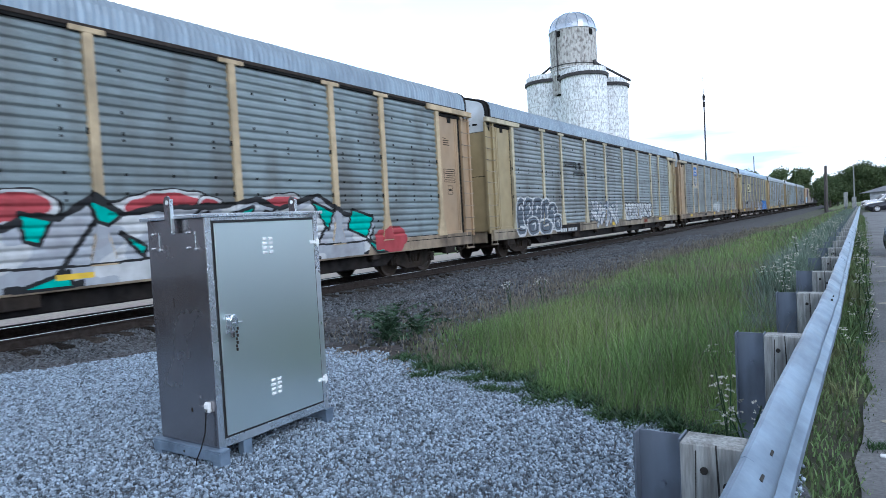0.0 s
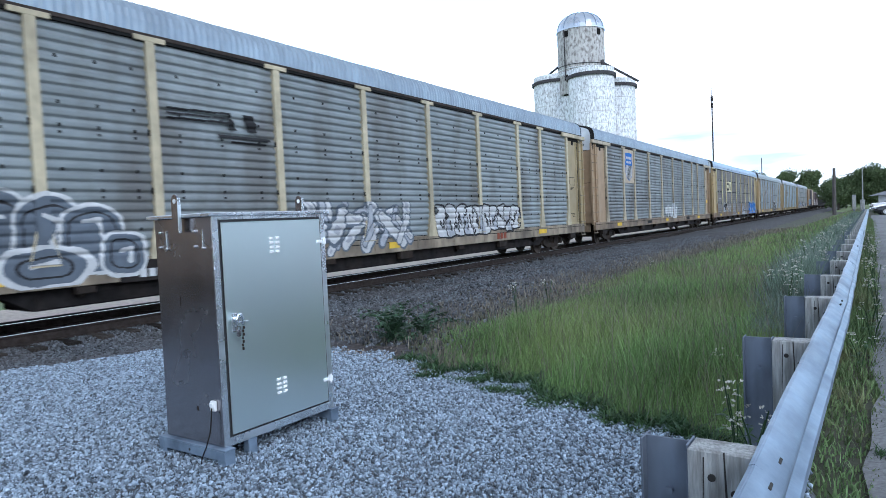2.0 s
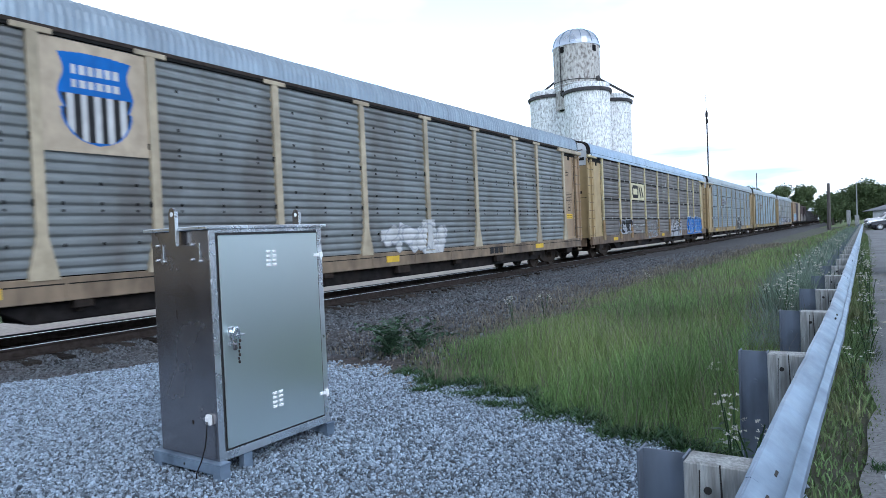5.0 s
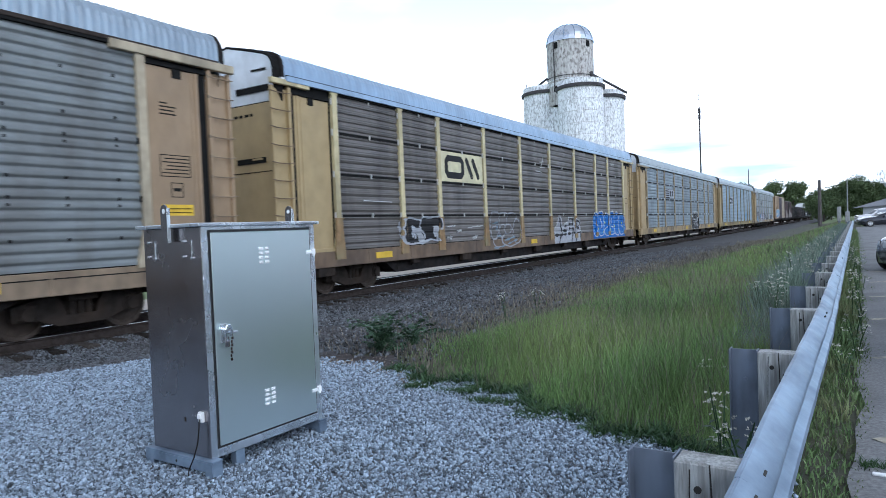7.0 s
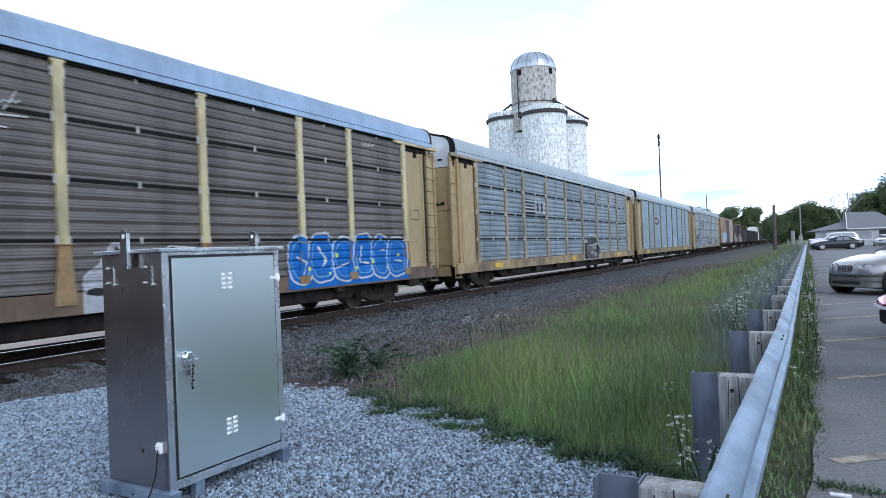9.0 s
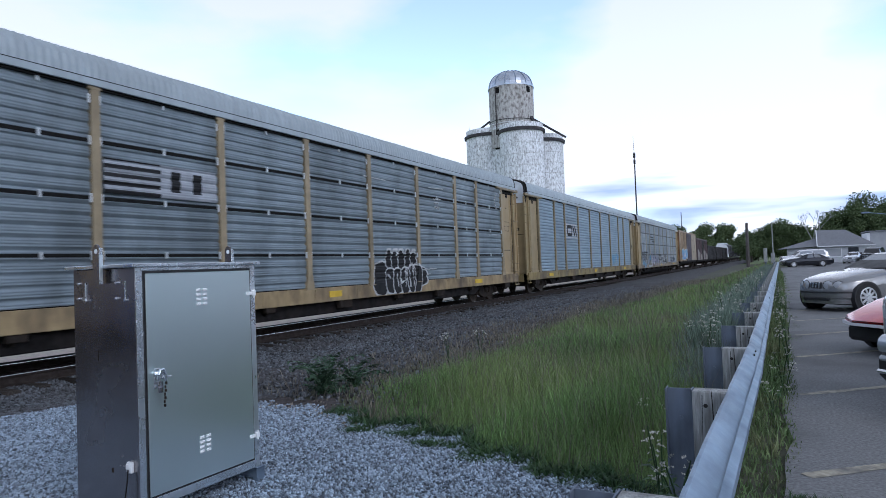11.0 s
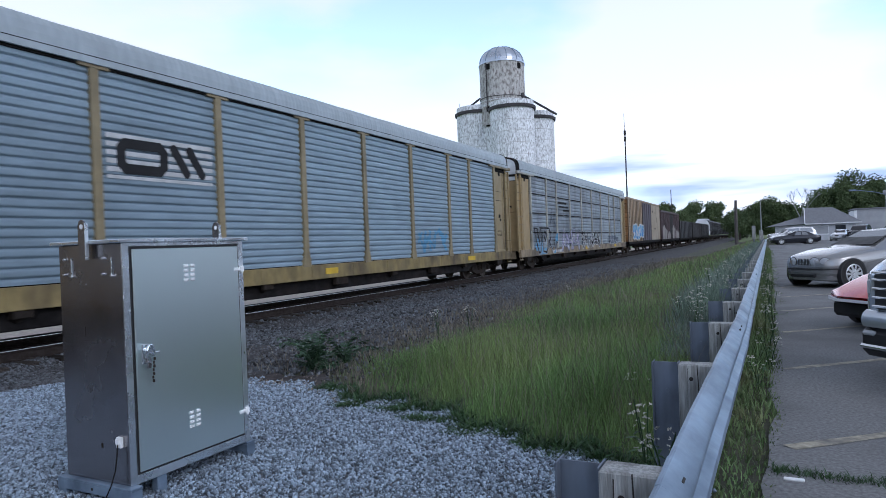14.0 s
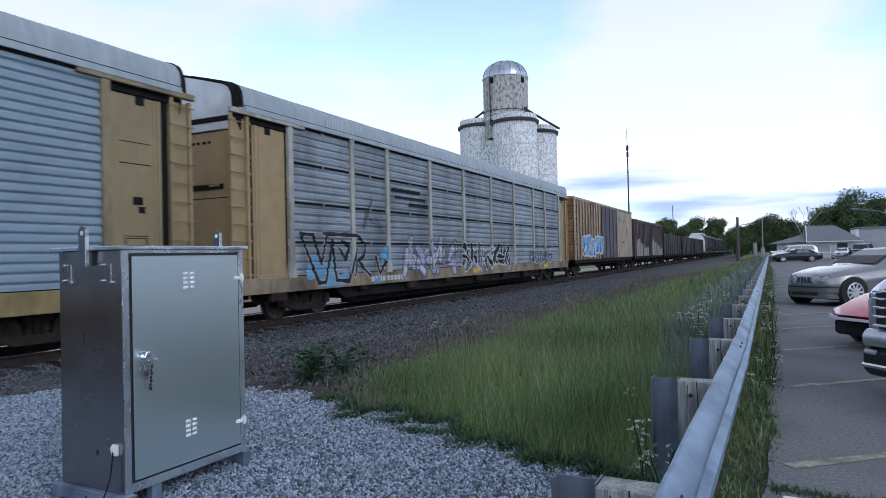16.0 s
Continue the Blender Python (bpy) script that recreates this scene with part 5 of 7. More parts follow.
    return np.where(inside & (d + wob < 0.045), 1, idx)


decal(car, "graffiti", 15.5, 19.0, 0.70, 2.0, 0.0125, angular, ["grey", "black", "white", "pale"], 2, "angular grey graffiti with black strokes running over the sill")
decal(car, "graffiti", 20.4, 26.0, 0.74, 2.15, 0.0135, domes([(20.95, 1.42, 0.42, 0.55), (21.75, 1.45, 0.5, 0.58), (22.65, 1.4, 0.48, 0.55), (23.5, 1.46, 0.5, 0.57), (24.35, 1.42, 0.48, 0.58), (25.15, 1.4, 0.5, 0.55)], 0.045, 0, 1,
      [[(20.8, 1.5), (21.1, 1.35), (21.0, 1.1)], [(21.6, 1.7), (21.9, 1.4), (21.7, 1.2)], [(22.2, 1.15), (22.8, 1.3)], [(23.4, 1.7), (23.3, 1.3), (23.7, 1.25)], [(24.2, 1.6), (24.5, 1.6)], [(25.0, 1.3), (25.4, 1.25)]], 1, (20.5, 25.75, 0.74, 1.25), 0, 2), ["blue", "white", "sky"], 2, "bright blue graffiti with white rims")
for u, z, r in ((21.2, 1.2, 0.07), (22.0, 1.05, 0.05), (22.3, 1.5, 0.08), (23.1, 1.15, 0.06), (23.9, 1.3, 0.07), (24.6, 1.1, 0.05), (25.2, 1.45, 0.06)):
    x = surface(u, z, 2) + 0.008
    part("paint_dot", Geo().cyl((x - 0.03, u, z), (x + 0.004, u, z), r, r * 0.8, 9), "paint_lime", car, "lime green paint dot")
chalk(car, [(7.0, 1.55, 7.5, 1.57, 0.02), (7.6, 1.4, 7.9, 1.42, 0.04), (8.3, 1.5, 9.3, 1.55, 0.015), (7.0, 1.2, 7.3, 1.22, 0.06), (8.6, 1.15, 8.9, 1.2, 0.06)])

for p in (POSTS[0], POSTS[2], POSTS[5]):
    part("reflector", Geo().box((SIDE + 0.02, p - 0.07, 1.42), (SIDE + 0.038, p + 0.07, 1.85), 0.004), "paint_yellow", car, "upright yellow reflective strip")

chalk(car, [(13.9, 3.62, 14.5, 3.6, 0.0), (14.35, 3.98, 14.7, 4.02, 0.03), (14.45, 3.86, 14.65, 4.18, 0.01), (14.3, 3.78, 14.8, 3.8, 0.0), (23.6, 4.46, 24.2, 4.52, 0.05), (3.0, 2.28, 4.2, 2.26, 0.0)])

car = autorack(4, 2, (0.218, 0.26, 0.292), (0.31, 0.245, 0.15), (0.36, 0.265, 0.135), "roof_white", (0.32, 0.235, 0.12), "blue-grey louvred autorack railcar with a striped black emblem", "gable_white", seed=4)
decal(car, "emblem", 6.7, 9.5, 2.92, 3.7, 0.0125, lambda U, Z: np.where((U > 6.8) & (U < 9.4) & (Z > 3.0) & (Z < 3.62), np.where(((U < 8.0) & ((Z % 0.15) < 0.075)) | ((U > 8.1) & (U < 9.2) & (np.abs(((U - 8.1) * 1.4) % 0.75 - 0.35) < 0.16) & (Z > 3.12) & (Z < 3.52)), 1, 0), -1), ["pale", "black"], 2, "pale panel with a black striped emblem")
decal(car, "graffiti", 15.2, 19.0, 0.72, 2.1, 0.0125, domes([(16.25, 1.6, 0.2, 0.42), (16.6, 1.62, 0.2, 0.42), (17.0, 1.62, 0.22, 0.42), (17.4, 1.62, 0.19, 0.42), (17.75, 1.6, 0.18, 0.42), (18.1, 1.2, 0.55, 0.3), (17.95, 1.15, 0.3, 0.45), (15.75, 1.2, 0.42, 0.48), (16.3, 1.12, 0.26, 0.38), (16.75, 1.1, 0.28, 0.38), (17.2, 1.1, 0.28, 0.4), (17.6, 1.15, 0.24, 0.42)], 0.04, 0, 1,
      [[(16.7, 1.3), (16.75, 0.95)], [(16.9, 1.3), (16.95, 1.1)], [(17.25, 1.5), (17.2, 0.9)], [(17.5, 1.5), (17.5, 0.9)], [(17.7, 1.6), (17.75, 0.9)], [(16.15, 1.3), (16.35, 1.2)], [(16.95, 1.05), (17.3, 1.15)]]), ["black", "white"], 2, "black bubble graffiti with white rims")
chalk(car, [(19.0, 4.2, 20.1, 4.24, 0.0), (19.3, 3.82, 19.9, 3.86, 0.03), (19.4, 3.55, 19.8, 3.55, 0.05), (19.4, 3.70, 19.75, 3.72, 0.04), (25.2, 4.5, 24.9, 4.2, 0.04), (24.9, 4.2, 25.15, 3.82, 0.04),
            (24.2, 2.72, 25.1, 2.74, 0.0), (21.4, 2.42, 22.4, 2.44, 0.0), (18.2, 1.42, 19.4, 1.44, 0.02), (18.3, 1.28, 18.9, 1.26, 0.02), (15.0, 4.18, 16.2, 4.16, 0.0)])

car = autorack(5, 3, (0.225, 0.29, 0.345), (0.255, 0.205, 0.115), (0.295, 0.225, 0.115), "roof_white", (0.25, 0.19, 0.075), "pale blue-grey autorack railcar with mustard posts", seed=5)
decal(car, "emblem", 6.72, 9.5, 2.85, 3.75, 0.0125, wordmark(6.85, 9.35, 2.88, 3.72, True), ["white", "black"], 3, "white striped panel with a black ring and slanted bars", flat=SIDE - 0.016)
decal(car, "graffiti", 18.2, 21.0, 1.15, 2.1, 0.02, scrawl(61, 18.5, 20.7, 1.3, 1.95, 3, 0.045, 0.02, (0,), 0), ["sky"], 3, "faint blue graffiti scrawl")

car = autorack(6, 2, (0.258, 0.29, 0.326), (0.40, 0.385, 0.33), (0.335, 0.245, 0.12), "roof_white", (0.27, 0.21, 0.135), "blue-grey louvred autorack railcar with black and white graffiti", seed=6)


def hollow_strokes(U, Z):
    """Angular hollow shapes in black line with pale edging, over a blue haze."""
    lines = [[(2.35, 2.12), (3.05, 0.86), (3.35, 0.86), (3.72, 1.95)], [(2.35, 2.12), (2.85, 2.10), (3.2, 1.35), (3.45, 2.08)], [(3.3, 2.14), (4.9, 2.12)], [(3.7, 1.95), (3.85, 0.9), (4.45, 0.84), (4.85, 1.75)],
             [(4.0, 1.75), (4.3, 1.45), (4.5, 1.8), (4.15, 1.95)], [(4.9, 2.12), (5.35, 1.85), (5.25, 1.55), (4.95, 1.42), (5.2, 1.2), (5.55, 0.95)], [(4.85, 1.75), (4.75, 1.0)], [(5.9, 1.5), (6.1, 1.0), (6.45, 1.35)]]
    d = seg_dist(U, Z, lines[0])
    for pts in lines[1:]:
        d = np.minimum(d, seg_dist(U, Z, pts))
    haze = np.sin(U * 2.1 + 0.6) + np.sin(Z * 4.2 + U) + 0.6 * np.sin(U * 7.3 - Z * 5) > 0.75
    idx = np.where(haze & (Z < 1.7 + 0.2 * np.sin(U * 3)) & (U > 2.2) & (U < 6.6), 2, -1)
    idx = np.where(d < 0.085, 3, idx)
    return np.where(d < 0.052 + 0.012 * np.sin(U * 9), 1, idx)


decal(car, "graffiti", 2.1, 7.0, 0.74, 2.3, 0.015, hollow_strokes, ["mist", "black", "sky", "pale"], 2, "black outlined graffiti with blue haze")
decal(car, "graffiti", 4.9, 6.6, 1.9, 3.6, 0.02, scrawl(72, 5.2, 6.3, 2.1, 3.4, 1, 0.03, 0.0, (0,), 0), ["slate"], 2, "thin dark tag")
decal(car, "graffiti", 7.2, 11.8, 0.76, 2.15, 0.018, scrawl(73, 7.5, 11.5, 0.95, 2.0, 5, 0.11, 0.045, (0, 0, 2), 1, 2), ["lilac", "slate", "white"], 2, "lilac and white spiky graffiti")
decal(car, "graffiti", 11.6, 18.2, 0.78, 2.05, 0.02, scrawl(75, 12.0, 17.6, 0.95, 1.9, 7, 0.09, 0.05, (0, 0, 2), 1, None), ["black", "white", "slate"], 2, "dark graffiti with white spiky edges")
decal(car, "graffiti", 20.0, 24.6, 0.9, 1.9, 0.028, bubbles(76, 20.3, 24.2, 1.05, 1.65, 5, 0.05, 0, 1), ["slate", "pale"], 2, "dark graffiti with pale rims")
decal(car, "emblem", 6.9, 9.4, 3.0, 3.75, 0.03, lambda U, Z: np.where(((U < 8.8) & (np.abs(Z - 3.6) < 0.06)) | ((U > 7.1) & (U < 9.2) & (np.abs(Z - 3.38) < 0.05)) | ((U > 8.0) & (np.abs(Z - 3.18) < 0.05)), 0, -1), ["black"], 2, "faded dark striped emblem")
bars(car, 5.6, 0.78, 0.15, [0.16, 0.16, 0.16, 0.16, 0.0, 0.16, 0.16, 0.16, 0.16, 0.16, 0.16], "paint_white", style=2)


def freight(name, start, length, height, col, label, kind, seed):
    """A boxcar, hopper or gondola farther back in the train."""
    car = thing(name, label, "railcar", group="freight cars of the train")
    bm = mat(name + "_paint", col, 0.7, 0.05, var=0.2, scale=2, stain=tuple(c * 0.5 for c in col), stain_amt=0.8, stain_scale=0.8, stain_stretch=(1, 1, 0.3))
    L, W = length - 0.9, 1.5
    rng = random.Random(seed)
    if kind == "box":
        worn = seed == 1
        skin = mat(name + "_skin", tuple(c * 0.5 for c in col), 0.8, var=0.35, scale=3, stretch=(1, 3, 0.25), stain=(0.05, 0.042, 0.05), stain_amt=0.85, stain_scale=2.2, stain_stretch=(1, 2, 0.2), spec=0.2) if worn else bm
        part("body", Geo().box((-W, 0.15, 1.05), (W, L - 0.15, height - 0.25), 0.02), skin, car)
        d0, d1 = (0.39, 0.65) if worn else (0.43, 0.61)
        n = int(L / 0.75)
        for k in range(n + 1):
            y = 0.2 + k * (L - 0.4) / n
            if y < (d0 - 0.01) * L or (y > (d1 + 0.01) * L and not worn):
                part("rib", Geo().box((W, y - 0.12, 1.05), (W + 0.07, y + 0.12, height - 0.3 - rng.uniform(0, 0.05)), 0.03), bm, car)
        if worn:
            plate = mat(name + "_plate", (0.36, 0.31, 0.235), 0.75, var=0.2, scale=2, stretch=(1, 2, 0.4), stain=(0.16, 0.12, 0.09), stain_amt=0.7, stain_scale=1.3, stain_stretch=(1, 2.5, 0.3), spec=0.2)
            panel = part("plug_panel", Geo().box((W + 0.01, (d1 + 0.015) * L, 1.1), (W + 0.06, L - 0.2, height - 0.36), 0.015), plate, car, "flat buff side panel with rust marks")
            for y, z, a, c in ((0.79, 2.3, 0.30, 0.07), (0.8, 4.0, 0.16, 0.05), (0.72, 4.1, 0.12, 0.12), (0.86, 3.2, 0.05, 0.3)):
                part("rust_patch", Geo().box((W + 0.055, y * L - a, z - c), (W + 0.066, y * L + a, z + c), 0.004), "truck_iron", panel)
            part("corner_post", Geo().box((W, 0.12, 1.05), (W + 0.075, 0.42, height - 0.28), 0.015), plate, car)
        door_skin = mat(name + "_door", (0.085, 0.075, 0.095) if worn else tuple(0.035 + c * 0.08 for c in col), 0.75, var=0.35, scale=2, stretch=(1, 3, 0.3), stain=(0.19, 0.165, 0.15) if worn else tuple(c * 0.3 for c in col), stain_amt=0.6, stain_scale=1.6, stain_stretch=(1, 3, 0.2), spec=0.2)
        door = part("sliding_door", Geo().box((W + 0.01, d0 * L, 1.1), (W + 0.05, d1 * L, height - 0.35), 0.01), door_skin, car, "dark streaked sliding door")
        for q in (0.0, 0.25, 0.5, 0.75, 1.0):
            y = (d0 + (d1 - d0) * q) * L
            part("door_rib", Geo().box((W + 0.045, y - 0.05, 1.1), (W + 0.085, y + 0.05, height - 0.4), 0.012), door_skin, door)
        part("end_wall", Geo().box((-W + 0.05, 0.10, 1.1), (W - 0.05, 0.146, height - 0.35), 0.01), mat(name + "_end", (0.34, 0.19, 0.085) if worn else col, 0.85, var=0.3, scale=3, stain=RUST, stain_amt=0.7, stain_scale=1.5, stain_stretch=(1, 1, 0.4), spec=0.2), car, "rusty end wall")
        roof = [(W + 0.06, height - 0.3), (W + 0.05, height - 0.16), (0.0, height), (-W - 0.05, height - 0.16), (-W - 0.06, height - 0.3)]
        part("roof", Geo().prism(roof, lambda p, q, y: (p, y, q), 0.05, L - 0.05), bm, car)
        lad = Geo()
        for k in range(9):
            lad.box((W + 0.05, 0.25, 1.2 + k * 0.4), (W + 0.08, 0.75, 1.23 + k * 0.4))
            lad.box((0.7, 0.08, 1.2 + k * 0.4), (1.4, 0.13, 1.23 + k * 0.4))
        part("ladder", lad, "black_iron", car)
    elif kind == "hopper":
        body = [(-W, 2.2), (-W, height - 0.5), (-0.9, height), (0.9, height), (W, height - 0.5), (W, 2.2), (0.6, 1.2), (-0.6, 1.2)]
        part("body", Geo().prism(body, lambda p, q, y: (p, y, q), 0.9, L - 0.9), bm, car)
        arch = [(-1.53, 1.3), (-1.53, 3.6)] + [(-1.53 * math.cos(a), 3.6 + (height + 0.06 - 3.6) * math.sin(a)) for a in np.linspace(0.25, math.pi - 0.25, 9)] + [(1.53, 3.6), (1.53, 1.3)]
        slope = [(-1.35, 1.5), (-1.35, height - 0.55), (-0.8, height - 0.1), (0.8, height - 0.1), (1.35, height - 0.55), (1.35, 1.5), (0.5, 1.2), (-0.5, 1.2)]
        part("end_cap", Geo().prism(arch if seed == 4 else slope, lambda p, q, y: (p, y, q), 0.3 if seed == 4 else 0.78, 3.1 if seed == 4 else 0.9), "white_wall" if seed == 4 else bm, car, "white arched end sheet" if seed == 4 else "")
        part("roof_walk", Geo().box((-0.95 if seed == 4 else -0.5, 0.75, height - 0.12 if seed == 4 else height), (0.95 if seed == 4 else 0.5, L - 0.8, height + 0.1), 0.02), "white_wall" if seed in (4, 5, 6) else bm, car)
        for k in range(9):
            y = 1.0 + k * (L - 2.0) / 8
            part("rib", Geo().box((W, y - 0.05, 2.2), (W + 0.06, y + 0.05, height - 0.5), 0.01), bm, car)
    else:
        g = Geo().box((-W, 0.2, 1.1), (-W + 0.1, L - 0.2, height), 0.01).box((W - 0.1, 0.2, 1.1), (W, L - 0.2, height), 0.01).box((-W, 0.2, 1.1), (W, 0.3, height)).box((-W, L - 0.3, 1.1), (W, L - 0.2, height)).box((-W, 0.2, 1.0), (W, L - 0.2, 1.15))
        part("body", g, bm, car)
        part("coal", Geo().grid(lambda a, b: (a, b, height - 0.25 + 0.12 * math.sin(b * 1.7) * math.cos(a)), np.linspace(-W + 0.1, W - 0.1, 6), np.linspace(0.3, L - 0.3, 30)), "black_iron", car, "dark bulk load")
        for k in range(10):
            y = 0.4 + k * (L - 0.8) / 9
            part("rib", Geo().box((W, y - 0.06, 1.1), (W + 0.07, y + 0.06, height - 0.05), 0.015), bm, car)
    part("underframe", Geo().box((-0.9, 0.3, 0.6), (0.9, L - 0.3, 1.06), 0.02).box((W - 0.15, 0.4, 0.85), (W, L - 0.4, 1.1), 0.01), "black_iron", car)
    coupler(car, 0.2, -1)
    coupler(car, L - 0.2, 1)
    truck(car, 2.0)
    truck(car, L - 2.0)
    rolling.append((car, start))
    return car


fc = freight("boxcar", 189.32, 21.0, 5.15, (0.36, 0.27, 0.18), "tan ribbed boxcar with a dark sliding door and pale graffiti", "box", 1)
decal(fc, "graffiti", 1.6, 8.4, 1.1, 3.0, 0.06, bubbles(81, 2.0, 8.0, 1.3, 2.6, 5, 0.12, 0, 1, 2), ["sky", "white", "blue"], 1, "pale blue and white graffiti", flat=1.575)
fc = freight("boxcar", 210.42, 19.4, 4.65, (0.085, 0.057, 0.060), "dark red boxcar with a white lower stain", "box", 2)


def washed(U, Z):
    """Pale wash running down the lower side in ragged upright streaks."""
    top = 2.3 + 0.4 * np.sin(U * 0.62 + 0.5) + 0.14 * np.sin(U * 2.9) + 0.07 * np.sin(U * 6.7 + 1)
    bare = (np.sin(U * 1.31 + 2) + 0.6 * np.sin(U * 4.3) > 1.05) | (np.abs(U - 9.2) < 1.1)
    idx = np.where((Z < top) & ~bare, 0, -1)
    return np.where((idx == 0) & (np.sin(U * 3.7) * np.sin(U * 1.1 + Z * 0.4) > 0.45), 1, idx)


decal(fc, "stain", 1.0, 18.0, 1.1, 3.4, 0.07, washed, ["dust", "grime"], 1, "pale washed stain on the lower side", flat=1.585)
for k in range(3):
    freight("gondola_car", 230.1 + 19.8 * k, 19.5, 3.6, (0.035 + 0.004 * (k % 2), 0.033, 0.035), "black loaded gondola car with worn sides", "gondola", 3)
freight("hopper_car", 290.0, 13.5, 4.9, (0.10, 0.105, 0.115), "grey covered hopper car with a white end and roof", "hopper", 4)
for k in range(7):
    freight("hopper_car", 303.8 + 18.2 * k, 18.0, 4.8, (0.045, 0.045, 0.05), "dark covered hopper car", "hopper", 5 + k)


# ---- grain silos ----
M["stave"] = mat("stave", (0.80, 0.82, 0.84), 0.85, var=0.16, scale=1.2, stretch=(3, 3, 0.5), stain=(0.25, 0.255, 0.26), stain_amt=0.82, stain_scale=2.7, stain_stretch=(2.4, 2.4, 1.1), bump=0.4, bump_scale=6)
M["stave_bare"] = mat("stave_bare", (0.50, 0.49, 0.47), 0.9, var=0.18, scale=1.4, stretch=(3, 3, 0.5), stain=(0.15, 0.13, 0.12), stain_amt=0.92, stain_scale=1.7, stain_stretch=(2.2, 2.2, 1.2), bump=0.4, bump_scale=6)
M["dome"] = mat("dome", (0.50, 0.54, 0.60), 0.32, 0.8, var=0.12, scale=0.8, stain=(0.36, 0.38, 0.42), stain_amt=0.4, stain_scale=0.6)
M["dark_trim"] = mat("dark_trim", (0.045, 0.042, 0.045), 0.8, var=0.3, scale=2)


def build_silos():
    si = thing("grain_silo", "cluster of weathered white concrete stave silos with a domed tower", "silo", pose(-28.6, 73, 0))
    for x, y, r, top in ((2.1, -2.6, 2.56, 16.95), (-3.55, 0.6, 2.72, 17.45), (2.5, 3.4, 2.65, 16.5), (-1.2, 4.6, 2.6, 16.5)):
        n = 30
        g = Geo()
        prof = []
        for k in range(23):
            z = -0.4 + (top + 0.4) * k / 22
            prof += [(r, z), (r, z + (top + 0.4) / 22 - 0.03), (r - 0.025, z + (top + 0.4) / 22 - 0.02)]
        g.revolve(prof, n, (x, y))
        s = part("silo_wall", g, "stave", si, "peeling white stave wall")
        for k in range(12):
            z = 0.8 + k * (top - 1) / 12
            hoop = Geo().revolve([(r + 0.004, z - 0.015), (r + 0.02, z - 0.012), (r + 0.02, z + 0.012), (r + 0.004, z + 0.015)], n, (x, y))
            part("hoop", hoop, "stave_bare", s)
        part("rim", Geo().revolve([(r - 0.1, top - 0.2), (r + 0.22, top - 0.2), (r + 0.25, top + 0.12), (r + 0.1, top + 0.2), (0.0, top + 0.55)], n, (x, y)), "dark_trim", si, "dark roof rim")
    prof = []
    for k in range(12):
        z = 15.5 + 7.4 * k / 12
        prof += [(2.72, z), (2.72, z + 7.4 / 12 - 0.03), (2.70, z + 7.4 / 12 - 0.02)]
    prof.append((2.72, 22.9))
    tw = part("tower_wall", Geo().revolve(prof, 34), "stave_bare", si, "weathered bare stave tower")
    part("tower_band", Geo().revolve([(2.72, 17.75), (2.79, 17.78), (2.79, 17.95), (2.72, 17.98)], 34), "stave", tw)
    dp = [(2.82, 22.85), (2.82, 22.95)] + [(2.77 * math.cos(a), 22.95 + 2.15 * math.sin(a)) for a in np.linspace(0.02, 1.5, 10)] + [(0.0, 25.15)]
    part("dome", Geo().revolve(dp, 26), "dome", si, "shiny ribbed metal dome")
    for k in range(13):
        a = 2 * math.pi * k / 13
        pts = [(2.80 * math.cos(q) * math.cos(a), 2.80 * math.cos(q) * math.sin(a), 22.97 + 2.17 * math.sin(q)) for q in np.linspace(0.05, 1.45, 7)]
        part("dome_rib", Geo().tube(pts, 0.04, 5), "galv", si)
    for a, z, w, h in ((-105, 22.35, 0.26, 0.34), (-20, 22.35, 0.26, 0.34), (-108, 17.35, 0.3, 0.3)):
        c, s = math.cos(radians(a)), math.sin(radians(a))
        part("hatch", Geo().box((2.66, -w, z - h), (2.78, w, z + h), 0.02, turn=Matrix.Rotation(radians(a), 4, "Z")), "dark_gap", si, "dark hatch opening")
    part("hatch", Geo().box((-1.45, -2.2, 15.4), (-0.65, -1.6, 16.7), 0.03), "dark_gap", si, "dark opening between silos")
    part("infill", Geo().box((-1.9, -1.9, 0), (0.4, 1.0, 16.6), 0.03), "stave", si, "concrete infill between silos")
    for a, b, r in (((-2.7, -0.6, 19.2), (-5.6, 0.0, 17.85), 0.13), ((2.65, -0.8, 18.95), (6.2, 1.6, 16.5), 0.14), ((2.72, -0.6, 19.1), (2.95, -0.6, 18.3), 0.22), ((2.72, -0.6, 18.4), (3.4, -0.4, 17.1), 0.05)):
        part("chute", Geo().cyl(a, b, r, n=8), "dark_trim", si, "dark sloping chute pipe")
    for z in (18.05, 18.4, 18.78):
        part("guard_ring", Geo().revolve([(2.73, z - 0.04), (2.80, z - 0.03), (2.80, z + 0.03), (2.73, z + 0.04)], 30), "dark_trim" if z > 18.7 else "stave", tw, "thin hoop round the tower foot")
    part("downpipe", Geo().cyl((-0.95, -2.68, 17.2), (-0.95, -2.68, 22.8), 0.07, n=6), "dark_trim", tw, "dark vertical pipe")
    part("wall_lamp", Geo().box((4.6, 3.1, 14.2), (5.0, 3.5, 14.9), 0.05), "dark_trim", si, "small dark wall box")
    part("antenna", Geo().cyl((-6.1, 0.6, 17.5), (-6.1, 0.6, 19.2), 0.03, n=5), "dark_trim", si)


M["bark_grey"] = mat("bark_grey", (0.09, 0.08, 0.075), 0.9, var=0.3, scale=3, stretch=(4, 4, 0.4))


def build_sky_blocker():
    """Added plain walls, unseen behind the camera, that block low sky and darken reflections."""
    g = Geo().box((46, -70, -0.3), (47, 70, 8.5), 0.02).box((-40, -62, -0.3), (46, -61, 8.5), 0.02)
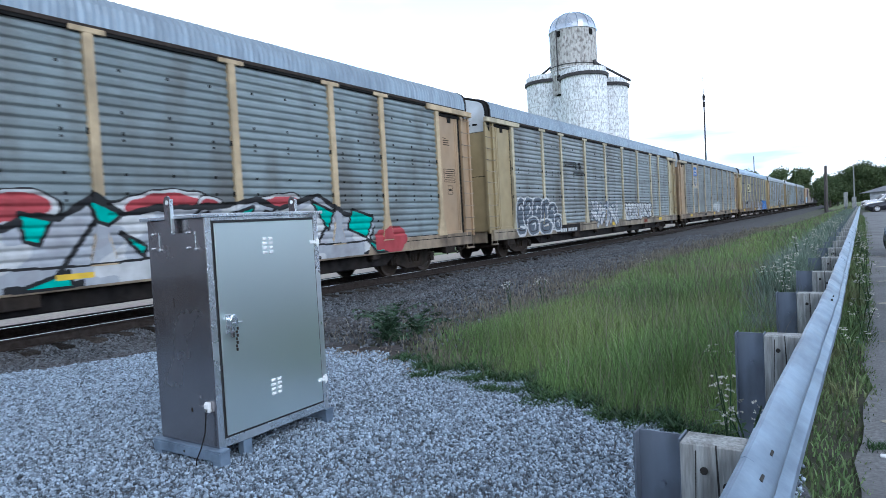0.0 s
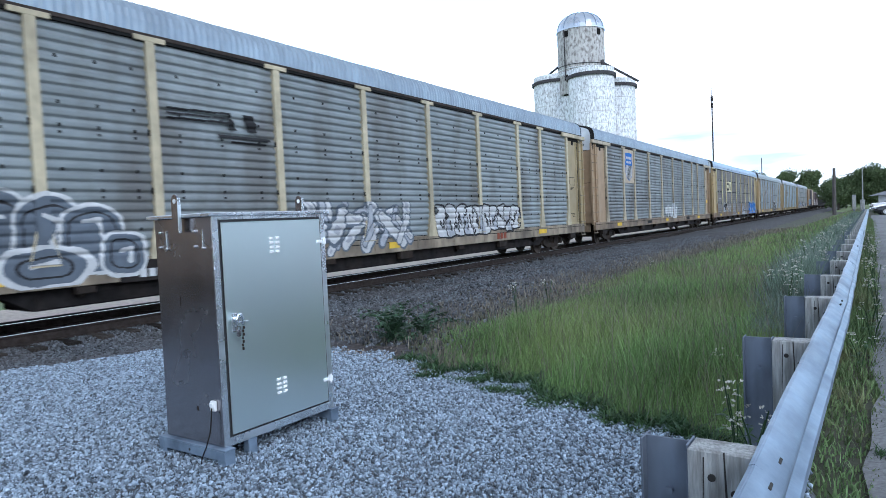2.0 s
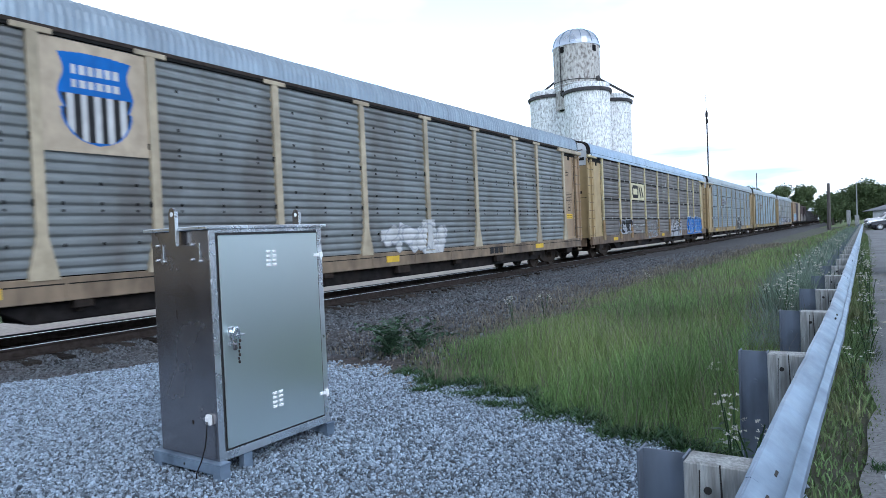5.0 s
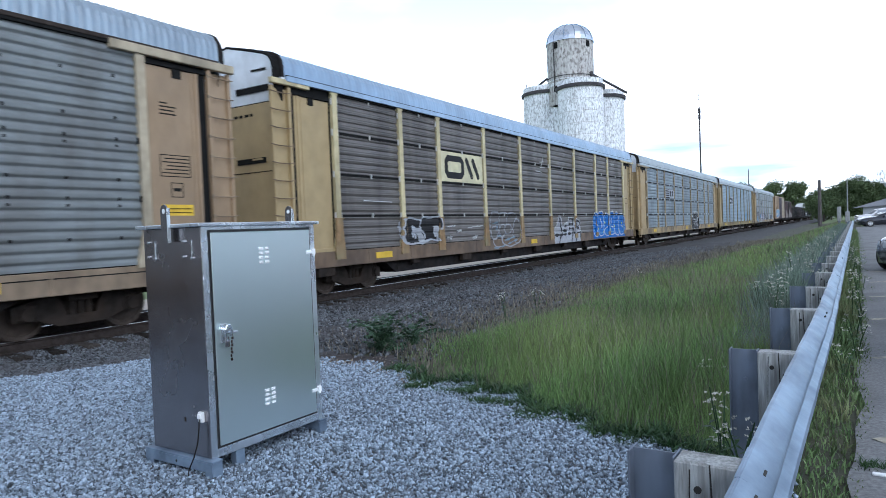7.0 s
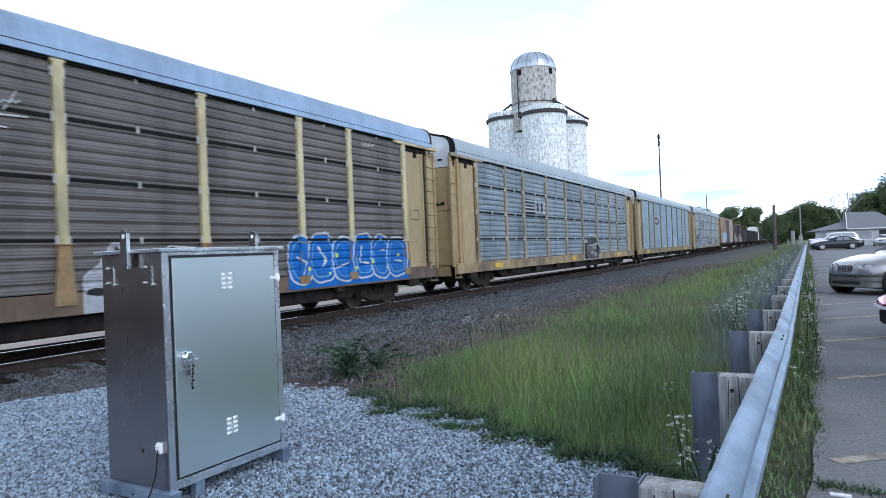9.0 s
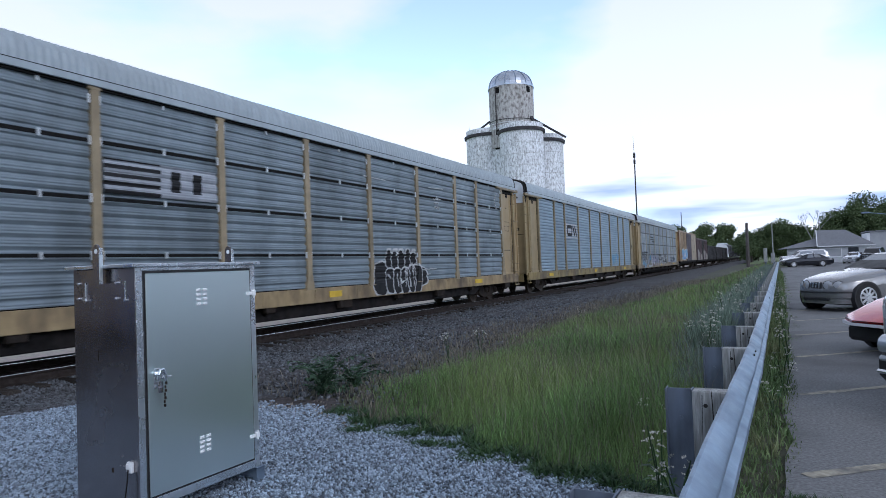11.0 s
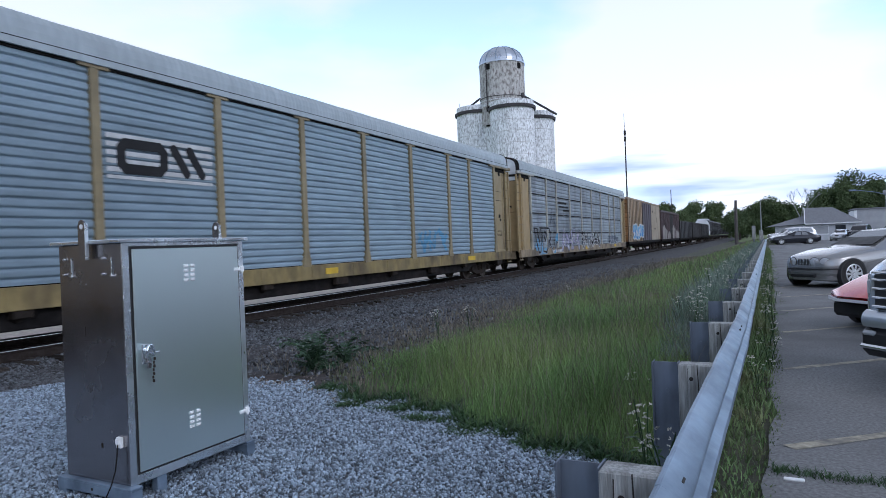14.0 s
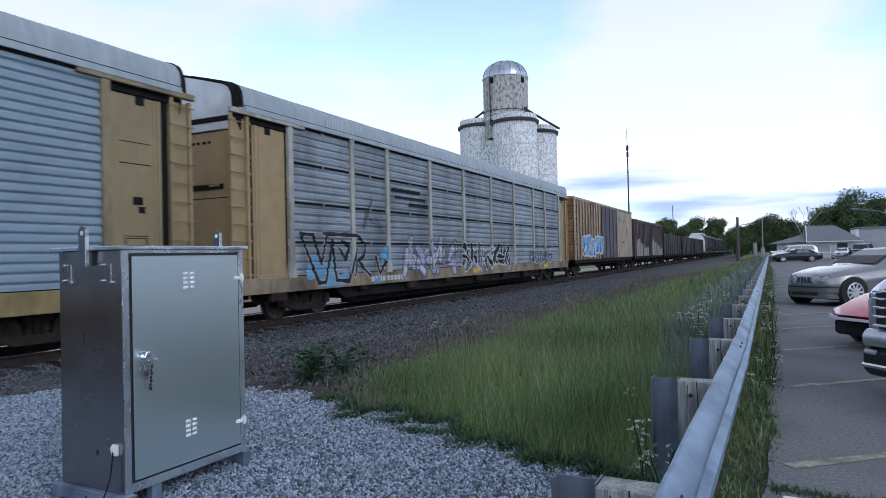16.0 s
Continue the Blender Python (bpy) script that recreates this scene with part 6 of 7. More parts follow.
    solid("wall_east", g, "brick_dull", "unseen added brown wall that blocks the low sky", "wall", kind="structure")


# mid-dark brown for the added unseen walls
M["brick_dull"] = mat("brick_dull", (0.13, 0.11, 0.095), 0.9, var=0.2, scale=2, stain=(0.09, 0.08, 0.075), stain_amt=0.6, stain_scale=0.3)


def build_mast():
    ms = thing("radio_mast", "tall thin dark radio mast with antennas", "mast", pose(-29.0, 148, 0))
    part("pole", Geo().cyl((0, 0, -0.5), (0, 0, 25.5), 0.2, 0.13, 8), "dark_trim", ms)
    part("whip", Geo().cyl((0, 0, 25.5), (-0.1, 0, 29.2), 0.05, 0.03, 5), "dark_trim", ms)
    for z, r in ((24.8, 0.22), (23.4, 0.2)):
        g = Geo()
        for k in range(6):
            a = k * math.pi / 3
            g.box((r * math.cos(a) - 0.04, r * math.sin(a) - 0.04, z - 0.5), (r * math.cos(a) + 0.04, r * math.sin(a) + 0.04, z + 0.5), 0.02)
            g.cyl((0, 0, z), (r * math.cos(a), r * math.sin(a), z), 0.05, n=5)
        part("antenna_array", g, "dark_trim", ms, "cluster of panel antennas")
    for x, y, h, r in ((-4.15, 93, 5.8, 0.24), (-26.6, 199, 14.8, 0.16)):
        o = thing("utility_pole", "bare dark wooden utility pole", "pole", pose(x, y, 0))
        part("pole", Geo().cyl((0, 0, -0.5), (0.05, 0, h), r, r * 0.7, 8), "bark_grey", o)
    o = thing("signal_box", "pale trackside signal cabinets on posts", "signal", pose(-1.66, 88, 0))
    part("case", Geo().box((-0.45, -0.3, 0.6), (-0.05, 0.3, 2.3), 0.05), "post_wood", o)
    part("case", Geo().box((0.35, -0.3, 0.4), (0.8, 0.3, 1.7), 0.05), "post_wood", o)
    part("post", Geo().cyl((-0.25, 0, -0.3), (-0.25, 0, 0.6), 0.1, n=8).cyl((0.57, 0, -0.3), (0.57, 0, 0.4), 0.1, n=8), "post_steel", o)
    part("mast", Geo().cyl((0.6, 0.2, -0.3), (0.6, 0.2, 5.5), 0.07, 0.05, 6), "post_wood", o)
    o = thing("street_lamp", "street lamp with a long curved arm on a grey pole", "street lamp", pose(10.75, 78, 0))
    part("pole", Geo().cyl((0, 0, -0.3), (0, 0, 6.2), 0.10, 0.08, 8), "galv", o)
    part("arm", Geo().tube([(0, 0, 4.75), (-0.9, 0, 5.1), (-1.9, 0, 5.3), (-2.7, 0, 5.42)], 0.04, 6), "galv", o)
    part("lamp_head", Geo().box((-3.3, -0.12, 5.36), (-2.65, 0.12, 5.52), 0.04), "galv", o)


# ---- trees ----
M["leaf"] = mat("leaf", (0.105, 0.14, 0.066), 0.85, var=0.3, scale=0.4, per="island", spread=(0.7, 1.25), spec=0.1)
M["bark"] = mat("bark", (0.10, 0.085, 0.07), 0.95, var=0.3, scale=5, bump=0.6)


def tree(x, y, h, r, seed, n=22000, leaf=0.32, label="broad leafy green tree with a ragged crown"):
    rng = np.random.default_rng(seed)
    t = thing("tree", label, "tree", pose(x, y, 0), "trees round the lot")
    g = Geo().cyl((0, 0, -0.4), (0.1, 0, h * 0.55), 0.035 * h, 0.018 * h, 8)
    blobs = []
    for k in range(19):
        a, q = rng.uniform(0, 2 * math.pi), rng.uniform(0.0, 0.88)
        d = r * rng.uniform(0.2, 0.8) * (1.0 - 0.35 * max(0, q - 0.5))
        c = np.array([d * math.cos(a), d * math.sin(a), h * (0.22 + 0.62 * q)])
        blobs.append((c, r * rng.uniform(0.28, 0.5)))
        g.cyl((0, 0, h * rng.uniform(0.2, 0.5)), tuple(c), 0.009 * h, 0.003 * h, 5)
    blobs.append((np.array([0, 0, h * 0.78]), r * 0.55))
    part("trunk", g, "bark", t, "grey-brown trunk and limbs")
    pts = []
    for c, br in blobs:
        m = n // len(blobs)
        v = rng.normal(size=(m, 3))
        v /= np.linalg.norm(v, axis=1)[:, None]
        rad = br * rng.uniform(0.25, 1.12, m)
        pts.append(c + v * rad[:, None] * np.array([1, 1, 0.8]))
    pts = np.concatenate(pts)
    pts[:, 2] = np.minimum(pts[:, 2], h * 1.02)
    tu = rand_turns(rng, len(pts)) * (leaf * rng.uniform(0.5, 1.25, len(pts)))[:, None, None]
    ob = many("crown", [(-0.5, 0, 0), (-0.1, -0.42, 0.08), (0.55, -0.1, 0), (0.2, 0.45, -0.08)], [(0, 1, 2, 3)], (tu, pts), "leaf", "", "")
    del ob["kind"]
    ob.parent = t


def bare_tree(x, y, h, seed):
    rng = random.Random(seed)
    t = thing("bare_tree", "pale leafless tree with thin branches", "tree", pose(x, y, 0))
    g = Geo()

    def grow(p, d, ln, r, depth):
        q = p + d * ln
        g.cyl(p, q, r, r * 0.7, 5)
        if depth:
            for _ in range(3):
                grow(q, (d + Vector((rng.uniform(-0.6, 0.6), rng.uniform(-0.6, 0.6), rng.uniform(0, 0.3)))).normalized(), ln * 0.68, r * 0.62, depth - 1)

    grow(Vector((0, 0, -0.2)), Vector((0, 0, 1)), h * 0.4, 0.12, 4)
    part("branches", g, "post_wood", t)


def build_trees():
    for k, (x, y, h, r) in enumerate(((-3.8, 150, 7.6, 3.4), (-0.6, 150, 9.3, 3.6), (2.8, 152, 8.0, 3.6), (5.6, 142, 6.6, 3.4),
                                        (9.4, 140, 10.2, 4.2), (12.8, 139, 13.4, 4.4), (16.6, 141, 12.0, 4.2), (19.8, 140, 8.4, 4.0), (-28.6, 200, 12.8, 3.2), (-24.5, 205, 10.0, 3.2),
                                        (-7.5, 175, 7.5, 4.5), (25, 140, 11, 5), (31, 135, 12, 5.5), (38, 128, 11, 5))):
        tree(x, y, h, r, 200 + k)
    tree(-33.5, 330, 19.0, 7.0, 251, 9000, 0.8, "distant dark green tree")
    tree(-26.8, 335, 18.6, 6.0, 252, 9000, 0.8, "distant dark green tree")
    for k in (0, 3, 4, 5, 6, 7, 8):
        tree(-34 + k * 8.5 + 2 * math.sin(k * 3), 215 + 6 * math.cos(k * 2), 7.0 + 1.5 * math.sin(k * 1.7), 5.6, 300 + k, 1500, 0.7, "distant dark green tree")
    bare_tree(4.6, 132, 9.0, 5)


# ---- buildings ----
M["siding"] = mat("siding", (0.46, 0.475, 0.50), 0.8, var=0.1, scale=2)
M["shingle"] = mat("shingle", (0.17, 0.175, 0.19), 0.9, var=0.2, scale=4, stretch=(1, 1, 4), bump=0.3, bump_scale=8)
M["grey_wall"] = mat("grey_wall", (0.33, 0.34, 0.36), 0.85, var=0.1, scale=1)
M["window_dark"] = mat("window_dark", (0.03, 0.035, 0.04), 0.1, var=0.1)


def window(parent, x0, x1, y, z0, z1, pane="window_dark"):
    w = part("window", Geo().box((x0 - 0.08, y - 0.06, z0 - 0.08), (x1 + 0.08, y + 0.02, z1 + 0.08), 0.01), "white_wall", parent)
    part("pane", Geo().box((x0, y - 0.07, z0), (x1, y - 0.055, z1)), pane, w)
    part("sill", Geo().box((x0 - 0.12, y - 0.12, z0 - 0.16), (x1 + 0.12, y, z0 - 0.08)), "white_wall", w)


def build_buildings():
    b = thing("shop_building", "low grey shop with a hipped shingle roof", "building", pose(0, 110, 0))
    part("wall", Geo().box((4.7, 0, -0.3), (11.0, 9, 2.55), 0.02), "siding", b, "pale grey siding wall")
    part("wing_wall", Geo().box((0.4, 0.3, -0.3), (4.695, 8, 2.3), 0.02), "siding", b)
    g = Geo()
    rp = [(4.4, -0.6, 2.45), (11.6, -0.6, 2.5), (11.6, 9.6, 2.5), (4.4, 9.6, 2.45), (4.5, 4.0, 4.95), (8.3, 4.0, 4.85)]
    g.add(rp, [(0, 1, 5, 4), (1, 2, 5), (2, 3, 4, 5), (3, 0, 4), (0, 3, 2, 1)])
    part("roof", g, "shingle", b, "grey shingle hip roof")
    wing = [(-0.9, -0.4, 2.2), (4.38, -0.4, 2.45), (4.38, 8.4, 2.45), (-0.9, 8.4, 2.2), (4.38, 4.0, 3.75)]
    part("wing_roof", Geo().add(wing, [(0, 1, 4), (2, 3, 4), (3, 0, 4), (1, 2, 4), (0, 3, 2, 1)]), "shingle", b, "low shingle roof of the side wing")
    part("fascia", Geo().box((4.4, -0.66, 2.32), (11.6, -0.605, 2.46), 0.01), "white_wall", b)
    part("gable_trim", Geo().tube([(4.38, -0.62, 2.45), (4.46, 4.0, 4.98)], 0.06, 6), "white_wall", b)
    part("door", Geo().box((8.3, -0.06, 0.0), (9.6, 0.02, 2.1), 0.02), "window_dark", b, "dark shop door")
    window(b, 5.2, 7.4, 0, 0.9, 2.0, "grey_wall")
    window(b, 3.0, 4.4, 0, 0.9, 2.0, "white_wall")
    b = thing("storage_building", "plain grey box building with a white end", "building", pose(11.2, 115, 0))
    part("wall", Geo().box((0.3, 0, -0.3), (4.6, 8, 4.3), 0.02), "grey_wall", b)
    part("end_wall", Geo().box((-0.1, -0.02, -0.3), (0.3, 8, 4.2), 0.01), "white_wall", b, "white end wall")
    part("roof", Geo().box((-0.2, -0.2, 4.3), (4.8, 8.2, 4.5), 0.02), "shingle", b)
    b = thing("white_building", "white two-storey building with tall narrow windows", "building", pose(10.85, 80, 0, 0, 0, -14))
    part("wall", Geo().box((0, 0, -0.3), (9, 10, 5.0), 0.02), "white_wall", b)
    part("roof", Geo().box((-0.2, -0.2, 5.0), (9.2, 10.2, 5.35), 0.03), "grey_wall", b)
    part("vent_hood", Geo().box((1.2, 1, 5.35), (1.9, 1.7, 5.8), 0.03), "dark_trim", b)
    for k in range(7):
        window(b, 0.45 + k * 1.2, 0.9 + k * 1.2, 0, 3.0, 4.2)
    for k in range(4):
        window(b, 0.5 + k * 2.2, 1.6 + k * 2.2, 0, 0.8, 2.0)


# ---- parked vehicles ----
M["glass_dark"] = mat("glass_dark", (0.055, 0.068, 0.085), 0.06, var=0.1, spec=0.9)
M["glass_dark"].node_tree.nodes["Principled BSDF"].inputs["IOR"].default_value = 2.1
M["tyre"] = mat("tyre", (0.02, 0.02, 0.02), 0.85, var=0.2, scale=20)
M["alloy"] = mat("alloy", (0.72, 0.73, 0.75), 0.3, 0.5, var=0.05)
M["lamp_glass"] = mat("lamp_glass", (0.42, 0.44, 0.47), 0.08, var=0.05, spec=0.8)
M["chrome"] = mat("chrome", (0.75, 0.77, 0.8), 0.15, 0.95, var=0.03)
M["trim_black"] = mat("trim_black", (0.02, 0.02, 0.022), 0.5, var=0.1)


def car_paint(name, col, metal=0.6):
    m = mat(name, col, 0.24, metal, var=0.03, scale=2, gloss_var=0.03)
    m.node_tree.nodes["Principled BSDF"].inputs["Coat Weight"].default_value = 0.9
    return m


def vehicle(name, label, category, m, col, L, W, stations, glass, wheel_r, axles, group="parked vehicles", face="sedan"):
    """stations: (distance from nose, sill z, belt z, top z, half width at belt, half width at top). Nose at x=0, tail at x=L."""
    v = thing(name, label, category, m, group)
    paint = car_paint(name + "_paint", col)
    g = Geo()
    rings = []
    for x, z0, zb, zt, hb, ht in stations:
        zm = (z0 + zb) / 2
        ring = [(x, -hb * 0.86, z0), (x, -hb * 0.97, z0 + 0.08), (x, -hb, zm), (x, -hb * 0.985, zb - 0.04), (x, -hb * 0.95, zb), (x, -ht, zt - 0.04 if zt - zb > 0.1 else zt - 0.015), (x, -ht * 0.9, zt), (x, 0, zt + 0.015)]
        rings.append(ring + [(p[0], -p[1], p[2]) for p in ring[-2::-1]])
    n = len(rings[0])
    vs = [p for r in rings for p in r]
    fs = [(i * n + j, (i + 1) * n + j, (i + 1) * n + j + 1, i * n + j + 1) for i in range(len(rings) - 1) for j in range(n - 1)]
    fs += [tuple(range(n)), tuple(range((len(rings) - 1) * n, len(rings) * n))[::-1]]
    g.add(vs, fs)
    part("body", g, paint, v, "", smooth=True)
    # side windows, windscreen, rear window as thin dark glass set on the cabin
    xs = [s[0] for s in stations]

    def at(x, k):
        return float(np.interp(x, xs, [s[k] for s in stations]))

    (w0, w1, r0, r1) = glass     # windscreen foot, windscreen head, rear window head, rear window foot
    for s in (-1, 1):
        for a, b in ((w1 - 0.25, (w1 + r0) / 2 - 0.04), ((w1 + r0) / 2 + 0.04, r0 + 0.25)):
            q = []
            for x, up in ((a, 0), (b, 0), (b, 1), (a, 1)):
                f = 0.12 if not up else 0.86
                x2 = x + (0.18 if (up and x == a and a < w1) else 0) - (0.18 if (up and x == b and b > r0) else 0)
                hb, ht, zb, zt = at(x2, 4) * 0.95, at(x2, 5), at(x2, 2), at(x2, 3)
                q.append((x2, s * (hb + (ht - hb) * f + 0.008), zb + (zt - zb) * f))
            part("side_window", Geo().add(q, [(0, 1, 2, 3)]), "glass_dark", v, "dark tinted side window")
    for a, b in ((w0 + 0.04, w1 - 0.04), (r1 - 0.04, r0 + 0.04)):
        pa, pb = (at(a, 3) + 0.03, at(a, 5) * 0.9), (at(b, 3) + 0.018, at(b, 5) * 0.86)
        part("screen_seal", Geo().add([(a - 0.04 * (1 if a < b else -1), -pa[1] - 0.045, pa[0] - 0.012), (a - 0.04 * (1 if a < b else -1), pa[1] + 0.045, pa[0] - 0.012), (b, pb[1] + 0.045, pb[0] - 0.004), (b, -pb[1] - 0.045, pb[0] - 0.004)], [(0, 1, 2, 3)]), "trim_black", v, "black screen surround")
        part("windscreen" if a < b else "rear_window", Geo().add([(a, -pa[1], pa[0]), (a, pa[1], pa[0]), (b, pb[1], pb[0]), (b, -pb[1], pb[0])], [(0, 1, 2, 3)]), "glass_dark", v, "dark tinted glass")
    for x in axles:
        for s in (-1, 1):
            hb = max(at(x, 4), at(x + wheel_r * 1.15, 4), at(x - wheel_r * 1.15, 4))
            part("wheel_arch", Geo().cyl((x, s * (hb - 0.12), wheel_r), (x, s * (hb + 0.004), wheel_r), wheel_r * 1.12, n=24), "trim_black", v)
            w = part("wheel", Geo().cyl((x, s * (hb - 0.2), wheel_r), (x, s * (hb + 0.008), wheel_r), wheel_r, n=24).cyl((x, s * (hb + 0.008), wheel_r), (x, s * (hb + 0.014), wheel_r), wheel_r * 0.92, wheel_r * 0.72, n=24), "tyre", v)
            rim = Geo()
            for k in range(10):
                a = k * math.pi / 5
                rim.box((0.05, -0.028, -0.012), (wheel_r * 0.63, 0.028, 0.012), 0.006, turn=Matrix.Translation((x, s * (hb + 0.014), wheel_r)) @ Matrix.Rotation(a, 4, "Y") @ Matrix.Rotation(math.pi / 2, 4, "X"))
            rim.cyl((x, s * (hb + 0.005), wheel_r), (x, s * (hb + 0.028), wheel_r), 0.07, n=12)
            for k in range(20):
                a, b = 2 * math.pi * k / 20, 2 * math.pi * (k + 1) / 20
                q = wheel_r * 0.66
                rim.tube([(x + q * math.cos(a), s * (hb + 0.012), wheel_r + q * math.sin(a)), (x + q * math.cos(b), s * (hb + 0.012), wheel_r + q * math.sin(b))], 0.018, 5)
            part("rim", rim, "alloy", w, "silver alloy rim")
    part("underbody", Geo().box((0.25, -W / 2 + 0.15, 0.16), (L - 0.3, W / 2 - 0.15, 0.4), 0.05), "trim_black", v)
    if face == "sedan":
        part("grille", Geo().box((-0.03, -0.2, 0.575), (0.04, 0.2, 0.74), 0.06), "trim_black", v, "oval dark grille")
        for k in range(-3, 4):
            part("grille_bar", Geo().box((-0.036, k * 0.05 - 0.008, 0.585), (-0.02, k * 0.05 + 0.008, 0.73), 0.006), "chrome", v)
        plan = [(-0.05, -0.34), (-0.05, 0.34), (0.03, 0.58), (0.14, 0.73), (0.30, 0.82), (0.36, 0.845), (0.36, 0.76), (0.2, 0.66), (0.1, 0.0), (0.2, -0.66), (0.36, -0.76), (0.36, -0.845), (0.30, -0.82), (0.14, -0.73), (0.03, -0.58)]
        part("bumper", Geo().prism(plan, lambda p, q, z: (p, q, z), 0.355, 0.535), paint, v, "body-coloured bumper", smooth=True)
        part("bumper_strip", Geo().prism([(p - 0.012, q * 1.006) for p, q in plan], lambda p, q, z: (p, q, z), 0.465, 0.495), "trim_black", v, "dark rubbing strip")
        part("air_intake", Geo().box((-0.056, -0.42, 0.265), (0.1, 0.42, 0.37), 0.03), "trim_black", v)
        part("chin", Geo().prism([(p + 0.02, q * 0.97) for p, q in plan], lambda p, q, z: (p, q, z), 0.2, 0.335), paint, v, smooth=True)
        for s in (-1, 1):
            for d, r, tip in ((0.36, 0.115, 0.005), (0.60, 0.108, 0.085)):
                out = Vector((-1, s * (0.25 if d < 0.5 else 0.62), 0.05)).normalized()
                q = out.to_track_quat("Z", "Y")
                prof = [(r, -0.12), (r, 0.0), (r * 0.95, 0.010), (r * 0.75, 0.020), (r * 0.4, 0.026), (0.0, 0.028)]
                lamp = Geo().revolve(prof, 18)
                lamp.v = [tuple(Vector((tip + 0.02, s * d, 0.66)) + q @ Vector((p[0] * 1.12, p[1] * 0.95, p[2]))) for p in lamp.v]
                hl = part("headlight", lamp, "lamp_glass", v, "oval clear headlight", smooth=True)
                ring = Geo().revolve([(r * 1.0, 0.004), (r * 1.1, 0.004), (r * 1.1, -0.02), (r * 1.0, -0.02)], 18)
                ring.v = [tuple(Vector((tip + 0.02, s * d, 0.66)) + q @ Vector((p[0] * 1.12, p[1] * 0.95, p[2]))) for p in ring.v]
                part("headlight_rim", ring, "trim_black", hl)
            part("mirror", Geo().box((w0 + 0.35, s * (W / 2 - 0.05), 0.95), (w0 + 0.5, s * (W / 2 + 0.14), 1.07), 0.03), paint, v)
    if face == "truck":
        gr = part("grille", Geo().box((-0.035, -0.70, 0.62), (0.06, 0.70, 0.985), 0.05), "trim_black", v, "black grille with chrome bars")
        for z in (0.665, 0.745, 0.825, 0.905, 0.97):
            part("grille_bar", Geo().box((-0.055, -0.68, z - 0.011), (-0.02, 0.68, z + 0.011), 0.009), "chrome", gr, "chrome bar")
            for k in range(-3, 4):
                if k and z < 0.95:
                    part("grille_stud", Geo().box((-0.048, k * 0.15 - 0.03, z + 0.025), (-0.02, k * 0.15 + 0.03, z + 0.05), 0.008), "alloy", gr)
        badge = Geo()
        ov = [(0.085 * math.cos(a), 0.042 * math.sin(a)) for a in np.linspace(0, 2 * math.pi, 21)[:-1]]
        badge.prism(ov, lambda p, q, x: (x, p, 0.825 + q), -0.068, -0.03)
        part("badge", badge, "window_dark", gr, "plain oval badge")
        bp = [(-0.03, 0.625), (-0.065, 0.60), (-0.085, 0.56), (-0.088, 0.51), (-0.07, 0.475), (-0.02, 0.46), (0.12, 0.46), (0.12, 0.625)]
        part("bumper", Geo().prism(bp, lambda p, q, y: (p, y, q), -W / 2 + 0.24, W / 2 - 0.24).box((-0.094, -0.3, 0.515), (-0.03, 0.3, 0.565), 0.015, slot=1), [paint, "trim_black"], v, "painted bumper with a dark slot", smooth=True)
        part("valance", Geo().box((-0.06, -W / 2 + 0.16, 0.20), (0.14, W / 2 - 0.16, 0.47), 0.06), "trim_black", v, "black lower valance")
        part("skid_strip", Geo().box((-0.085, -W / 2 + 0.2, 0.275), (0.0, W / 2 - 0.2, 0.315), 0.016), "chrome", v)
        for s in (-1, 1):
            part("headlight", Geo().box((0.02, s * 0.71, 0.70), (0.26, s * (W / 2 - 0.135), 0.95), 0.07), "lamp_glass", v, "large headlight")
            part("fog_lamp", Geo().box((-0.075, s * 0.64, 0.39), (-0.02, s * 0.78, 0.44), 0.018), "lamp_glass", v)
            part("mirror", Geo().box((w0 + 0.35, s * (W / 2), 1.12), (w0 + 0.52, s * (W / 2 + 0.24), 1.34), 0.05), "trim_black", v)
    if face == "wedge":
        plan = [(-0.02, -0.35), (-0.02, 0.35), (0.23, 0.79), (0.75, 0.90), (0.75, 0.8), (0.3, 0.6), (0.12, 0), (0.3, -0.6), (0.75, -0.8), (0.75, -0.90), (0.23, -0.79)]
        part("bumper", Geo().prism(plan, lambda p, q, z: (p, q, z), 0.415, 0.455), "white_wall", v, "pale nose strip")
        part("air_dam", Geo().box((0.26, -0.66, 0.17), (0.8, 0.66, 0.41), 0.05), "trim_black", v)
    return v


SEDAN = [(0.0, 0.30, 0.65, 0.715, 0.46, 0.38), (0.12, 0.24, 0.71, 0.79, 0.70, 0.56), (0.25, 0.22, 0.75, 0.835, 0.79, 0.62), (0.45, 0.22, 0.78, 0.875, 0.86, 0.67), (0.7, 0.2, 0.82, 0.925, 0.885, 0.69), (1.0, 0.2, 0.86, 0.965, 0.90, 0.70), (1.45, 0.2, 0.91, 1.01, 0.91, 0.68),
         (1.6, 0.2, 0.92, 1.05, 0.91, 0.66), (2.4, 0.2, 0.95, 1.42, 0.91, 0.58), (2.9, 0.2, 0.94, 1.45, 0.91, 0.57), (3.4, 0.2, 0.95, 1.40, 0.90, 0.57), (4.1, 0.22, 0.95, 1.08, 0.88, 0.62),
         (4.3, 0.24, 0.95, 1.0, 0.87, 0.66), (4.75, 0.28, 0.90, 0.96, 0.82, 0.62), (4.88, 0.34, 0.8, 0.86, 0.74, 0.55)]
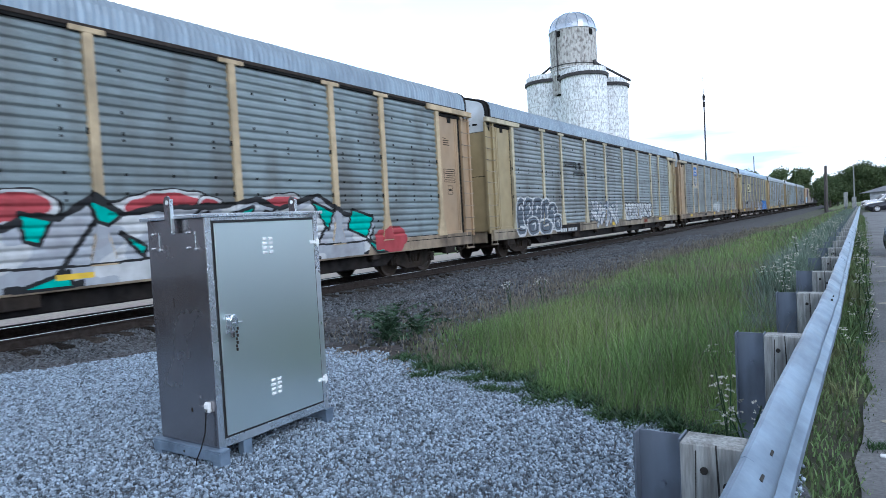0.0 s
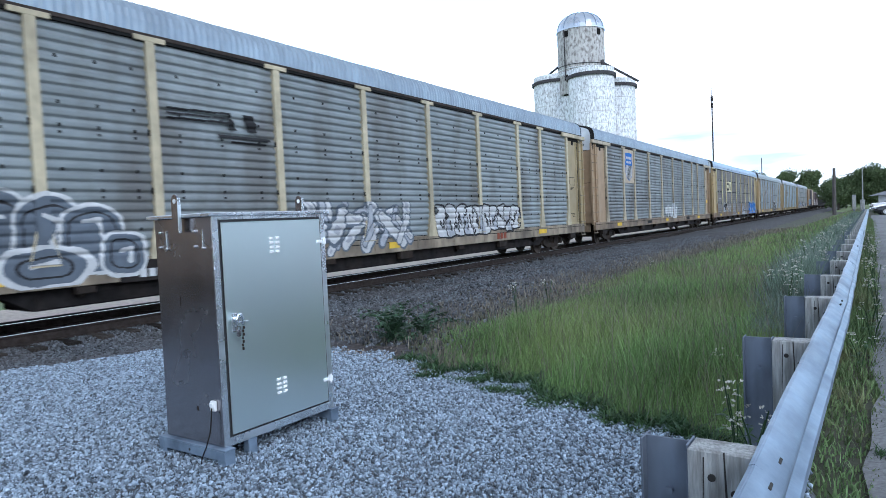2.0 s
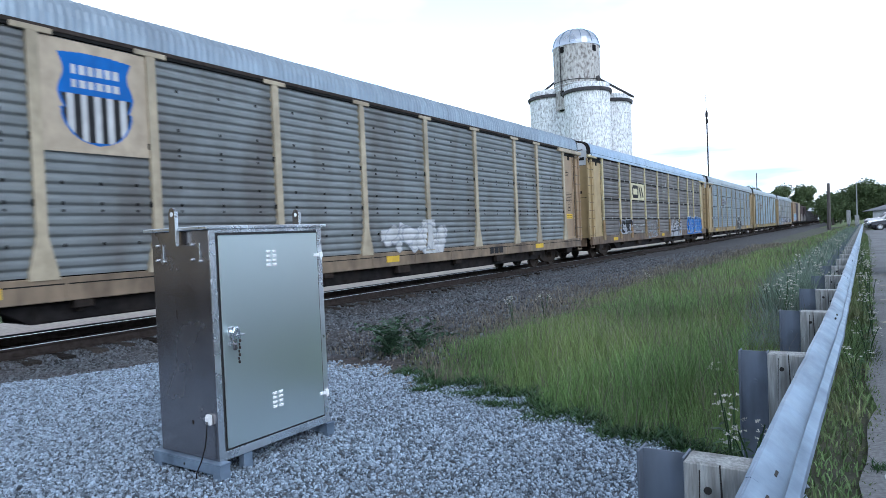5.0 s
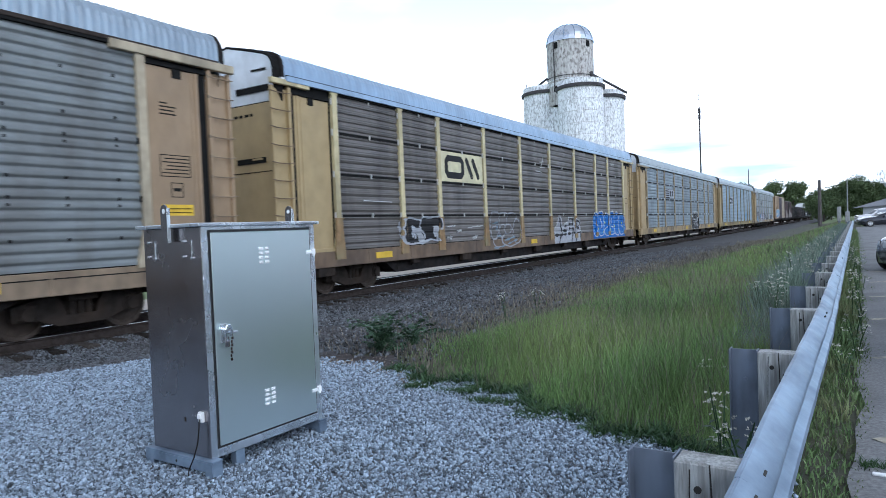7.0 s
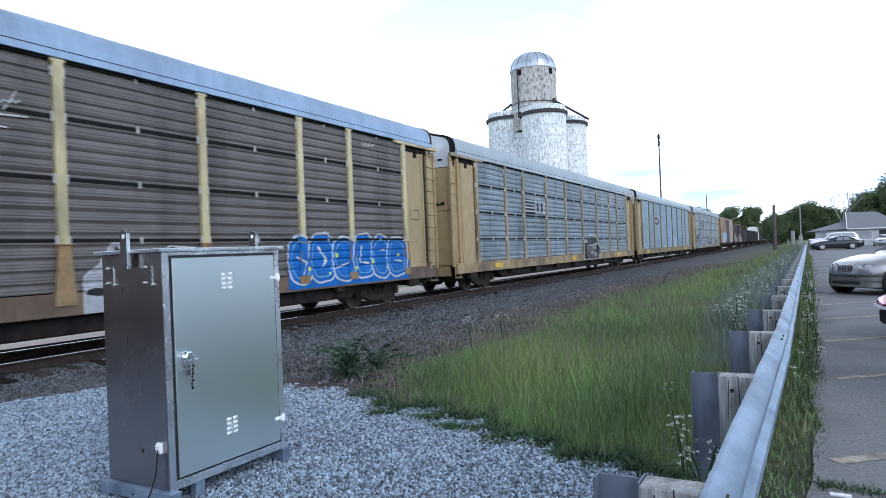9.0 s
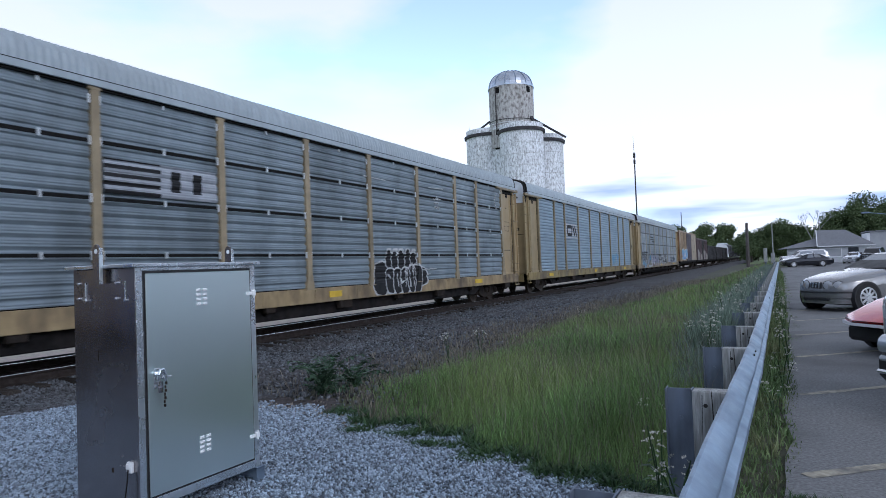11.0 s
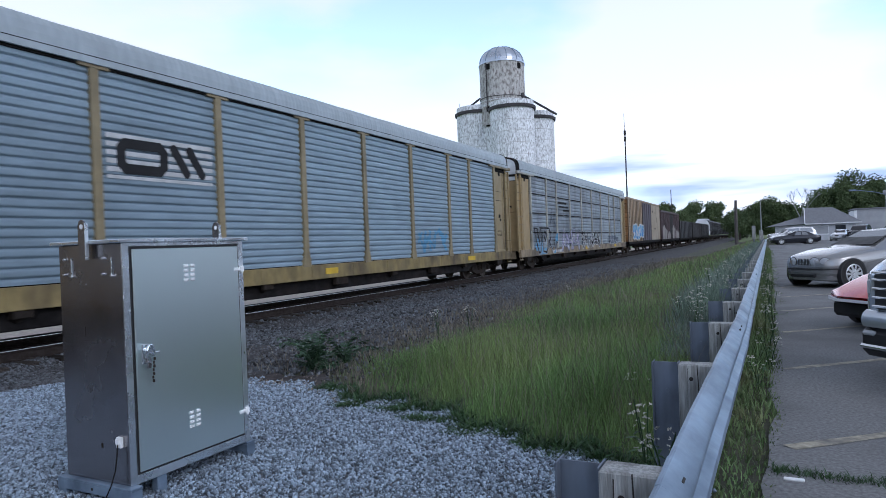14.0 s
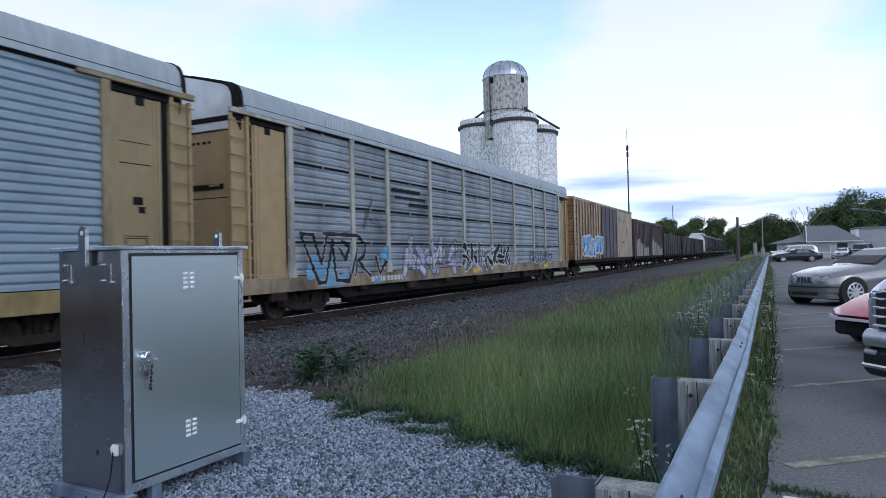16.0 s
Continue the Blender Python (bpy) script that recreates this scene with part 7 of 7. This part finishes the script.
SUV = [(0.0, 0.5, 1.02, 1.10, 0.86, 0.78), (0.10, 0.42, 1.06, 1.16, 0.97, 0.84), (0.5, 0.36, 1.10, 1.20, 1.0, 0.86), (1.3, 0.34, 1.14, 1.25, 1.0, 0.84), (1.5, 0.34, 1.16, 1.30, 1.0, 0.82), (2.2, 0.34, 1.18, 1.86, 1.0, 0.74),
       (3.4, 0.34, 1.2, 1.93, 1.0, 0.74), (4.9, 0.34, 1.2, 1.90, 1.0, 0.73), (5.25, 0.4, 1.2, 1.5, 0.97, 0.78), (5.35, 0.5, 1.1, 1.2, 0.94, 0.78)]
PICKUP = [(0.0, 0.36, 0.93, 1.00, 0.74, 0.62), (0.08, 0.32, 0.97, 1.06, 0.86, 0.70), (0.22, 0.30, 1.02, 1.11, 0.94, 0.76), (0.5, 0.28, 1.07, 1.16, 0.99, 0.86), (1.2, 0.28, 1.10, 1.2, 1.0, 0.84), (1.4, 0.28, 1.12, 1.25, 1.0, 0.82), (2.1, 0.3, 1.08, 1.70, 1.0, 0.74),
          (3.4, 0.3, 1.1, 1.78, 1.0, 0.74), (4.9, 0.3, 1.1, 1.74, 1.0, 0.73), (5.25, 0.36, 1.1, 1.4, 0.97, 0.78), (5.35, 0.4, 1.0, 1.1, 0.94, 0.78)]
WEDGE = [(0.0, 0.41, 0.45, 0.47, 0.36, 0.30), (0.25, 0.39, 0.54, 0.59, 0.76, 0.62), (0.6, 0.38, 0.63, 0.70, 0.84, 0.69), (0.8, 0.2, 0.68, 0.76, 0.87, 0.72), (1.5, 0.18, 0.80, 0.89, 0.89, 0.74), (2.3, 0.18, 0.84, 1.15, 0.9, 0.58), (2.8, 0.18, 0.82, 1.2, 0.9, 0.55),
         (3.5, 0.2, 0.84, 1.0, 0.9, 0.6), (4.2, 0.24, 0.84, 0.9, 0.88, 0.7), (4.45, 0.34, 0.8, 0.86, 0.82, 0.66)]


def nose_at(x, y, heading):
    """Pose of a vehicle whose nose stands at (x, y); its tail lies along heading (degrees from +x)."""
    return pose(x, y, 0, 0, 0, heading)


def build_vehicles():
    vehicle("silver_sedan", "silver sedan with round headlights parked nose-in at the rail", "car", nose_at(1.26, 17.19, 40), (0.29, 0.288, 0.29), 4.88, 1.82, SEDAN, (1.5, 2.35, 3.4, 4.15), 0.35, (0.66, 3.55))
    vehicle("red_sports_car", "low red wedge-nosed sports car with a pale nose", "car", nose_at(1.66, 8.76, 38), (0.45, 0.02, 0.03), 4.45, 1.8, WEDGE, (1.75, 2.35, 2.85, 3.7), 0.32, (0.95, 3.4), face="wedge")
    vehicle("silver_pickup", "pale blue-silver pickup truck with chrome bar grille", "truck", nose_at(1.98, 4.85, 38) @ Matrix.Diagonal((1.1, 1.08, 1.07, 1)), (0.50, 0.53, 0.57), 5.35, 2.0, PICKUP, (1.4, 2.2, 4.7, 5.2), 0.40, (1.0, 4.2), face="truck")
    vehicle("black_sedan", "black sedan parked far across the lot", "car", nose_at(0.0, 80, 12), (0.02, 0.022, 0.03), 4.88, 1.82, SEDAN, (1.7, 2.5, 3.4, 4.15), 0.33, (0.92, 3.75))
    vehicle("white_sedan", "white sedan parked beside the black sedan", "car", nose_at(-0.2, 86, 12), (0.7, 0.71, 0.73), 4.88, 1.82, SEDAN, (1.7, 2.5, 3.4, 4.15), 0.33, (0.92, 3.75))
    vehicle("white_van", "white van at the far end of the lot", "van", nose_at(-0.3, 93, 12), (0.75, 0.75, 0.76), 5.35, 2.0, SUV, (1.4, 2.2, 4.7, 5.2), 0.40, (1.0, 4.2), face="truck")
    vehicle("dark_suv", "dark grey sport utility vehicle before the shop", "car", nose_at(9.2, 92, 75), (0.05, 0.05, 0.06), 5.35, 2.0, SUV, (1.4, 2.2, 4.7, 5.2), 0.40, (1.0, 4.2), face="truck")
    vehicle("pale_sedan", "pale sedan before the shop", "car", nose_at(7.4, 95, 75), (0.6, 0.61, 0.64), 4.88, 1.82, SEDAN, (1.7, 2.5, 3.4, 4.15), 0.33, (0.92, 3.75))
    vehicle("black_suv", "black sport utility vehicle near the white building", "car", nose_at(9.6, 76, 40), (0.02, 0.02, 0.025), 5.35, 2.0, SUV, (1.4, 2.2, 4.7, 5.2), 0.40, (1.0, 4.2), face="truck")


build_silos()
build_sky_blocker()
build_mast()
build_trees()
build_buildings()
build_vehicles()


# ---- loose stone and plants ----
OCT_V = np.array([(1, 0.1, 0), (-0.9, 0, 0.15), (0.1, 1, -0.1), (0, -0.95, 0.1), (0.15, 0.1, 0.9), (-0.1, 0, -1)])
OCT_F = [(0, 2, 4), (2, 1, 4), (1, 3, 4), (3, 0, 4), (2, 0, 5), (1, 2, 5), (3, 1, 5), (0, 3, 5)]


def build_stones():
    rng = np.random.default_rng(21)
    n = 230000
    x, y = rng.uniform(-7.5, 0.35, n), np.where(rng.uniform(0, 1, n) < 0.86, rng.uniform(-1.6, 3.6, n), rng.uniform(-5.9, -1.6, n))
    ok = ((y > -2.3 + (0.3 - x) * 0.36) | (rng.uniform(0, 1, n) < 0.4)) & (y < np.array([pad_edge(a) for a in x]) + rng.normal(0, 0.07, n))
    x, y = x[ok], y[ok]
    far = np.hypot(x - 0.6, y + 2.1)
    size = rng.uniform(0.0045, 0.0125, len(x)) * (0.92 + far * 0.12)
    tu = rand_turns(rng, len(x)) * size[:, None, None] * rng.uniform(0.35, 1.4, (len(x), 1, 3))
    many("gravel_stones", OCT_V, OCT_F, (tu, np.stack([x, y, 0.012 + rng.uniform(0, 0.012, len(x))], -1)), "limestone", "loose pale crushed limestone stones", "gravel")
    n = 110000
    lx, ly = rng.uniform(0.95, 7.9, n), 36 * rng.uniform(0, 1, n) ** 1.5 - 1
    # thicker on the shoulder beside the rail
    lx[62000:], ly[62000:] = np.concatenate([rng.uniform(1.25, 4.6, 22000), rng.uniform(0.86, 2.7, 26000)]), np.concatenate([rng.uniform(-3.5, 9.0, 22000), rng.uniform(-3.5, 8.0, 26000)])
    z = np.interp(lx, [0.9, 1.22, 1.42, 2.5, 3.0, 3.5, 4.0, 4.6, 6.5, 7.9], [-0.19, -0.2, -0.29, -0.30, -0.25, -0.15, -0.05, -0.02, -0.015, -0.02])
    c, s = math.cos(radians(TRACK_TURN)), math.sin(radians(TRACK_TURN))
    wx, wy = TRACK_X + c * lx - s * ly, s * lx + c * ly
    ok = ((lx > 1.3) | (np.abs((ly + 8) % 0.53 - 0.265) < 0.14) | (rng.uniform(0, 1, n) < 0.04)) & (wy > np.array([pad_edge(a) if a > -7.6 else -9 for a in wx])) & (rng.uniform(0, 1, n) < np.interp(wx, [-6.0, -4.6, -3.4], [1, 0.5, 0.12]))
    size = rng.uniform(0.012, 0.036, n) * (1 + 0.35 * (rng.uniform(0, 1, n) < 0.25))
    tu = rand_turns(rng, n) * size[:, None, None] * rng.uniform(0.6, 1.3, (n, 1, 3))
    many("ballast_stones", OCT_V, OCT_F, (tu[ok], np.stack([wx, wy, z + 0.01], -1)[ok]), "ballast_stone", "loose grey ballast stones", "ballast")


def blades(name, x, y, h, w, lean, rng, material, label):
    n = len(x)
    a = rng.uniform(0, 2 * math.pi, n)
    b = rng.uniform(0, 2 * math.pi, n)
    side = np.stack([np.cos(a), np.sin(a), np.zeros(n)], -1) * w[:, None]
    bend = np.stack([np.cos(b), np.sin(b), np.zeros(n)], -1) * (h * lean * rng.uniform(0.2, 1, n))[:, None]
    o = np.stack([x, y, np.full(n, -0.03)], -1)
    up = np.array([0, 0, 1.0]) * h[:, None]
    p = [o - side, o + side, o + up * 0.4 + bend * 0.16 + side * 0.85, o + up * 0.4 + bend * 0.16 - side * 0.85, o + up * 0.75 + bend * 0.5 + side * 0.55, o + up * 0.75 + bend * 0.5 - side * 0.55,
         o + up * 0.97 + bend * 1.0 + side * 0.08, o + up * 0.97 + bend * 1.0 - side * 0.08]
    vs = np.stack(p, 1).reshape(-1, 3)
    return raw(name, vs, np.array([(0, 1, 2, 3), (3, 2, 4, 5), (5, 4, 6, 7)]), 8, n, material, label, "grass")


def grass_left(y):
    return np.interp(y, [2, 3, 5, 11, 20, 35, 60, 120], [-2.2, -2.9, -3.55, -3.95, -3.9, -3.5, -3.3, -3.3]) + 0.2 * np.sin(y * 0.9) + 0.12 * np.sin(y * 2.3)


def build_grass():
    rng = np.random.default_rng(33)
    xs, ys = [], []
    for n, y0, y1 in ((110000, 1.9, 12), (46000, 12, 32), (34000, 32, 120)):
        xs.append(rng.uniform(-5.2, 0.12, n))
        ys.append(y0 + (y1 - y0) * rng.uniform(0, 1, n) ** (1.0 if y0 < 30 else 1.5))
    x, y = np.concatenate(xs), np.concatenate(ys)
    edge = np.array([pad_edge(a) for a in x])
    ok = (y > edge + rng.normal(0.02, 0.08, len(x))) & (x > grass_left(y) + rng.normal(0, 0.25, len(x))) & (x < 0.1 + np.where(y > 3.8, -0.0105 * (y - 3.8), 0))
    x, y, edge = x[ok], y[ok], edge[ok]
    inner = np.clip((y - edge) / 1.2, 0, 1) * np.clip((x - grass_left(y)) / 1.0, 0.1, 1)
    patch = 0.5 + 0.5 * np.sin(x * 1.7 + 0.6 * np.sin(y * 0.8)) * np.sin(y * 0.55 + 1)
    h = (0.08 + 0.36 * inner * (0.65 + 0.35 * patch)) * rng.uniform(0.6, 1.25, len(x))
    w = 0.0017 + 0.0014 * rng.uniform(0, 1, len(x)) + 0.00030 * np.maximum(0, y - 2)
    blades("tall_grass", x, y, h, w, 0.55, rng, "blade", "tall uncut green grass along the guardrail")
    pick = rng.uniform(0, 1, len(x)) < 0.07
    blades("seed_stems", x[pick], y[pick], h[pick] * 1.35 + 0.08, w[pick] * 0.7, 0.45, rng, "dry_blade", "thin dry seed stems in the grass")
    n = 5200
    xx = rng.uniform(-3.6, 0.0, n)
    yy = np.array([pad_edge(a) for a in xx]) + rng.normal(0.06, 0.07, n)
    blades("edge_weeds", xx, yy, rng.uniform(0.03, 0.12, n), rng.uniform(0.004, 0.012, n), 1.5, rng, "weed", "low dark green weeds creeping onto the gravel")
    cx = np.concatenate([[-2.83, -2.88, -2.43, -2.34, -1.98, -1.85, -2.08], rng.uniform(-2.9, -2.0, 5), rng.uniform(-2.0, -0.4, 12)])
    cy = np.array([pad_edge(a) for a in cx]) - rng.uniform(-0.06, 0.12, len(cx))
    cy[:7] = (2.80, 2.76, 2.78, 2.80, 2.60, 2.62, 2.60)
    rad = np.concatenate([[0.085, 0.06, 0.085, 0.07, 0.10, 0.11, 0.07], rng.uniform(0.04, 0.10, len(cx) - 7)])
    k = np.concatenate([np.repeat(np.arange(7), 900), rng.integers(7, len(cx), 6500)])
    xx, yy = cx[k] + rng.normal(0, 1, len(k)) * rad[k] * 0.9, cy[k] + rng.normal(0, 1, len(k)) * rad[k] * 0.5
    blades("weed_mats", xx, yy, rng.uniform(0.03, 0.085, len(k)), rng.uniform(0.004, 0.010, len(k)), 1.3, rng, "weed", "small ragged mats of low green weeds rooted in the gravel")
    n = 13000
    yy = 3.2 + 40 * rng.uniform(0, 1, n) ** 1.6
    xx = grass_left(yy) + rng.normal(-0.55, 0.7, n)
    # a strip of bare soil stays free along the gravel
    ok = yy > np.array([pad_edge(a) for a in xx]) + np.interp(xx, [-3.6, -3.3], [0.5, 0.05]) + rng.normal(0, 0.08, n)
    ok &= rng.uniform(0, 1, n) < np.interp(yy, [3.4, 5.5, 9.0], [0.35, 0.6, 1.0])
    blades("dry_grass", xx[ok], yy[ok], rng.uniform(0.05, 0.2, ok.sum()), np.full(ok.sum(), 0.004) + 0.0002 * yy[ok], 0.9, rng, "dry_blade", "sparse dry brown grass at the ballast edge")
    n = 34000
    yy = -3 + 60 * rng.uniform(0, 1, n) ** 1.5
    off = np.where(yy > 3.8, -0.0105 * (yy - 3.8), 0)
    xx = 0.16 + 0.70 * rng.uniform(0, 1, n) ** 1.2 + off + 0.05 * np.sin(yy * 3)
    hh = rng.uniform(0.02, 0.085, n) * (1 + 0.8 * np.sin(yy * 1.3) ** 2) * np.interp(yy, [3, 6, 20], [0.75, 1.9, 2.7]) * np.clip((0.78 + off - xx) / 0.3, 0.15, 1)
    blades("verge_weeds", xx, yy, hh, np.full(n, 0.005) + 0.0002 * np.maximum(yy, 0), 0.8, rng, "verge_weed", "low green weeds between guardrail and asphalt")


def build_post_weeds():
    """Rank pale weeds that hide the far posts of the guardrail."""
    rng = np.random.default_rng(55)
    n = 52000
    yy = 4.6 + 46 * rng.uniform(0, 1, n) ** 1.4
    clump = 0.5 + 0.5 * np.sin(yy * 2.6) * np.sin(yy * 0.83 + 1)
    near = rng.uniform(0, 1, n) < 0.6
    xx = np.where(near, rng.uniform(-0.36, 0.02, n), rng.uniform(-0.62, 0.12, n)) + np.where(yy > 3.8, -0.0105 * (yy - 3.8), 0)
    ok = rng.uniform(0, 1, n) < np.where(near, 0.55, 0.25) + 0.4 * clump
    hh = rng.uniform(0.45, 0.95, n) * np.where(near, 0.85 + 0.15 * clump, 0.55 + 0.4 * clump) * np.interp(yy, [4.6, 6.6], [0.5, 1.0])
    blades("post_weeds", xx[ok], yy[ok], hh[ok], (0.0045 + 0.00028 * yy)[ok], 0.35, rng, "pale_weed", "rank pale green weeds around the guardrail posts")


M["pale_weed"] = mat("pale_weed", (0.145, 0.20, 0.15), 0.8, var=0.35, scale=1.5, per="island", stain=(0.27, 0.30, 0.30), stain_amt=0.6, stain_scale=2.2, spec=0.2)
build_post_weeds()


def build_crack_weeds():
    """Grass rooted in the cracks of the asphalt."""
    rng = np.random.default_rng(77)
    n = 2600
    xx = 0.62 + 2.6 * rng.uniform(0, 1, n) ** 1.3
    yy = 2.28 + 0.10 * np.sin(xx * 4) + 0.22 * (xx - 0.6) + rng.normal(0, 0.035, n)
    blades("crack_weeds", xx, yy, rng.uniform(0.02, 0.07, n), np.full(n, 0.004), 1.2, rng, "weed", "low weeds growing from an asphalt crack")


build_crack_weeds()


def build_litter():
    """Dry leaves and straw where the gravel meets the soil."""
    rng = np.random.default_rng(91)
    n = 420
    x = rng.uniform(-4.6, -2.6, n)
    y = np.array([pad_edge(a) for a in x]) + rng.normal(-0.05, 0.13, n)
    tu = rand_turns(rng, n) * (rng.uniform(0.02, 0.05, n))[:, None, None]
    many("leaf_litter", [(-0.5, 0, 0), (0, -0.22, 0.06), (0.5, 0, 0), (0, 0.22, 0.03)], [(0, 1, 2, 3)], (tu, np.stack([x, y, np.full(n, 0.025)], -1)), "litter", "dry tan leaves and straw at the gravel edge", "debris")


M["litter"] = mat("litter", (0.22, 0.19, 0.15), 0.9, var=0.3, per="island", spread=(0.3, 1.6))
build_litter()


def wildflower(x, y, h, seed, n=14):
    rng = random.Random(seed)
    f = thing("wildflower", "weedy stem with clustered small white flowers", "flower", pose(x, y, -0.02), "white wildflowers by the guardrail")
    st, pt = Geo(), Geo()
    for k in range(3):
        a = rng.uniform(0, 6.28)
        tip = (0.10 * math.cos(a), 0.10 * math.sin(a), h * rng.uniform(0.8, 1))
        st.tube([(0, 0, 0), (tip[0] * 0.4, tip[1] * 0.4, h * 0.55), tip], 0.004, 5)
        for _ in range(3):
            b, z = rng.uniform(0, 6.28), rng.uniform(0.2, 0.7)
            c = (tip[0] * z * 0.7, tip[1] * z * 0.7, h * z)
            st.add([c, (c[0] + 0.05 * math.cos(b) - 0.012 * math.sin(b), c[1] + 0.05 * math.sin(b) + 0.012 * math.cos(b), c[2] + 0.02), (c[0] + 0.11 * math.cos(b), c[1] + 0.11 * math.sin(b), c[2] + 0.01),
                    (c[0] + 0.05 * math.cos(b) + 0.012 * math.sin(b), c[1] + 0.05 * math.sin(b) - 0.012 * math.cos(b), c[2] + 0.02)], [(0, 1, 2, 3)])
        for _ in range(n // 3):
            c = Vector((tip[0] + rng.uniform(-0.05, 0.05), tip[1] + rng.uniform(-0.05, 0.05), tip[2] + rng.uniform(-0.07, 0.03)))
            for q in range(4):
                t = Matrix.Rotation(q * math.pi / 2 + rng.uniform(0, 1), 4, "Z") @ Matrix.Rotation(rng.uniform(-1.5, 1.5), 4, "X") @ Matrix.Rotation(rng.uniform(-0.9, 0.9), 4, "Y")
                pt.add([c, c + t @ Vector((0.008, -0.006, 0.002)), c + t @ Vector((0.016, 0, 0.003)), c + t @ Vector((0.008, 0.006, 0.002))], [(0, 1, 2, 3)])
    part("stem", st, "weed", f)
    tagged(part("petals", pt, "petal", f, "small white petals"), kind="stuff")


def shrub(x, y, h, seed, stems=22):
    """A young weed tree: thin arching stems with rows of paired narrow leaflets."""
    rng = random.Random(seed)
    s = thing("weed_shrub", "low leafy green weed shrub at the ballast edge", "shrub", pose(x, y, -0.02))
    st, lf = Geo(), Geo()
    for k in range(stems):
        a, rise = k * 2.4 + rng.uniform(-0.4, 0.4), rng.uniform(0.3, 1)
        ln = h * rng.uniform(0.8, 1.6) * (1.25 - 0.5 * rise)
        pts = [Vector((math.cos(a) * ln * q * (0.2 + 0.5 * q), math.sin(a) * ln * q * (0.2 + 0.5 * q), h * rise * (1.75 * q - 0.85 * q * q))) for q in np.linspace(0, 1, 11)]
        st.tube(pts, 0.0035, 5)
        for i in range(2, 11):
            d = (pts[i] - pts[i - 1]).normalized()
            nrm = Vector((-d.y, d.x, 0)).normalized()
            size = h * (0.17 if i < 9 else 0.10) * rng.uniform(0.7, 1.15)
            for sd in (-1, 1):
                tip = pts[i] + nrm * sd * size + d * size * 0.45 + Vector((0, 0, rng.uniform(-0.06, 0.01)))
                mid = pts[i].lerp(tip, 0.45)
                w = 0.018 + 0.02 * size
                lf.add([pts[i], mid + d * w + Vector((0, 0, 0.008)), tip, mid - d * w + Vector((0, 0, 0.004))], [(0, 1, 2, 3)])
    part("stem", st, "weed", s)
    tagged(part("leaves", lf, "shrub_leaf", s, "paired narrow green leaves"), kind="stuff")


build_stones()
build_grass()
for k, (x, y, h) in enumerate(((0.0, 1.62, 0.56), (0.09, 1.64, 0.44), (0.06, 1.75, 0.34), (-0.2, 5.6, 0.75), (-0.1, 6.2, 0.8), (-0.25, 7.4, 0.85), (0.1, 8.2, 0.8), (0.62, 7.2, 0.55), (0.6, 9.5, 0.6), (0.55, 11.8, 0.65), (-0.3, 9.6, 0.9),
                               (-0.25, 12.0, 0.9), (0.0, 14.0, 0.9), (0.5, 15.0, 0.7), (-0.3, 17.0, 0.9), (-0.2, 21.0, 0.95), (0.3, 20.0, 0.8), (-4.0, 6.8, 0.5), (-3.7, 7.3, 0.5), (-3.2, 11.5, 0.55), (-0.4, 3.6, 0.35), (0.5, 4.6, 0.32), (0.58, 5.6, 0.4), (0.55, 6.4, 0.45), (0.5, 8.4, 0.5), (0.52, 10.4, 0.55), (0.4, 13.0, 0.6), (-0.15, 10.6, 0.8), (-0.1, 8.8, 0.75), (-0.3, 13.2, 0.85), (0.35, 17.5, 0.7), (-0.3, 15.4, 0.85), (-0.2, 19.0, 0.9))):
    wildflower(x, y, h, 500 + k, 18)
rng_f = random.Random(61)
for k in range(34):
    y = rng_f.uniform(5.2, 26)
    side = rng_f.random() < 0.7
    wildflower(rail_off(y) + (rng_f.uniform(-0.35, 0.05) if side else rng_f.uniform(0.42, 0.62)), y, rng_f.uniform(0.6, 0.92) if side else rng_f.uniform(0.35, 0.6), 700 + k, 24)
shrub(-4.45, 4.35, 0.58, 8, 13)
shrub(-4.22, 4.62, 0.50, 12, 9)
shrub(-4.40, 4.22, 0.30, 15, 16)
shrub(-0.45, -0.55, 0.10, 10)


# ---- movement ----
def motions():
    for ob, start in rolling:
        rows = []
        for t in range(17):
            u = start - TRAIN_SPEED * t + TRAIN_PULL * (t - 8) ** 2
            rows.append((t, pose(TRACK_X + SLOPE * u, u, 0, 0, 0, TRACK_TURN)))
        walk(ob, rows)
    for ob, y, r in spinning:
        walk(ob, [(k / 15, pose(0, y, r, math.degrees(TRAIN_SPEED * k / 15 / r), 0, 0)) for k in range(241)])


motions()
